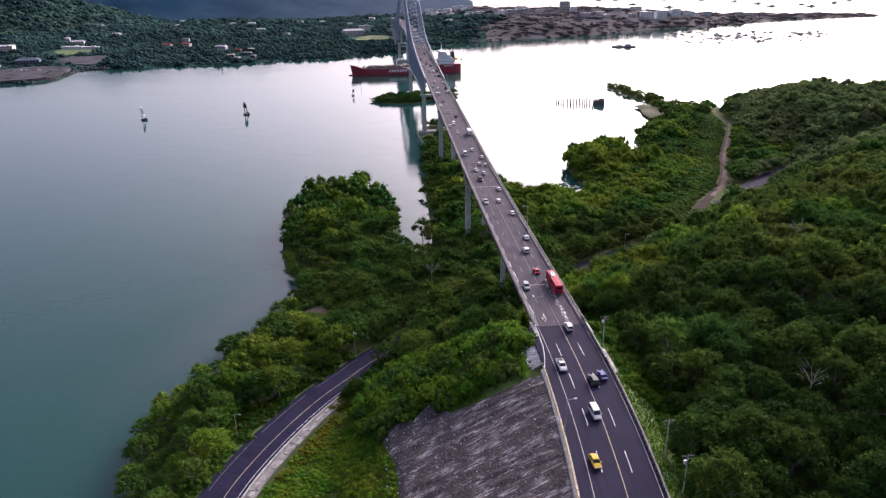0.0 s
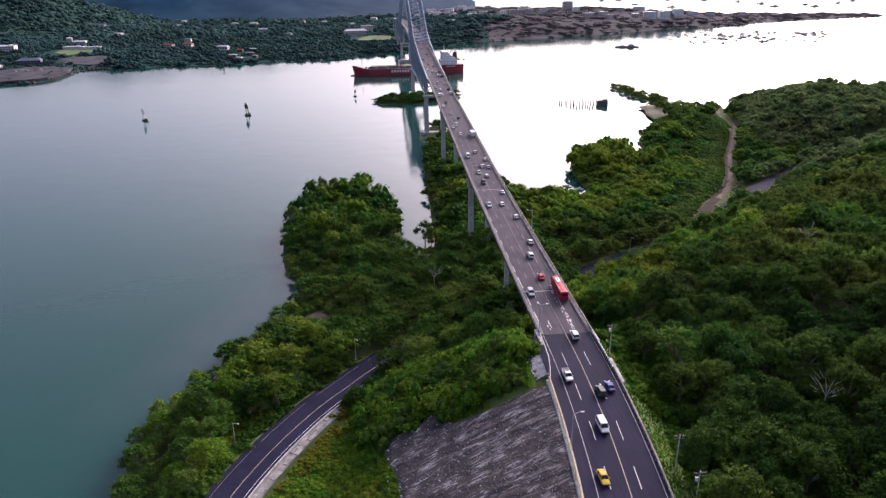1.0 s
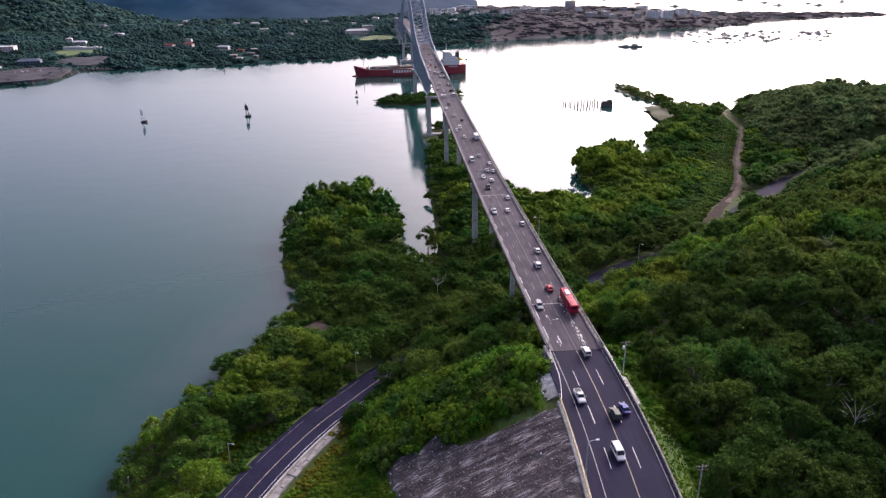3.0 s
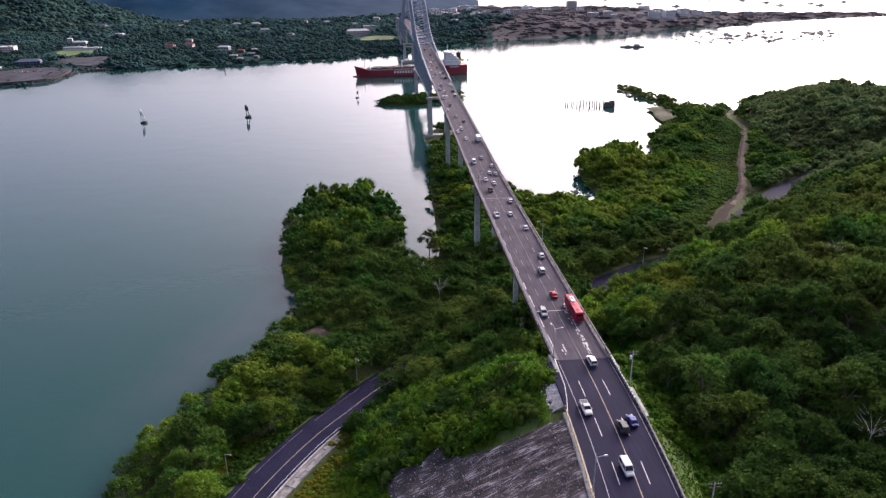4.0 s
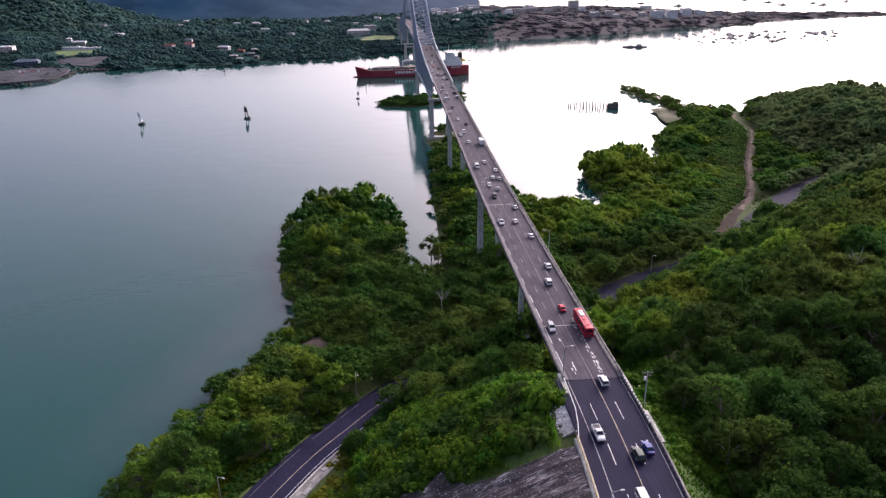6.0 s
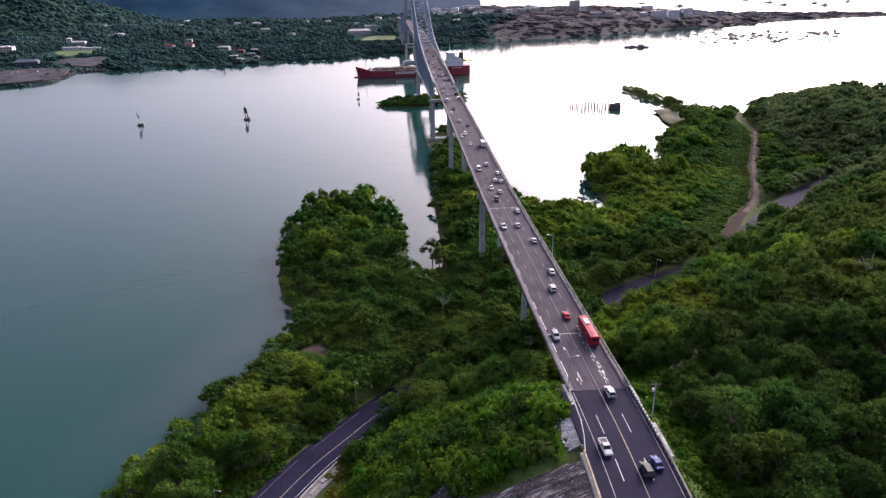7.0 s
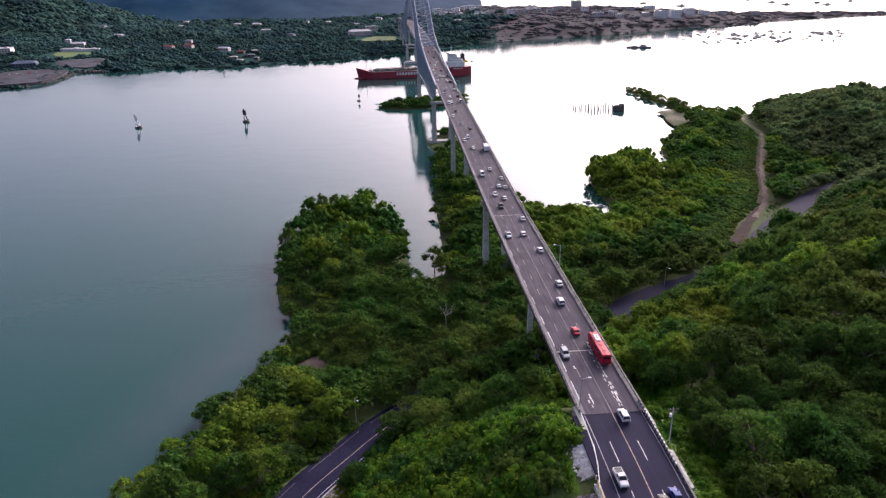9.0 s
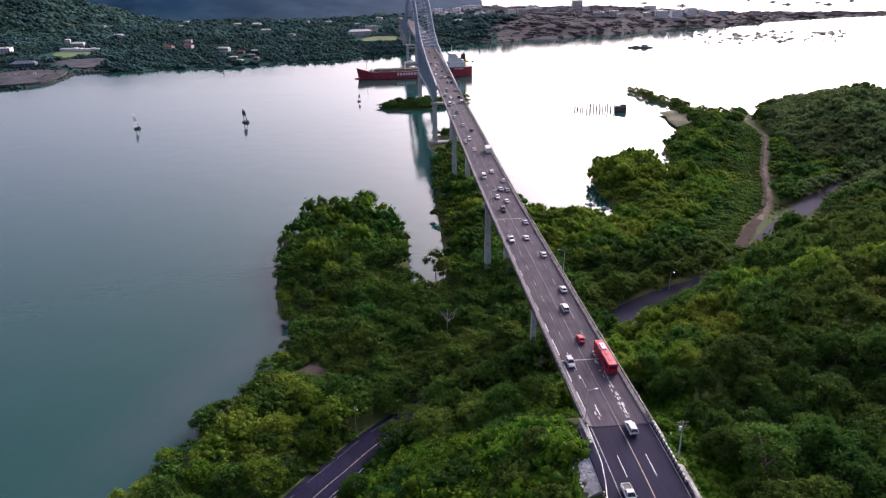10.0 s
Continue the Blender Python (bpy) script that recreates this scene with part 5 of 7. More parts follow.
# ---- the ship ----
def ship():
    v = thing("tanker_ship", "red-hulled cargo ship with white superstructure under way", "ship", m=pose(-89, 1093, 0, 0, 0, 192.2))
    L, B = 170.0, 14.0

    def station(x):
        """Half-breadth and sheer height at x along the ship."""
        u = x / (L / 2)
        w = B * (1 - max(0, (u - 0.55) / 0.45) ** 2.2) * (1 - 0.35 * max(0, (-u - 0.8) / 0.2) ** 2)
        return max(w, 0.25), 10.0 + 5.5 * max(0, (u - 0.78) / 0.22) ** 0.7 + 3.5 * max(0, min(1, (-u - 0.55) / 0.06))

    rings = []
    for x in np.linspace(-L / 2, L / 2, 35):
        w, z = station(x)
        flare = 1.0 if x < 60 else 1.0 - 0.65 * ((x - 60) / 25)
        xb = x - max(0, x - 60) * 0.12
        rings.append([(xb, -w * 0.75 * flare, -3), (xb, -w * flare, 0.5), (x, -w, z), (x, w, z), (xb, w * flare, 0.5), (xb, w * 0.75 * flare, -3)])
    hull = part("hull", Geo().loft(rings), HULL_RED, v, "red painted hull")
    part("boot_top", Geo().loft([[(x, -station(x)[0] * (1.0 if x < 60 else 1.0 - 0.65 * ((x - 60) / 25)) - 0.06, z) for z in (0.0, 1.2)] + [(x, station(x)[0] * (1.0 if x < 60 else 1.0 - 0.65 * ((x - 60) / 25)) + 0.06, z) for z in (1.2, 0.0)] for x in np.linspace(-L / 2 + 0.5, 60, 24)]), HULL_DARK, hull, "dark red boot-topping at the waterline")
    part("bulb", Geo().tube((78, 0, 0.2), (88, 0, 0.2), 2.2, 0.8, 10), HULL_RED, hull, "bulbous bow")
    part("main_deck", Geo().loft([[(x, -station(x)[0] + 0.4, station(x)[1] + 0.05), (x, station(x)[0] - 0.4, station(x)[1] + 0.05)] for x in np.linspace(-48, 74, 20)], False, False), DECK_BROWN, v)
    for y in (-4.5, -1.5, 1.5, 4.5):
        part("deck_pipe", Geo().tube((-42, y, 11.2), (58, y, 11.2), 0.5, 0.5, 6), CONCRETE_DARK, v)
    for x in (-34, -14, 6, 26, 46):
        part("manifold", Geo().box((x, 0, 11.6), (2.0, 22, 1.6)), DECK_BROWN, v)
    rs = random.Random(2)
    for k in range(40):
        x, y = -44 + k * 2.8, rs.choice([-9, -6, 0, 6, 9]) + rs.uniform(-1, 1)
        part("deck_gear", Geo().box((x, y, 11.5), (rs.uniform(1, 3), rs.uniform(1, 4), rs.uniform(2, 4.5)), 0, 0.9), rs.choice([CONCRETE_DARK, DECK_BROWN, CONCRETE]), v)
    part("pipe_rack", Geo().box((8, 0, 12.4), (100, 9, 0.6)).box((8, 0, 14.0), (96, 3, 0.5)), DECK_BROWN, v)
    for y in (-3.5, 3.5):
        part("crane", Geo().tube((14, y, 10), (14, y, 21), 0.7, 0.6, 8).beam((14, y, 20.5), (2, y, 24), 0.7, 0.9), WHITE_PAINT, v, "white hose crane")
    part("foremast", Geo().tube((70, 0, 14), (70, 0, 26), 0.5, 0.25, 8), WHITE_PAINT, v)
    # bars where the hull carries its owner's lettering
    for k in range(13):
        if k != 7:
            part("hull_mark", Geo().box((26 - k * 4.1, 14.03, 6.6), (3.0 if k % 3 else 2.4, 0.12, 3.6)), WHITE_PAINT, hull, "white painted block on the hull")
    for k in range(6):
        part("hull_mark", Geo().box((-58 - k * 2.4, 13.9, 11.4), (1.6, 0.3, 1.6)), WHITE_PAINT, hull)
    house = part("superstructure", Geo().box((-62, 0, 17), (24, 24, 7)).box((-62, 0, 22.0), (20, 20, 3.4)).box((-60, 0, 25.2), (16, 18, 3.2)).box((-58, 0, 28.3), (12, 16, 3.1)).box((-56, 0, 31.2), (9, 27, 2.8)), WHITE_PAINT, v, "white tiered accommodation block")
    for z, w, x in ((31.5, 25, -51.4), (22.3, 18, -51.9), (18, 22, -49.9)):
        part("window_band", Geo().box((x, 0, z), (0.2, w, 0.9)), GLASS, house)
    for z, l, y in ((18.2, 20, 12.05), (22.4, 17, 10.05), (25.4, 13, 9.05), (31.5, 7, 13.55)):
        for k in range(7):
            part("porthole", Geo().box((-62 + (k - 3) * l / 8, y, z), (0.6, 0.12, 0.6)), GLASS, house)
    fun = part("funnel", Geo().box((-73, 0, 23), (7, 6, 16), 0, 0.82), BLACK_PAINT, v, "dark funnel")
    part("exhaust", Geo().tube((-73, 1, 30), (-73.5, 1, 33.5), 0.7, 0.6, 8).tube((-73, -1, 30), (-73.5, -1, 33.5), 0.5, 0.5, 8), STEEL_DARK, fun)
    part("mast", Geo().tube((-56, 0, 32), (-56, 0, 44), 0.5, 0.2, 8).beam((-56, -4, 38), (-56, 4, 38), 0.4, 0.4).beam((-56, -2.5, 41), (-56, 2.5, 41), 0.3, 0.3), WHITE_PAINT, v)
    for y in (-8, 8):
        part("lifeboat", Geo().loft([[(x, y + w * c, 20.5 + 1.4 * sn) for c, sn in ((-1, 0.2), (-0.6, -0.9), (0.6, -0.9), (1, 0.2), (0.6, 1), (-0.6, 1))] for x, w in ((-80, 0.3), (-78.5, 1.3), (-74.5, 1.3), (-73, 0.3))]), PAINTS["yellow"], v)
    part("flag_staff", Geo().tube((-83, 0, 13), (-86, 0, 21), 0.12, 0.08, 6), GALV, v)
    part("flag", Geo().box((-87.5, 0, 19), (3.2, 0.1, 2.2)), PAINTS["green"], v)
    return v


ship()


# ---- buoys, piles, boats ----
def buoy(m, tall, dark, label):
    v = thing("channel_buoy", label, "buoy", "channel buoys", m=m)
    k = tall / 14
    mt = BLACK_PAINT if dark else WHITE_PAINT
    part("float", Geo().tube((0, 0, -1.2 * k), (0, 0, 1.6 * k), 3.6 * k, 3.3 * k, 14), BLACK_PAINT, v, "black drum float")
    for a in range(4):
        c, s = math.cos(a * math.pi / 2 + 0.6), math.sin(a * math.pi / 2 + 0.6)
        part("strut", Geo().tube((2.0 * k * c, 2.0 * k * s, 1.5 * k), (0.9 * k * c, 0.9 * k * s, 9 * k), 0.28 * k, 0.22 * k, 6), mt, v)
    part("daymark", Geo().box((0, 0, 9.5 * k), (2.6 * k, 2.6 * k, 4.6 * k), 0.5, 0.85), mt, v)
    part("lantern", Geo().tube((0, 0, 11.8 * k), (0, 0, 13.6 * k), 0.8 * k, 0.5 * k, 8), mt, v)
    return v


buoy(pose(-339, 731.6, 0, 0, -10, 0), 14.5, False, "pale latticed channel buoy leaning on a black float")
buoy(pose(-237.4, 759, 0, 3, -6, 20), 14.5, True, "black channel buoy with a tall dark daymark")
buoy(pose(-138.8, 883, 0, 0, 4, 20), 9.0, True, "small black channel buoy near the bridge")
buoy(pose(-395, 1150, 0, 0, 0, 20), 7.0, True, "small black buoy near the far bank")

rb = random.Random(12)
for k in range(15):
    u = k / 14
    x, y = 109.5 + 40 * u, 823 - 9 * u
    v = thing("dolphin_pile", "weathered dark timber mooring pile in the water", "pile", "old jetty piles", m=pose(x + rb.uniform(-1, 1), y + rb.uniform(-3, 3), 0, rb.uniform(-6, 6), rb.uniform(-6, 6), 0))
    t = rb.uniform(4.5, 8.5) if k > 2 else 4
    part("pile", Geo().tube((0, 0, -3), (0, 0, t), 0.75, 0.6, 7), WOOD, v)
    if k % 4 == 1:
        part("brace", Geo().tube((1.6, 0, -2), (0.1, 0, t * 0.8), 0.3, 0.25, 6), WOOD, v)
dock = thing("jetty_platform", "ruined dark timber jetty platform on piles", "jetty", m=pose(157, 813, 0, 0, 0, -10))
part("platform", Geo().box((0, 0, 2.6), (12, 8, 5.6), 0, 0.94).box((2.5, 1, 6.0), (6.0, 5, 1.8), 0, 0.9), WOOD, dock)
for x in (-5.5, -2, 2, 5.5):
    for y in (-3.2, 3.2):
        part("pile", Geo().tube((x, y, -3), (x, y, 4.2), 0.5, 0.5, 7), WOOD, dock)
barge = thing("barge", "low grey moored barge with deck gear", "barge", m=pose(329, 1489, 0, 0, 0, -6))
part("hull", Geo().loft([[(x, -w, -1), (x, w, -1), (x, w, 2.6), (x, -w, 2.6)] for x, w in ((-24, 4), (-20, 6), (20, 6), (24, 4))]), CONCRETE_DARK, barge)
part("cabin", Geo().box((8, 0, 4.6), (12, 7, 4), 0, 0.95), STUCCO, barge)
part("deck_gear", Geo().box((-9, 0, 3.5), (10, 6, 1.8)), CONCRETE_DARK, barge)


def boat(sail):
    v = thing("sailing_boat" if sail else "motor_boat", "moored sailing boat with a bare mast" if sail else "moored white motor boat with a cabin", "boat", "boats at the moorings")
    part("hull", Geo().loft([[(-w, y, 1.5), (-w * 0.6, y, -0.4), (w * 0.6, y, -0.4), (w, y, 1.5 + z)] for y, w, z in ((-6, 1.5, 0), (-2, 2.0, 0), (3, 1.7, 0.2), (7, 0.15, 0.6))]), STUCCO if not sail else PAINTS["grey"], v)
    part("cabin", Geo().box((0, -0.5, 2.3), (2.4, 5.0, 1.8 if not sail else 0.9), 0, 0.85), WHITE_PAINT if sail else STUCCO, v)
    part("window_band", Geo().box((0, -0.5, 2.6), (2.36, 4.6, 0.5)), GLASS, v)
    if sail:
        part("mast", Geo().tube((0, 1, 1.5), (0, 1, 11), 0.12, 0.07, 6), GALV, v)
        part("boom", Geo().tube((0, 1, 3.2), (0, -4.5, 3.3), 0.12, 0.1, 6), WHITE_PAINT, v)
    else:
        part("flybridge", Geo().box((0, -0.8, 3.7), (1.9, 2.4, 0.9), 0, 0.85), WHITE_PAINT, v)
    return v


models = [boat(False), boat(True)]
models[0].matrix_basis, models[1].matrix_basis = pose(828, 1752, 0, 0, 0, 70), pose(812, 1765, 0, 0, 0, 75)
for k in range(92):
    u, w = rb.random() ** 1.15, rb.random()
    x, y = 445 + 40 * w + (330 + 110 * w) * u, 1570 + 300 * w - 35 * u * (1 - w)
    sc = rb.uniform(0.4, 0.85) if u < 0.3 else rb.uniform(0.55, 1.2)
    copy_thing(models[rb.random() < 0.3], pose(x, y, 0, 0, 0, rb.uniform(40, 110)) @ Matrix.Diagonal((sc, sc, sc, 1)))
for k in range(16):
    copy_thing(models[rb.random() < 0.3], pose(rb.uniform(700, 2100), rb.uniform(3050, 4300), 0, 0, 0, rb.uniform(55, 120)) @ Matrix.Diagonal((3, 3, 2.4, 1)))
for x, y, r in ((73.2, 486.2, 60), (80, 478, 110), (66, 476, 80), (-205, 1330, 80), (-330, 1240, 70), (-311, 1268, 100), (-285, 1282, 60), (-352, 1228, 100), (-263, 1288, 80)):
    copy_thing(models[0], pose(x, y, -0.2, 0, 0, r) @ Matrix.Diagonal((0.55, 0.55, 0.45, 1)))


# ---- buildings on the far shore ----
def building(x, y, w, d, h, roof, wall=None, rz=0.0, flat=False, label="low pale house among trees on the far shore"):
    """Walls with window openings' panes and sills, and a gable or flat roof."""
    z = float(ground_z(x, y))
    v = thing("building" if flat else "house", label, "building" if flat else "house", "far shore buildings", m=pose(x, y, z, 0, 0, rz))
    wl = part("wall", Geo().box((0, 0, h / 2 - 1), (w, d, h + 2)), wall or STUCCO, v)
    storeys = max(1, int(h / 3.2))
    n = max(2, int(w / 5))
    for k in range(storeys):
        for i in range(n):
            part("window", Geo().box((-w / 2 + (i + 0.5) * w / n, -d / 2 - 0.03, (k + 0.55) * h / storeys), (w / n * 0.5, 0.12, h / storeys * 0.45)), GLASS, wl)
    if flat:
        part("roof", Geo().box((0, 0, h + 0.25), (w + 0.8, d + 0.8, 0.5)), roof, v)
        part("roof_unit", Geo().box((w * 0.2, 0, h + 1.2), (w * 0.18, d * 0.3, 1.6)), wall or STUCCO, v)
    else:
        e = 0.9
        rise = 0.16 * d + 0.6
        part("roof", Geo().add([(-w / 2 - e, -d / 2 - e, h), (w / 2 + e, -d / 2 - e, h), (w / 2 + e, d / 2 + e, h), (-w / 2 - e, d / 2 + e, h), (-w / 2 + d * 0.25, 0, h + rise), (w / 2 - d * 0.25, 0, h + rise)],
                               [(0, 1, 5, 4), (2, 3, 4, 5), (1, 2, 5), (3, 0, 4), (3, 2, 1, 0)]), roof, v)
    return v

rf = random.Random(8)
HOUSES = ((-832, 2074), (-900, 2280), (-1000, 1960), (-624, 1597), (-630, 2121), (-621, 2119), (-688, 2127), (-570, 2163), (-501, 2206), (-435, 2198), (-613, 2876), (-330, 2084), (-302, 2350), (-236, 2341), (-434, 1751), (-486, 1422), (-39, 2284), (16, 2141), (102, 2080), (138, 2151), (184, 2198), (-40, 1917), (-909, 1621), (-860, 1760), (-540, 1900))
for x, y in HOUSES:
    w = rf.uniform(11, 23)
    building(x, y, w, rf.uniform(8, 12), rf.uniform(4, 6) + 2, rf.choice([ROOF_WHITE, ROOF_WHITE, ROOF_WHITE, ROOF_GREY]), None, rf.uniform(-25, 25))
for x, y in ((-608, 1453), (-575, 1470)):
    building(x, y, 19, 11, 7.5, ROOF_RED, None, -10, label="house with a red roof among trees")
BLOCKS = ((-40, 2193), (17, 2059), (45, 2127), (100, 1999), (134, 2063), (177, 2104), (211, 2050), (308, 2082), (327, 1975), (375, 2023), (172, 2250), (247, 2176), (388, 2000), (520, 2230), (516, 2080), (560, 2095), (618, 2160), (672, 2200),
          (735, 2230), (1120, 2470), (300, 2200), (440, 2120), (470, 2060), (870, 2330), (-75, 2420), (-120, 2560), (-30, 2640), (-95, 2720), (-20, 2800), (-140, 2850), (-60, 2900), (10, 2500), (-90, 3000), (60, 2620), (-150, 2380), (-170, 2480), (-60, 2520), (-130, 2660), (-50, 2740), (-20, 2560), (30, 2700), (-100, 2460), (0, 2400), (70, 2480))
for k, (x, y) in enumerate(BLOCKS):
    tall = 8 if k in (14, 15, 16, 20) else 0
    building(x, y, rf.uniform(16, 36), rf.uniform(12, 18), rf.uniform(7, 12) + tall, rf.choice([ROOF_WHITE, ROOF_WHITE, CONCRETE]), rf.choice([STUCCO, WHITE_PAINT]), rf.uniform(-15, 25), True, label="pale multi-storey block on the far promontory" if tall else "pale low-rise block on the far shore")
# the large white house with its field by the bridge, and its wing
building(-268, 1735, 52, 22, 11, ROOF_WHITE, None, 22, label="large white-roofed house beside a green field")
building(-250, 1800, 30, 22, 17, ROOF_GREY, STUCCO, 8, True, label="white two-storey wing behind a green field")
building(-800, 1442, 40, 14, 4.5, ROOF_WHITE, WHITE_PAINT, 8, True, label="long white flat-roofed pavilion behind a bright lawn")
building(-764, 1446, 32, 12, 3.8, ROOF_WHITE, WHITE_PAINT, 14, True, label="low white wing of a lawnside pavilion")
building(-830, 1520, 26, 14, 9, ROOF_WHITE, None, 12, label="pale gabled house behind a pavilion")
building(-745, 1198, 36, 20, 7, SHED_BLUE, SHED_BLUE, 20, label="dark blue metal-roofed shed on the quay")
building(-770, 1140, 22, 10, 4, ROOF_WHITE, None, 5, label="low pale hut on the quay")
building(-905, 1388, 30, 30, 12, ROOF_WHITE, STUCCO, 20, True, label="large pale block among trees on the far shore")
for x, y, w in ((-428, 1300, 20), (-404, 1262, 14), (-405, 1330, 18), (-384, 1292, 12), (-440, 1380, 20), (-418, 1395, 16)):
    building(x, y, w * 0.7, 7, 4, rf.choice([ROOF_GREY, ROOF_GREY, ROOF_RED, STUCCO]), WOOD, rf.uniform(-15, 15), label="small boathouse at the water's edge")


def sheet(name, points, z, mat, label, category):
    n = len(points)
    ob = new(name, Geo().add([(x, y, max(z, float(ground_z(x, y)) + 0.6)) for x, y in points] + [(x, y, -1) for x, y in points],
                             [tuple(range(n))] + [(i, i + n, (i + 1) % n + n, (i + 1) % n) for i in range(n)]).mesh(name, mat))
    return tagged(ob, label, category, kind="structure")


sheet("lawn", ((-791, 1355), (-812, 1405), (-747, 1420), (-711, 1368), (-721, 1340), (-738, 1314)), 6.5, GRASS, "bright mown lawn before a pavilion", "lawn")
sheet("field", ((-240, 1585), (-170, 1605), (-182, 1725), (-232, 1715), (-248, 1650)), 9.5, GRASS, "bright green mown field by the water", "field")
sheet("quay", ((-1100, 975), (-668, 996), (-634, 1022), (-624, 1040), (-622, 1066), (-634, 1110), (-650, 1157), (-686, 1187), (-708, 1165), (-770, 1150), (-1100, 1130)), 5.0, PAVING, "grey paved quay with parked cars", "quay")
sheet("forecourt", ((-735, 1271), (-728, 1296), (-689, 1311), (-666, 1327), (-630, 1215), (-636, 1190), (-658, 1194), (-703, 1218)), 5.6, PAVING, "pale grey paved forecourt by the water", "pavement")
bank_wall = thing("retaining_wall", "long low stone retaining wall beside the lawn", "wall")
for (x0, y0), (x1, y1) in zip(((-742, 1292), (-726, 1318), (-690, 1330), (-640, 1338)), ((-726, 1318), (-690, 1330), (-640, 1338), (-600, 1336))):
    part("section", Geo().beam((x0, y0, 5.4), (x1, y1, 5.4), 2.0, 3.2), CONCRETE_DARK, bank_wall)
for (x, y), key in zip(((-712, 1104), (-706, 1112), (-697, 1106), (-690, 1118), (-684, 1124), (-700, 1116), (-676, 1112)), (("sedan", "white"), ("suv", "white"), ("sedan", "red"), ("sedan", "red"), ("suv", "white"), ("suv", "silver"), ("van", "white"))):
    if key in made:
        copy_thing(made[key], pose(x, y, 5.05, 0, 0, rf.choice([60, 75, 240])) @ Matrix.Diagonal((1.15, 1.15, 1.15, 1)))
# rocks along the quay and the islet
rock = thing("shore_rocks", "dark tumbled boulders along the quay edge", "rocks")
for k in range(110):
    u = rf.random()
    a, b = ((-700, 988), (-630, 1018)) if u < 0.30 else ((-620, 1036), (-628, 1108)) if u < 0.55 else ((-628, 1108), (-640, 1152)) if u < 0.8 else ((-640, 1160), (-600, 1176))
    w = rf.random()
    s = rf.uniform(1.5, 4)
    part("boulder", Geo().add([tuple(c * s * rf.uniform(0.7, 1.1) + q for c, q in zip(p, (a[0] + (b[0] - a[0]) * w, a[1] + (b[1] - a[1]) * w, 0.6))) for p in ICOSA_POINTS], ICOSA_FACES), ROCK, rock)

# ---- trees ----
OCT_V = np.array([(0, 0, 1), (1, 0, 0), (0, 1, 0), (-1, 0, 0), (0, -1, 0), (0, 0, -1)], float)
OCT_F = np.array([(0, 1, 2), (0, 2, 3), (0, 3, 4), (0, 4, 1), (5, 2, 1), (5, 3, 2), (5, 4, 3), (5, 1, 4)])


def crown(rng, R, H, clumps, leaves, size, core=0.78, flat=0.78):
    """A crown of leafy clumps round (0, 0): arrays of core triangles and of leaf blades. R, H: its radius and height above its base."""
    cv, cf, lv = [], [], []
    for k in range(clumps):
        a = 2.399963 * k + rng.uniform(-0.5, 0.5)
        q = math.sqrt((k + 0.5) / clumps)
        rad = R * (0.10 + 0.76 * q) * rng.uniform(0.8, 1.2)
        z = H * (0.88 - 0.58 * q ** 2.2) * rng.uniform(0.80, 1.14)
        r = R * rng.uniform(0.75, 1.25) * (1.25 / math.sqrt(clumps))
        c = np.array([rad * math.cos(a), rad * math.sin(a), max(z, r * 0.3)])
        squash = np.array([1.0, 1.0, flat * rng.uniform(0.85, 1.2)])
        turn = rng.uniform(0, 1.57)
        spin = np.array([[math.cos(turn), -math.sin(turn), 0], [math.sin(turn), math.cos(turn), 0], [0, 0, 1]])
        cv.append((OCT_V @ spin.T) * (r * core * rng.uniform(0.9, 1.25, (6, 1))) * squash + c)
        cf.append(OCT_F + 6 * k)
        n = leaves
        w = rng.normal(size=(n, 3))
        w[:, 2] = np.abs(w[:, 2]) * 1.0 - 0.35
        w /= np.linalg.norm(w, axis=1)[:, None]
        pos = c + w * r * squash * rng.uniform(0.80, 1.25, (n, 1))
        nrm = w * 0.35 + rng.normal(size=(n, 3)) * 0.5 + np.array([0, 0, 1.0])
        nrm /= np.linalg.norm(nrm, axis=1)[:, None]
        t = np.cross(nrm, rng.normal(size=(n, 3)))
        t /= np.linalg.norm(t, axis=1)[:, None] + 1e-9
        b = np.cross(nrm, t)
        sz = size * rng.uniform(0.55, 1.3, (n, 1))
        droop = np.array([0, 0, -0.22]) * sz
        lv.append(np.stack([pos - t * sz * 0.62 + droop, pos + t * sz * 0.62 + droop, pos + b * sz * 0.85], 1))
    return np.concatenate(cv), np.concatenate(cf), np.concatenate(lv).reshape(-1, 3)


def mixed_mesh(name, cv, cf, lv, mats):
    """Core triangles and leaf blades in one mesh with two materials."""
    n3, n4 = len(cf), len(lv) // 3
    m = bpy.data.meshes.new(name)
    verts = np.concatenate([cv, lv])
    m.vertices.add(len(verts))
    m.vertices.foreach_set("co", verts.astype(np.float32).ravel())
    idx = np.concatenate([cf.ravel(), np.arange(len(lv)) + len(cv)]).astype(np.int32)
    m.loops.add(len(idx))
    m.loops.foreach_set("vertex_index", idx)
    m.polygons.add(n3 + n4)
    m.polygons.foreach_set("loop_start", np.concatenate([np.arange(n3) * 3, n3 * 3 + np.arange(n4) * 3]).astype(np.int32))
    m.polygons.foreach_set("loop_total", np.concatenate([np.full(n3, 3), np.full(n4, 3)]).astype(np.int32))
    m.polygons.foreach_set("material_index", np.concatenate([np.zeros(n3), np.ones(n4)]).astype(np.int32))
    for k in mats:
        m.materials.append(k)
    m.update(calc_edges=True)
    return m


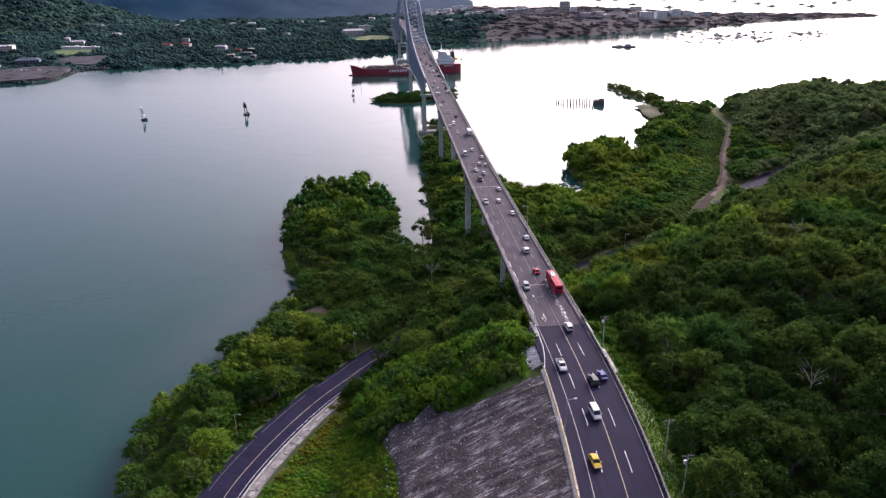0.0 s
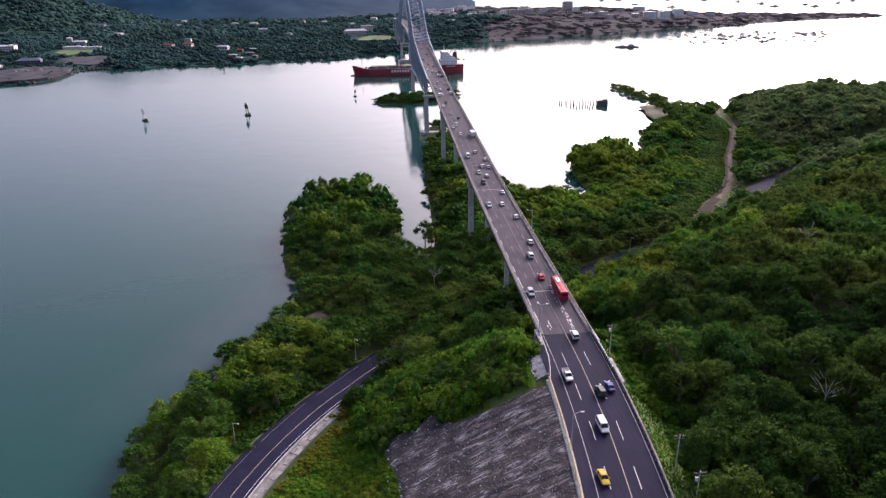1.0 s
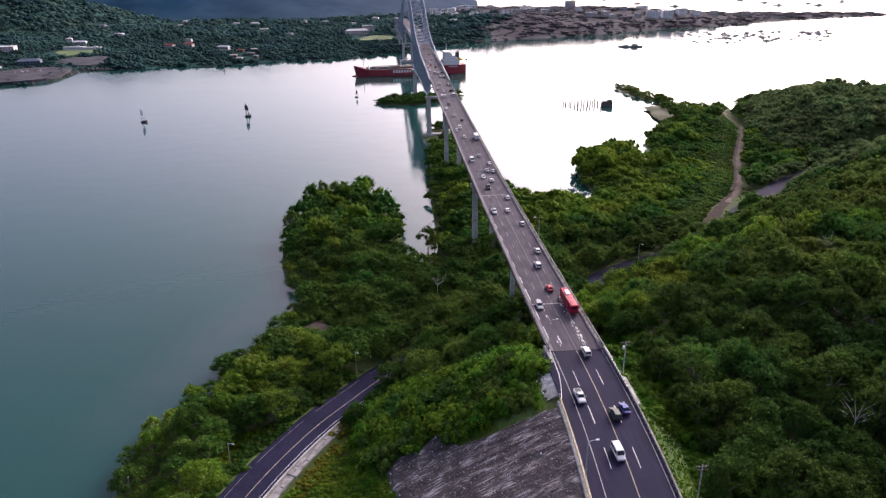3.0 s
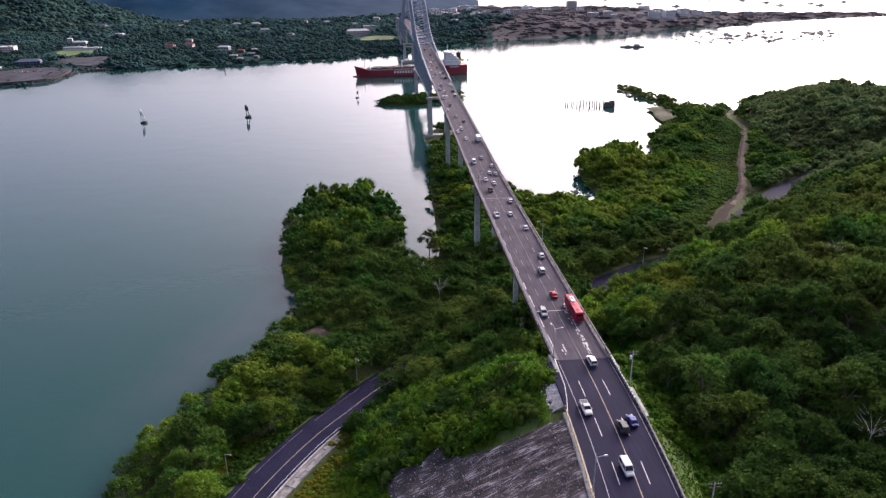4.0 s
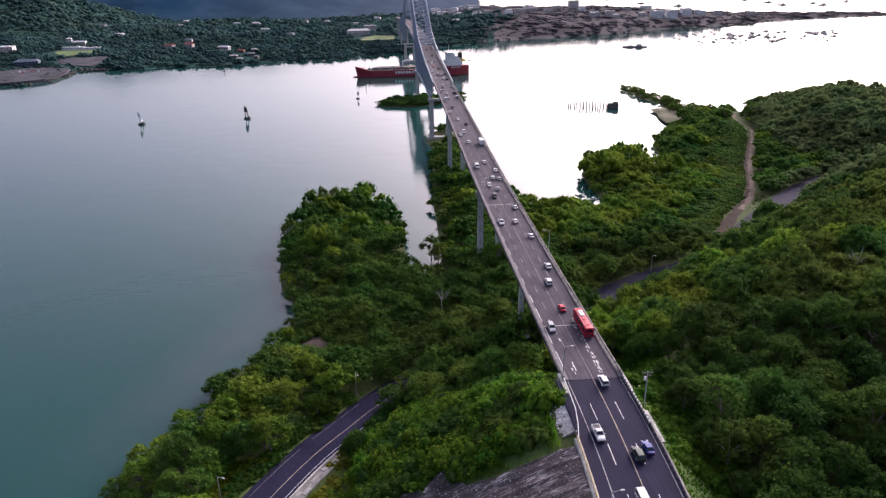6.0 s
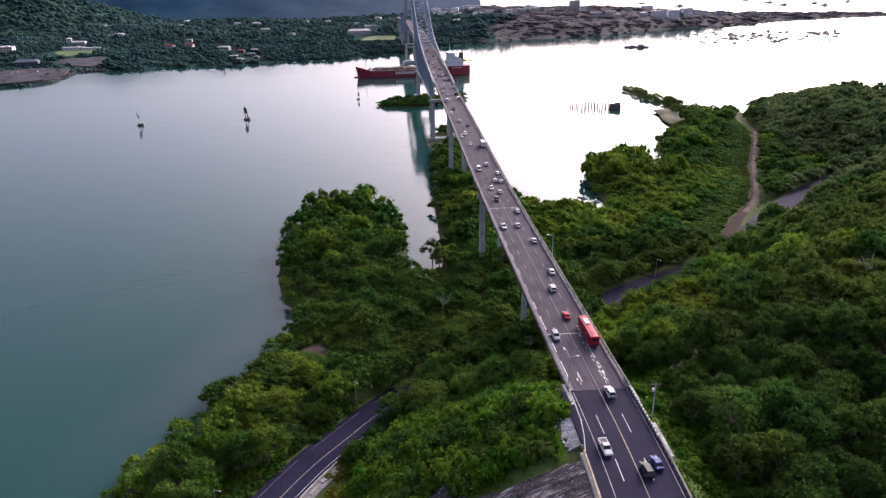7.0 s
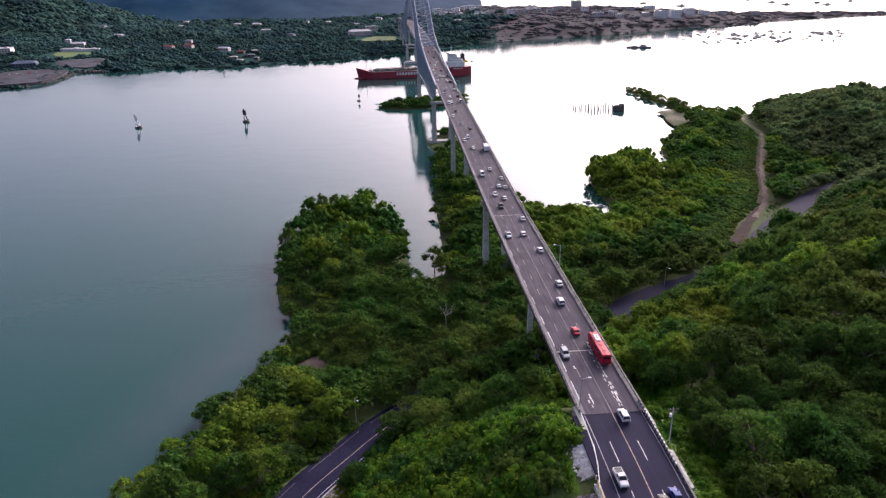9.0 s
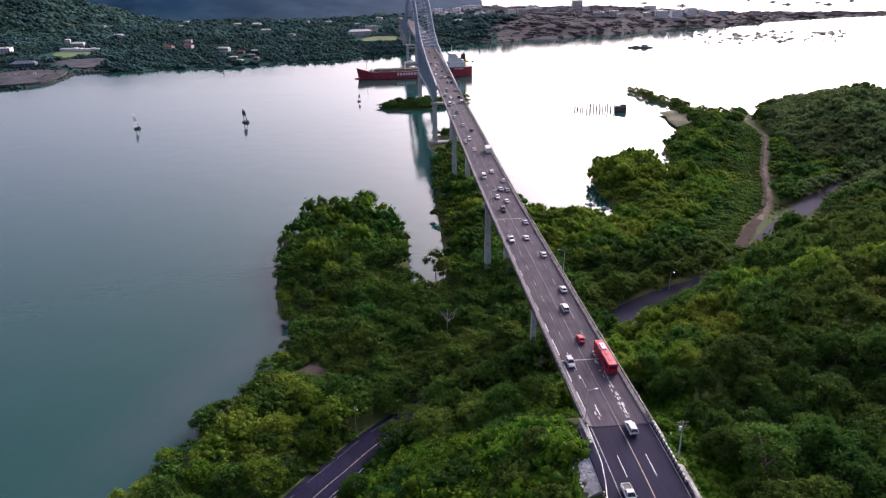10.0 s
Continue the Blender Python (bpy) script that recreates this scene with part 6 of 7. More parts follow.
def trunk_geo(rng, base, fork, R, H, limbs=5):
    """A tapered trunk that forks into limbs reaching into the crown."""
    g = Geo()
    top = Vector((rng.uniform(-0.4, 0.4), rng.uniform(-0.4, 0.4), fork))
    g.tube((0, 0, -1.5), top, base, base * 0.62, 7)
    for k in range(limbs):
        a = 2 * math.pi * k / limbs + rng.uniform(-0.4, 0.4)
        end = Vector((R * 0.62 * math.cos(a), R * 0.62 * math.sin(a), fork + H * rng.uniform(0.25, 0.55)))
        mid = top.lerp(end, 0.5) + Vector((0, 0, 0.5))
        g.tube(top, mid, base * 0.5, base * 0.32, 5, False)
        g.tube(mid, end, base * 0.32, base * 0.1, 5, False)
    return g


def occupied(x, y):
    """Where no tree stands: roads, paths, decks close to the ground, the cut slope, the sand flat."""
    x, y = np.asarray(x), np.asarray(y)
    dx, dy = x - ORIGIN[0], y - ORIGIN[1]
    s, o = dx * ALONG[0] + dy * ALONG[1], dx * ACROSS[0] + dy * ACROSS[1]
    ob = o - swing(s)
    no = (far_from(x, y, LOWER_ROAD) < np.where(y < 225, 10.0, 6.2)) | (far_from(x, y, PATH_LINE) < 6.2)
    no |= (s < 4) & (ob > -14.5) & (ob < 17.0)
    near_road = far_from(x, y, LOWER_ROAD)
    no |= (near_road < 6.8) & (((x > 42) & (x < 100)) | ((x > 164) & (x < 214)))
    no |= (s > -34) & (s < 22) & (o > 0) & (ob < 21)
    no |= np.hypot(x + 36, y - 648) < 27
    no |= (s >= 4) & (s < 45) & (np.abs(o) < 10)
    no |= in_slope(s, ob)
    no |= (s > 0) & (np.abs(o) < 9) & (s < 30)
    no |= inside(x, y, SAND_EDGE) & ((x < 214) & (y < 790) | (x > 266))
    no |= np.hypot(x + 22, y - 219) < 13
    no |= np.hypot(x + 62, y - 279) < 9.0
    no |= (far_from(x, y, PATH_LINE) < 15) & (near_road < 17) & (x > 138) & (y > 398) & (y < 470)
    for cx, cy in ((-39.4, 240.1), (-68.7, 188.3), (84.8, 342.5), (-62, 280)):
        no |= np.hypot(x - cx - 1.0, y - cy + 2.5) < 6.5
    return no


def in_slope(s, o):
    """The bare sprayed-concrete cut below the approach road, and the vine bank beside it."""
    cut = (o < -9.5) & (o > -55) & (s < slope_end(o) + 3.0)
    bank = (o <= cut_left(s) + 1) & (o > -100) & (s < 22)
    verge = (o < -9) & (o > -62) & (s > -26) & (s < 30)
    return cut | bank | verge


rng = np.random.default_rng(11)
LEAF_TONES = (LEAF_DARK, LEAF, LEAF_SUNNY, LEAF_OLIVE)
KINDS = []
for k in range(7):
    R, Hh = (4.4, 4.8, 5.2, 5.6, 6.0, 5.2, 4.2)[k], (5.4, 6.0, 5.8, 6.6, 6.8, 7.0, 6.2)[k]
    fork = (2.2, 2.6, 2.4, 3.0, 3.2, 3.0, 2.4)[k]
    cv, cf, lv = crown(rng, R, Hh, 30, 60, 0.42, core=0.62)
    cv[:, 2] += fork
    lv[:, 2] += fork
    KINDS.append(([mixed_mesh("crown", cv, cf, lv, (leaf, leaf)) for leaf in LEAF_TONES + (LEAF_GREY,)], trunk_geo(rng, 0.28 + 0.03 * k, fork + 0.6, R, Hh).mesh("trunk", BARK), R))


def pool(count, radius, height, base, clumps, leaves, size, core):
    out = []
    for k in range(count):
        cv, cf, lv = crown(rng, rng.uniform(*radius), rng.uniform(*height), clumps, leaves, size, core=core)
        up = rng.uniform(*base)
        out.append((cv + (0, 0, up), cf, lv + (0, 0, up)))
    return out


STUFF = pool(10, (4.3, 6.0), (5.4, 6.8), (1.8, 3.0), 17, 33, 0.62, 0.66)
LIGHT = pool(10, (4.4, 6.0), (5.2, 6.6), (1.8, 3.0), 10, 13, 0.98, 0.78)
FAR = pool(8, (6.0, 8.0), (5.0, 7.0), (-1.0, 0.5), 6, 3, 1.6, 0.95)
FARTHEST = pool(8, (6.5, 9.0), (5.0, 7.5), (-1.0, 0.5), 4, 2, 2.0, 1.05)


# x, y, radius, lean: leaf tones for tree kinds and for the woods' painted light and shade
LIGHT_AREAS = ((66, 256, 26, 1.3), (50, 255, 18, 0.6), (53, 229, 16, 0.8), (92, 246, 20, 0.5), (74, 289, 30, 0.3), (112, 296, 34, 0.5), (47, 413, 40, 0.9), (101, 520, 45, 1), (135, 440, 36, 0.3), (2, 476, 40, 0.2), (-69, 231, 34, 0.5),
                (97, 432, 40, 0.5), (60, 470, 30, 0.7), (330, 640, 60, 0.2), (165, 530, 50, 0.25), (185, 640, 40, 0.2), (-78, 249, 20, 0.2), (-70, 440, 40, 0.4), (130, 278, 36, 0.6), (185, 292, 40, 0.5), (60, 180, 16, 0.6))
DARK_AREAS = ((172, 428, 44, -0.6), (150, 350, 30, -0.5), (122, 372, 36, -0.9), (82, 337, 32, -0.7), (102, 222, 48, -0.45), (150, 210, 60, -0.7), (-27, 288, 30, -0.5), (-47, 306, 34, -0.4), (20, 320, 34, -0.5),
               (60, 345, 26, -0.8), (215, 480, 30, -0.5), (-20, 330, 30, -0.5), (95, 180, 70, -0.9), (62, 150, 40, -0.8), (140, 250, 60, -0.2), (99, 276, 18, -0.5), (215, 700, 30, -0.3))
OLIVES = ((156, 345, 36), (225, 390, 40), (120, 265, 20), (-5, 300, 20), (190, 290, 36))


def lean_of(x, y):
    return sum(w * np.exp(-((x - cx) ** 2 + (y - cy) ** 2) / (2 * (0.75 * r) ** 2)) for cx, cy, r, w in LIGHT_AREAS + DARK_AREAS)


def leaf_tone_of(x, y, rng_):
    """Leaf tone: 0 dark, 1 middling, 2 yellow-green, 3 olive; 0 and 2 also stand for shade and light."""
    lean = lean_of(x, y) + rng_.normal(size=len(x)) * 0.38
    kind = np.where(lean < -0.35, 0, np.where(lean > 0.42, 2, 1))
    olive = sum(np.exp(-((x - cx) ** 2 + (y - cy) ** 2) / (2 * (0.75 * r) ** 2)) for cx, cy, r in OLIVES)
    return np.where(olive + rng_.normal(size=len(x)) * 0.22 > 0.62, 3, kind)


def scatter(x0, x1, y0, y1, gap, seed):
    r = np.random.default_rng(seed)
    X, Y = np.meshgrid(np.arange(x0, x1, gap), np.arange(y0, y1, gap))
    X = X + (np.arange(X.shape[0])[:, None] % 2) * gap / 2
    x, y = X.ravel() + r.uniform(-0.42, 0.42, X.size) * gap, Y.ravel() + r.uniform(-0.42, 0.42, X.size) * gap
    return x, y


def joined(name, places, models, mats, label, category, seed):
    """Many trees as one mesh: places are rows of x, y, z, size, height factor."""
    r = np.random.default_rng(seed)
    cvs, cfs, lvs, at_ = [], [], [], 0
    for x, y, z, sc, hf in places:
        cv, cf, lv = models[r.integers(len(models))]
        a = r.uniform(0, 6.283)
        m = np.array([[math.cos(a), -math.sin(a), 0], [math.sin(a), math.cos(a), 0], [0, 0, hf]]) * sc
        cvs.append(cv @ m.T + (x, y, z))
        lvs.append(lv @ m.T + (x, y, z))
        cfs.append(cf + at_)
        at_ += len(cv)
    ob = new(name, mixed_mesh(name, np.concatenate(cvs), np.concatenate(cfs), np.concatenate(lvs), mats))
    return tagged(ob, label, category, kind="stuff")


# woods on the near banks
x, y = scatter(-112, 520, 95, 790, 6.7, 3)
dn = signed(x, y, NEAR_COAST)
gz = ground_z(x, y)
s_, o_ = (x - ORIGIN[0]) * ALONG[0] + (y - ORIGIN[1]) * ALONG[1], (x - ORIGIN[0]) * ACROSS[0] + (y - ORIGIN[1]) * ACROSS[1]
ok = (dn > 0.2) & ~occupied(x, y)
ok &= (x < 32 + 0.70 * (y - 12)) & (o_ < 470)
x, y, gz, dn, s_, o_ = (v[ok] for v in (x, y, gz, dn, s_, o_))
rt = np.random.default_rng(7)
size = (0.80 + 0.66 * rt.random(len(x)) ** 2.0) * np.where((dn < 12) & ~((x < -35) & (y > 370)), 0.78, 1.0)
high = np.where(gz > 14, rt.uniform(0.84, 1.22, len(x)), rt.uniform(0.76, 1.14, len(x)))
high = np.where((o_ > 0) & (s_ < 120), high * 1.08, high)
high = np.where((x < -35) & (y > 370), high * rt.uniform(0.8, 1.6, len(x)), high)
high = np.where((x > 80) & (x < 146) & (y > 515), high * 1.45, high)
# lower scrub beside the track, the sand flat, the clearing and the open stretches of the lower road
dp_, dl_ = far_from(x, y, PATH_LINE), far_from(x, y, LOWER_ROAD)
west = x < np.interp(y, PATH_LINE[:, 1], PATH_LINE[:, 0]) + 4
low = np.where(west & (y > 385) & (y < 712), 0.8 + 0.22 * np.maximum(dp_ - 4, 0) + 0.4 * np.maximum(dp_ - 22, 0), 99)
open_road = ((x > 42) & (x < 112) | (x > 160) & (x < 216)) & (y < np.interp(x, LOWER_ROAD[:, 0], LOWER_ROAD[:, 1]))
low = np.minimum(low, np.where(open_road, 1.6 + np.where(x < 80, 0.95, 0.60) * np.maximum(dl_ - 6, 0), 99))
low = np.minimum(low, np.where((y < 760) & ((x < 206) | (x > 264)), 0.8 + 0.16 * np.maximum(far_from(x, y, SAND_EDGE, True) - 2, 0), 99))
low = np.minimum(low, np.where(y < 282, 1.5 + 0.42 * np.maximum(np.hypot(x + 62, y - 280) - 6, 0), 99))
low = np.minimum(low, np.where((y <= 408) & (x > 105), 1.5 + 0.34 * np.maximum(np.hypot(x - 143, y - 407) - 5, 0), 99))
low = np.minimum(low, np.where((x > 160) & (x < 200) & (y < np.interp(x, LOWER_ROAD[:, 0], LOWER_ROAD[:, 1])), 0.5 + 0.34 * np.maximum(dl_ - 7, 0), 99))
low = np.minimum(low, np.where((x > 44) & (x < 112) & (y < np.interp(x, LOWER_ROAD[:, 0], LOWER_ROAD[:, 1])), 1.2 + 0.52 * np.maximum(dl_ - 7, 0), 99))
tall = low > 3.0
x, y, gz, dn, s_, o_, size, high, low = (v[tall] for v in (x, y, gz, dn, s_, o_, size, high, low))
size = np.minimum(size, np.maximum(low / 3.6, 0.62))
high = np.minimum(high, np.maximum(low / (9.0 * size), 0.20))
row = [(LOWER_ROAD[i], LOWER_ROAD[i + 1] - LOWER_ROAD[i]) for i in range(0, len(LOWER_ROAD) - 1) if 244 < LOWER_ROAD[i][1] < 304 or 100 < LOWER_ROAD[i][0] < 164]
for p, e in row:
    e = e / np.linalg.norm(e)
    q = p + np.array([e[1], -e[0]]) * rt.uniform(7.5, 9.5)
    if not (-8 < (q - ORIGIN) @ ACROSS < 8 and (q - ORIGIN) @ ALONG < 40):
        x, y, gz, dn = np.append(x, q[0]), np.append(y, q[1]), np.append(gz, float(ground_z(*q))), np.append(dn, 50.0)
        size, high = np.append(size, rt.uniform(1.0, 1.35)), np.append(high, rt.uniform(1.15, 1.5))
near_cam = (y < 262) & (np.hypot(x, y - 30) < 262)
order = np.argsort(np.hypot(x - 20, y - 60) + np.where(near_cam, 0, 1e4))
single = order[:300]
rest = order[300:]
kinds = leaf_tone_of(x, y, rt)
# trees on the east hill get the haze-greyed leaf colour
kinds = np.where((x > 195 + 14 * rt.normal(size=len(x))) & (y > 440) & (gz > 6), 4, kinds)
RAGGED = ((-97, 383), (-100, 393), (-95, 458), (-88, 462), (-66, 463), (-17, 361), (-21, 372))
for i in single:
    cms, tm, R = KINDS[int(rt.integers(len(KINDS)))]
    bare_one = np.hypot(x[i] + 66, y[i] - 196) < 4.5
    tree = thing("tree", "grey twiggy half-bare tree among green ones" if bare_one else "broad-crowned green tropical tree in dense hillside forest" if gz[i] > 14 else "leafy green mangrove-side tree near the water", "tree", "trees of the near woods",
                 m=pose(x[i], y[i], gz[i] - 0.2, 0, 0, rt.uniform(0, 360)) @ Matrix.Diagonal((size[i], size[i], size[i] * high[i], 1)))
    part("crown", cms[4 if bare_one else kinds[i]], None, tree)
    part("trunk", tm, None, tree)
for k, (tx, ty) in enumerate(RAGGED):
    cms, tm, R = KINDS[(k * 3) % 7]
    tree = thing("tree", "tall ragged dark green tree at the water's edge", "tree", "trees of the near woods", m=pose(tx, ty, float(ground_z(tx, ty)) - 0.2, 0, 0, 50 * k) @ Matrix.Diagonal((0.95, 0.95, 1.5 + 0.1 * (k % 3), 1)))
    part("crown", cms[3 if k % 2 else 0], None, tree)
    part("trunk", tm, None, tree)
for k, (tx, ty, big) in enumerate(((-26.0, 231.5, 1.12), (-19.5, 238.0, 1.15), (-13.0, 243.5, 1.05))):
    cms, tm, R = KINDS[k + 2]
    tree = thing("tree", "olive green tree leaning over the lower road", "tree", "trees of the near woods", m=pose(tx, ty, float(ground_z(tx, ty)) - 0.2, 0, 0, 80 * k) @ Matrix.Diagonal((big, big, big, 1)))
    part("crown", cms[3 if k < 2 else 1], None, tree)
    part("trunk", tm, None, tree)
away = np.hypot(x[rest], y[rest] - 40) > 350
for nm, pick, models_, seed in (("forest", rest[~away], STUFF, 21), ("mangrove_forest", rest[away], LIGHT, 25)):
    for kind, tone, leaf in ((0, "dark green", LEAF_DARK), (1, "green", LEAF), (2, "yellow-green", LEAF_SUNNY), (3, "olive green", LEAF_OLIVE), (4, "haze-greyed green", LEAF_HILL_HAZED)):
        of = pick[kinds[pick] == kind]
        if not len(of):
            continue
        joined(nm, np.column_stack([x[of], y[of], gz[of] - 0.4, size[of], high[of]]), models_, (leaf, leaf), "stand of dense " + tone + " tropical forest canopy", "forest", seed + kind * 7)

# far woods, with the haze painted into their leaf colours
x, y = scatter(-1500, 1500, 1000, 3100, 12.6, 5)
df = signed(x, y, FAR_COAST)
ok = (df > 0.5) & (x > -0.62 * y - 60) & (x < 0.62 * y + 150)
ok &= rt.random(len(x)) < np.where((y < 1750) | (x > -30), 1.0, np.where(y < 2300, 0.80, 0.42))
for cx, cy, r in ((-765, 1370, 50), (-790, 1420, 40), (-690, 1255, 50), (-690, 1290, 34), (-650, 1210, 26), (-745, 1185, 24), (-408, 1290, 26), (-425, 1370, 24), (-207, 1650, 66), (-268, 1728, 26), (-700, 1060, 66), (-640, 1060, 44), (-690, 1130, 45), (-665, 1250, 40)):
    ok &= np.hypot(x - cx, y - cy) > r
for cx, cy in HOUSES + BLOCKS:
    ok &= ~((np.abs(x - cx) < 19) & (y < cy + 8) & (y > cy - 34))
ok &= (x < 50) | (y < 1500) | (rt.random(len(x)) < 0.45)
x, y = x[ok], y[ok]
deep = waves(x, y, 46, 8.0) + 0.7 * waves(x, y, 17, 9.0) + rt.normal(size=len(x)) * 0.35 > np.where(signed(x, y, FAR_COAST) < 40, -0.5, 0.1)
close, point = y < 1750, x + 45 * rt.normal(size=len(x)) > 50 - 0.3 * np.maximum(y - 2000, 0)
for nm, pick, models_, leaf, label, seed in (("far_woods", close & ~point & ~deep, FAR, LEAF_FAR_HAZED, "haze-tinted blue-green woods along the far shore", 22), ("far_woods", close & ~point & deep, FAR, LEAF_DEEP_HAZED, "darker haze-tinted green woods along the far shore", 23),
                                            ("far_woods", ~close & ~point & ~deep, FARTHEST, LEAF_FAR_HAZED, "haze-tinted blue-green woods on the far hills", 26), ("far_woods", ~close & ~point & deep, FARTHEST, LEAF_DEEP_HAZED, "darker haze-tinted green woods on the far hills", 28), ("promontory_woods", point, FARTHEST, LEAF_SHORE_HAZED, "woods on a low promontory, paled to grey-mauve by painted haze", 27)):
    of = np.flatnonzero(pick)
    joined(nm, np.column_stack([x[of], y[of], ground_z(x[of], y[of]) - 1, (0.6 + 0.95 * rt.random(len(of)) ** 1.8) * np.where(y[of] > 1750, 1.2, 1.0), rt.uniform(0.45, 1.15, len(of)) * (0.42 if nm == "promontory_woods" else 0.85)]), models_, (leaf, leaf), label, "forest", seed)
# trees round the shed and bushes along the quay's edge
at_quay = [(-770, 1172), (-762, 1180), (-781, 1166), (-712, 1184), (-704, 1192), (-700, 1180), (-778, 1150), (-790, 1158), (-716, 1196), (-640, 1060), (-644, 1076), (-648, 1088), (-652, 1100), (-664, 1148), (-657, 1132), (-646, 1120), (-632, 1186), (-624, 1190), (-690, 1010), (-716, 1008), (-668, 1018)]
joined("quay_trees", np.array([(qx, qy, 4.2, 0.95 if qy > 1145 and qx < -690 else 0.42, 1.1 if qy > 1145 and qx < -690 else 0.7) for qx, qy in at_quay]), LIGHT, (LEAF_DEEP_HAZED, LEAF_DEEP_HAZED), "dark haze-tinted green trees and bushes on the quay", "trees", 29)
# a round dark tree where the track meets the sand
bush = thing("tree", "round dark dense tree beside the sandy end of a track", "tree", m=pose(270, 715, 3.2) @ Matrix.Diagonal((0.9, 0.9, 1.35, 1)))
part("crown", KINDS[1][0][0], None, bush)
part("trunk", KINDS[1][1], None, bush)
street_lamp(pose(272, 722, 3.4, 0, 0, 200), tall=13.0, arm=2.6)
# the islet by the main pier and the spit
x, y = scatter(-115, 0, 815, 905, 5.5, 6)
ok = signed(x, y, ISLE) > 1.5
x, y = x[ok], y[ok]
joined("islet_bushes", np.column_stack([x, y, ground_z(x, y) - 1.5, rt.uniform(0.6, 1.05, len(x)), rt.uniform(0.5, 0.95, len(x))]), LIGHT, (LEAF_CORE, LEAF), "low dark green bushes on a rocky islet", "bushes", 23)
x, y = scatter(178, 290, 765, 960, 6.2, 8)
ok = signed(x, y, SPIT) > 0.5
x, y = x[ok], y[ok]
joined("spit_bushes", np.column_stack([x, y, ground_z(x, y) - 1.2, rt.uniform(0.4, 0.85, len(x)), rt.uniform(0.6, 1.3, len(x))]), LIGHT, (LEAF_OLIVE, LEAF_OLIVE), "low dull olive mangrove bushes along a thin spit", "bushes", 24)

# bushes: the bright bank of vines beside the cut, the shrubs over it and by the bridge's end
BUSH = []
for k in range(8):
    cv, cf, lv = crown(rng, rng.uniform(1.5, 2.3), rng.uniform(1.3, 2.0), 5, 32, 0.40, core=0.92)
    BUSH.append((cv, cf, lv))


def bank_places(x0, x1, y0, y1, gap, seed, test, sizes, tall):
    x, y = scatter(x0, x1, y0, y1, gap, seed)
    dx, dy = x - ORIGIN[0], y - ORIGIN[1]
    s, o = dx * ALONG[0] + dy * ALONG[1], dx * ACROSS[0] + dy * ACROSS[1]
    o = o - swing(s)
    ok = test(s, o, x, y)
    x, y = x[ok], y[ok]
    return np.column_stack([x, y, ground_z(x, y) - 0.3, rt.uniform(*sizes, len(x)), rt.uniform(*tall, len(x))])


vines = bank_places(-75, 10, 110, 245, 1.95, 31, lambda s, o, x, y: (o < cut_left(s) - 0.3) & (s < 24) & (far_from(x, y, LOWER_ROAD) > np.where(y > 203, 7.2, 10.6)) & (far_from(x, y, LOWER_ROAD) < 60), (0.6, 1.1), (0.3, 0.62))
near_edge = far_from(vines[:, 0], vines[:, 1], LOWER_ROAD)
turning = (near_edge < 10.5 + 7 * rt.random(len(vines)) ** 2) & (vines[:, 1] > 168) & (vines[:, 1] < 214)
joined("vine_bank", vines[~turning], BUSH, (LEAF_BRIGHT, LEAF_BRIGHT), "bright green broad-leaved vines covering a bank", "vines", 33)
joined("vine_bank", vines[turning], BUSH, (LEAF_YELLOW, LEAF_YELLOW), "yellowing broad-leaved vines beside the concrete apron", "vines", 30)


def shade_of(x, y):
    """Patches of darker shrubs among the bright ones."""
    return np.sin(x * 0.23 + 0.6 * np.sin(y * 0.19)) * np.sin(y * 0.27 - x * 0.08 + 1.2)


joined("shrubs", bank_places(-35, 35, 150, 250, 2.0, 32, lambda s, o, x, y: (o < -12.6) & (o > -62) & (s > slope_end(o) + np.where((o > -36) & (o < -14), 5.5, 1.0)) & (s < 33) & ~((o > -14) & (s < -8)) & (far_from(x, y, LOWER_ROAD) > 7.4) & (shade_of(x, y) <= 0.15), (0.6, 1.9), (0.5, 1.5)), BUSH, (LEAF_MID, LEAF_BRIGHT), "bright green shrubs and tall grass above the cut", "shrubs", 34)
joined("dark_shrubs", bank_places(-35, 35, 150, 250, 2.0, 32, lambda s, o, x, y: (o < -12.6) & (o > -62) & (s > slope_end(o) + np.where((o > -36) & (o < -14), 5.5, 1.0)) & (s < 33) & ~((o > -14) & (s < -8)) & (far_from(x, y, LOWER_ROAD) > 7.4) & (shade_of(x, y) > 0.15), (0.6, 1.9), (0.5, 1.5)), BUSH, (LEAF_CORE, LEAF), "dark green shrubs above the cut", "shrubs", 37)
joined("abutment_shrubs", bank_places(5, 50, 165, 262, 1.9, 38, lambda s, o, x, y: (o < -9.9) & (o > -13.5) & (s > -4) & (s <= 26) | (o > -24) & (o < 12) & (s > 26) & (s < 52) & (far_from(x, y, LOWER_ROAD) > 8), (0.5, 1.0), (0.5, 1.2)), BUSH, (LEAF_CORE, LEAF_MID), "low green shrubs beside the abutment", "shrubs", 39)
joined("verge_shrubs", bank_places(25, 75, 110, 260, 2.3, 36, lambda s, o, x, y: (o > np.where(s < -30, 15.5, np.where(s < 0, 11.5, 10))) & (o < 28) & (s < 50), (0.7, 1.5), (0.5, 1.3)), BUSH, (LEAF_MID, LEAF_MID), "green shrubs along the grass verge", "shrubs", 35)

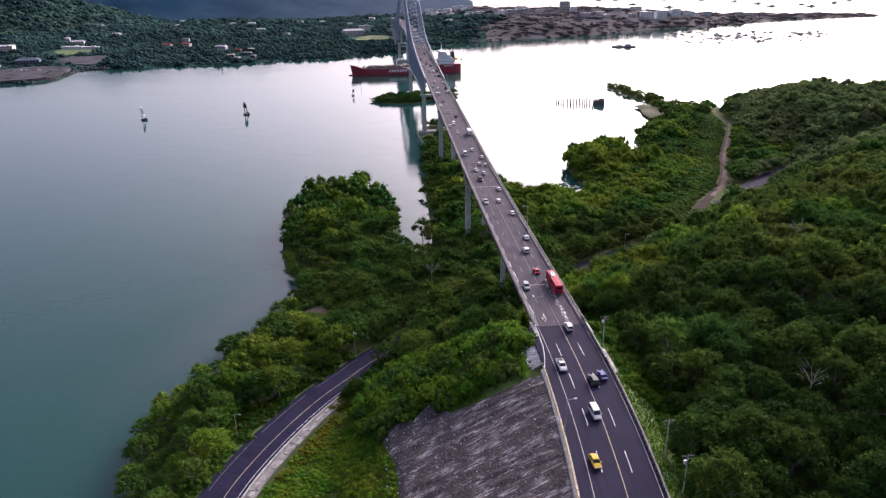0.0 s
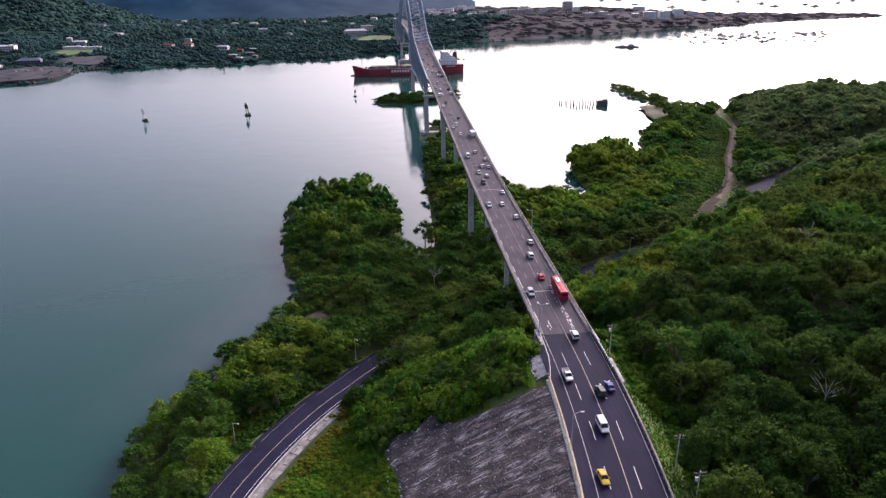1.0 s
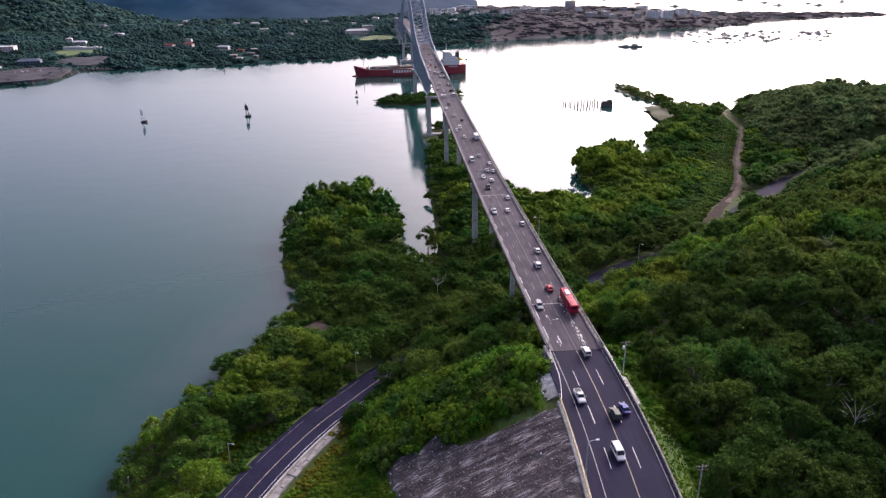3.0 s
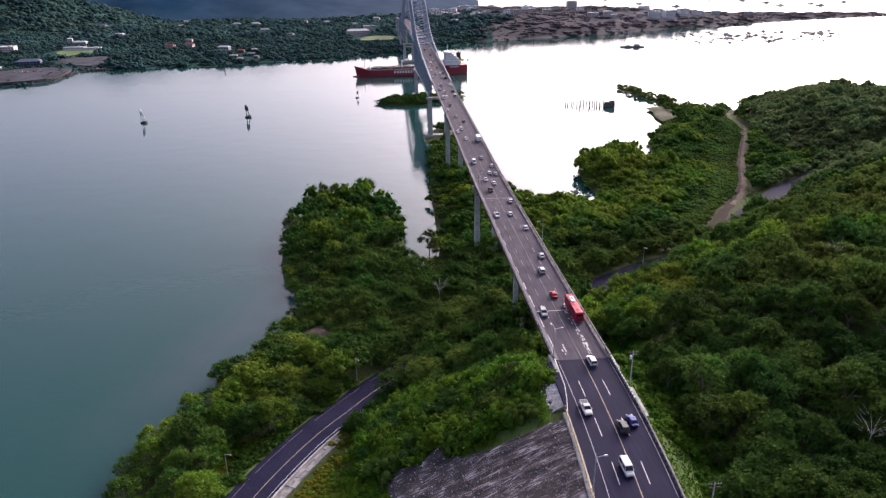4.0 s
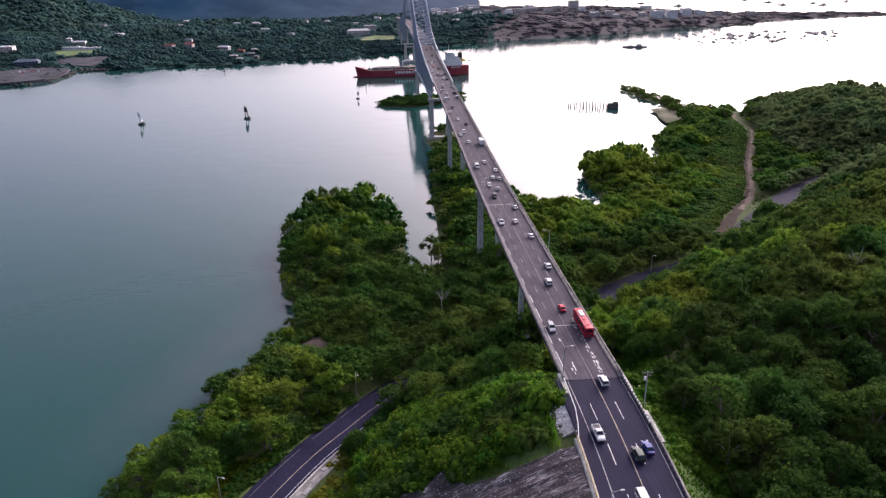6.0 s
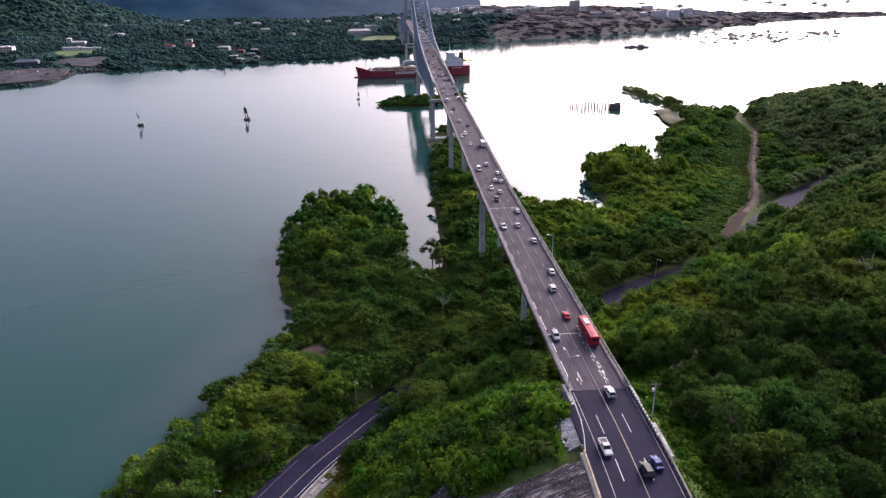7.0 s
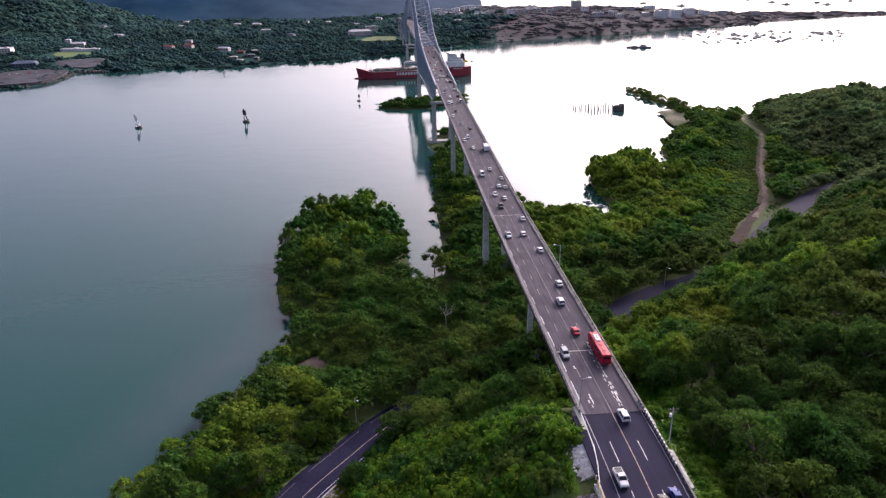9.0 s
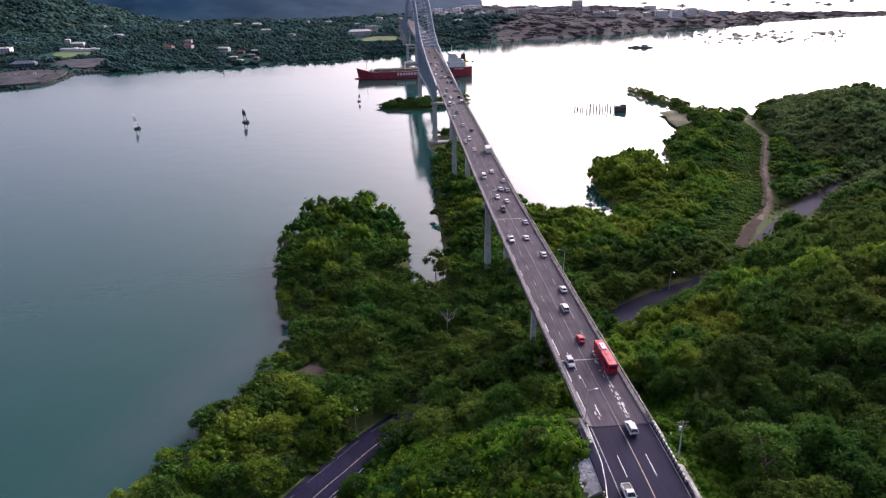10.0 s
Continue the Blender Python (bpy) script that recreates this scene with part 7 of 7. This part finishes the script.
joined("roadside_bushes", bank_places(-85, -25, 100, 242, 2.2, 41, lambda s, o, x, y: (o < -60) & inside(x, y, NEAR_COAST) & (far_from(x, y, LOWER_ROAD) > 7.7) & (far_from(x, y, LOWER_ROAD) < 13.5) & (x < np.interp(y, LOWER_ROAD[:, 1], LOWER_ROAD[:, 0])), (0.5, 1.2), (0.5, 1.2)), BUSH, (LEAF_CORE, LEAF_MID), "green bushes and tall grass beside the lower road", "bushes", 42)

right_of = lambda x, y: x > np.interp(y, LOWER_ROAD[:, 1], LOWER_ROAD[:, 0])
joined("roadside_bushes", bank_places(-60, 5, 212, 268, 2.0, 43, lambda s, o, x, y: right_of(x, y) & (far_from(x, y, LOWER_ROAD) > 6.3) & (far_from(x, y, LOWER_ROAD) < 12), (0.8, 1.6), (0.6, 1.4)), BUSH, (LEAF_CORE, LEAF), "dark green bushes hanging over the lower road's edge", "bushes", 44)

# woods beyond the view, to close the hill and the banks around
x, y = scatter(-112, 560, -120, 800, 13, 51)
gz2, dn2 = ground_z(x, y), signed(x, y, NEAR_COAST)
ok = (dn2 > 3) & ~occupied(x, y) & ((x >= 32 + 0.70 * (y - 12)) | (y < 95)) & ~((np.abs(x) < 30) & (y < 90))
ok &= ~((x > -60) & (x < 40) & (y < 95))
joined("outer_woods", np.column_stack([x[ok], y[ok], gz2[ok] - 1, rt.uniform(0.8, 1.1, int(ok.sum())), rt.uniform(0.9, 1.3, int(ok.sum()))]), FARTHEST, (LEAF_CORE, LEAF), "dense green hillside woods", "forest", 52)
SNAGS = ((87, 158), (-12.4, 303), (-100, 388), (124, 251))
# pale dead trees standing out of the canopy
SNAG = material("pale_dead_wood", (0.42, 0.40, 0.37), (0.30, 0.28, 0.25), 0.8, 0.9)
rsn = np.random.default_rng(60)
for x, y in SNAGS:
    z = float(ground_z(x, y))
    v = thing("dead_tree", "pale leafless dead tree standing among green crowns", "tree", "dead trees", m=pose(x, y, z, 0, 0, rsn.uniform(0, 360)))
    part("trunk", trunk_geo(rsn, 0.17, 8.0, 4.5, 9.0, 7), SNAG, v)
    for k in range(16):
        a, h = rsn.uniform(0, 6.28), rsn.uniform(8.5, 12)
        p = Vector((1.8 * math.cos(a), 1.8 * math.sin(a), h))
        part("branch", Geo().tube(p, p + Vector((1.8 * math.cos(a + 0.5), 1.8 * math.sin(a + 0.5), rsn.uniform(0.8, 2.2))), 0.05, 0.02, 5), SNAG, v)

# scrub beside the track, the sand flat and the open stretches of the lower road
x, y = scatter(-80, 290, 255, 770, 3.0, 81)
dp_, dl_ = far_from(x, y, PATH_LINE), far_from(x, y, LOWER_ROAD)
west = x < np.interp(y, PATH_LINE[:, 1], PATH_LINE[:, 0]) + 4
open_road = ((x > 42) & (x < 112) | (x > 160) & (x < 216)) & (y < np.interp(x, LOWER_ROAD[:, 0], LOWER_ROAD[:, 1]))
ok = west & (y > 385) & (y < 735) & (dp_ > 3.6) & (dp_ < 16) | open_road & (dl_ > 7.2) & (dl_ < 12) | (y > 282) & (np.hypot(x + 62, y - 280) > 6.5) & (np.hypot(x + 62, y - 280) < 13)
ok |= (y < 760) & ((x < 206) | (x > 264)) & (far_from(x, y, SAND_EDGE, True) < 17) & ~inside(x, y, SAND_EDGE) & (dp_ > 4)
ok |= (dp_ < 15) & (dl_ < 17) & (x > 136) & (y > 392) & (y < 474)
ok &= (signed(x, y, NEAR_COAST) > 1.5) & (dl_ > 6.9) & (dp_ > np.where((y < 450) & (y > 380), 5.5, 3.4))
x, y, dp_, dl_ = x[ok], y[ok], dp_[ok], dl_[ok]
grow = np.clip(0.5 + 0.07 * (np.minimum(dp_, dl_) - 4), 0.5, 1.4) * rt.uniform(0.75, 1.3, len(x))
grow = np.where((x > 160) & (x < 200) & (dl_ < 24), np.minimum(grow, 0.12 + 0.03 * (dl_ - 6)), grow)
grow = np.where((x > 44) & (x < 112) & (y < 352) & (dl_ < 14), np.minimum(grow, 0.2 + 0.07 * (dl_ - 7)), grow)
joined("scrub", np.column_stack([x, y, ground_z(x, y) - 0.3, grow * 1.2, rt.uniform(0.6, 1.1, len(x))]), BUSH, (LEAF_CORE, LEAF), "low green scrub beside an earth track", "bushes", 82)

# tall grass over the shrubs between the cut and the lower road
rb = np.random.default_rng(71)
x, y = scatter(-45, 30, 160, 232, 0.52, 72)
dx, dy = x - ORIGIN[0], y - ORIGIN[1]
s_, o_ = dx * ALONG[0] + dy * ALONG[1], dx * ACROSS[0] + dy * ACROSS[1]
o_ = o_ - swing(s_)
ok = (o_ < -13.8) & (o_ > -66) & (s_ > slope_end(o_) + 1.0) & (s_ < 24) & (far_from(x, y, LOWER_ROAD) > 10)
ok &= np.sin(x * 0.31 + 1.0) + np.sin(y * 0.27 + x * 0.11) > -0.7
x, y = x[ok], y[ok]
base = np.column_stack([x, y, ground_z(x, y) + rb.uniform(0.2, 1.0, len(x))])
a = rb.uniform(0, 6.283, len(x))
side = np.column_stack([np.cos(a), np.sin(a), 0 * a]) * rb.uniform(0.10, 0.22, (len(x), 1))
tip = base + np.column_stack([rb.normal(size=len(x)) * 0.45, rb.normal(size=len(x)) * 0.45, rb.uniform(1.1, 2.3, len(x))])
tri = np.stack([base - side, base + side, tip], 1).reshape(-1, 3)
tagged(new("tall_grass", numpy_mesh("tall_grass", tri, np.arange(len(tri)).reshape(-1, 3), LEAF_BRIGHT)), "tall bright green grass on the bank above the cut", "grass", kind="stuff")
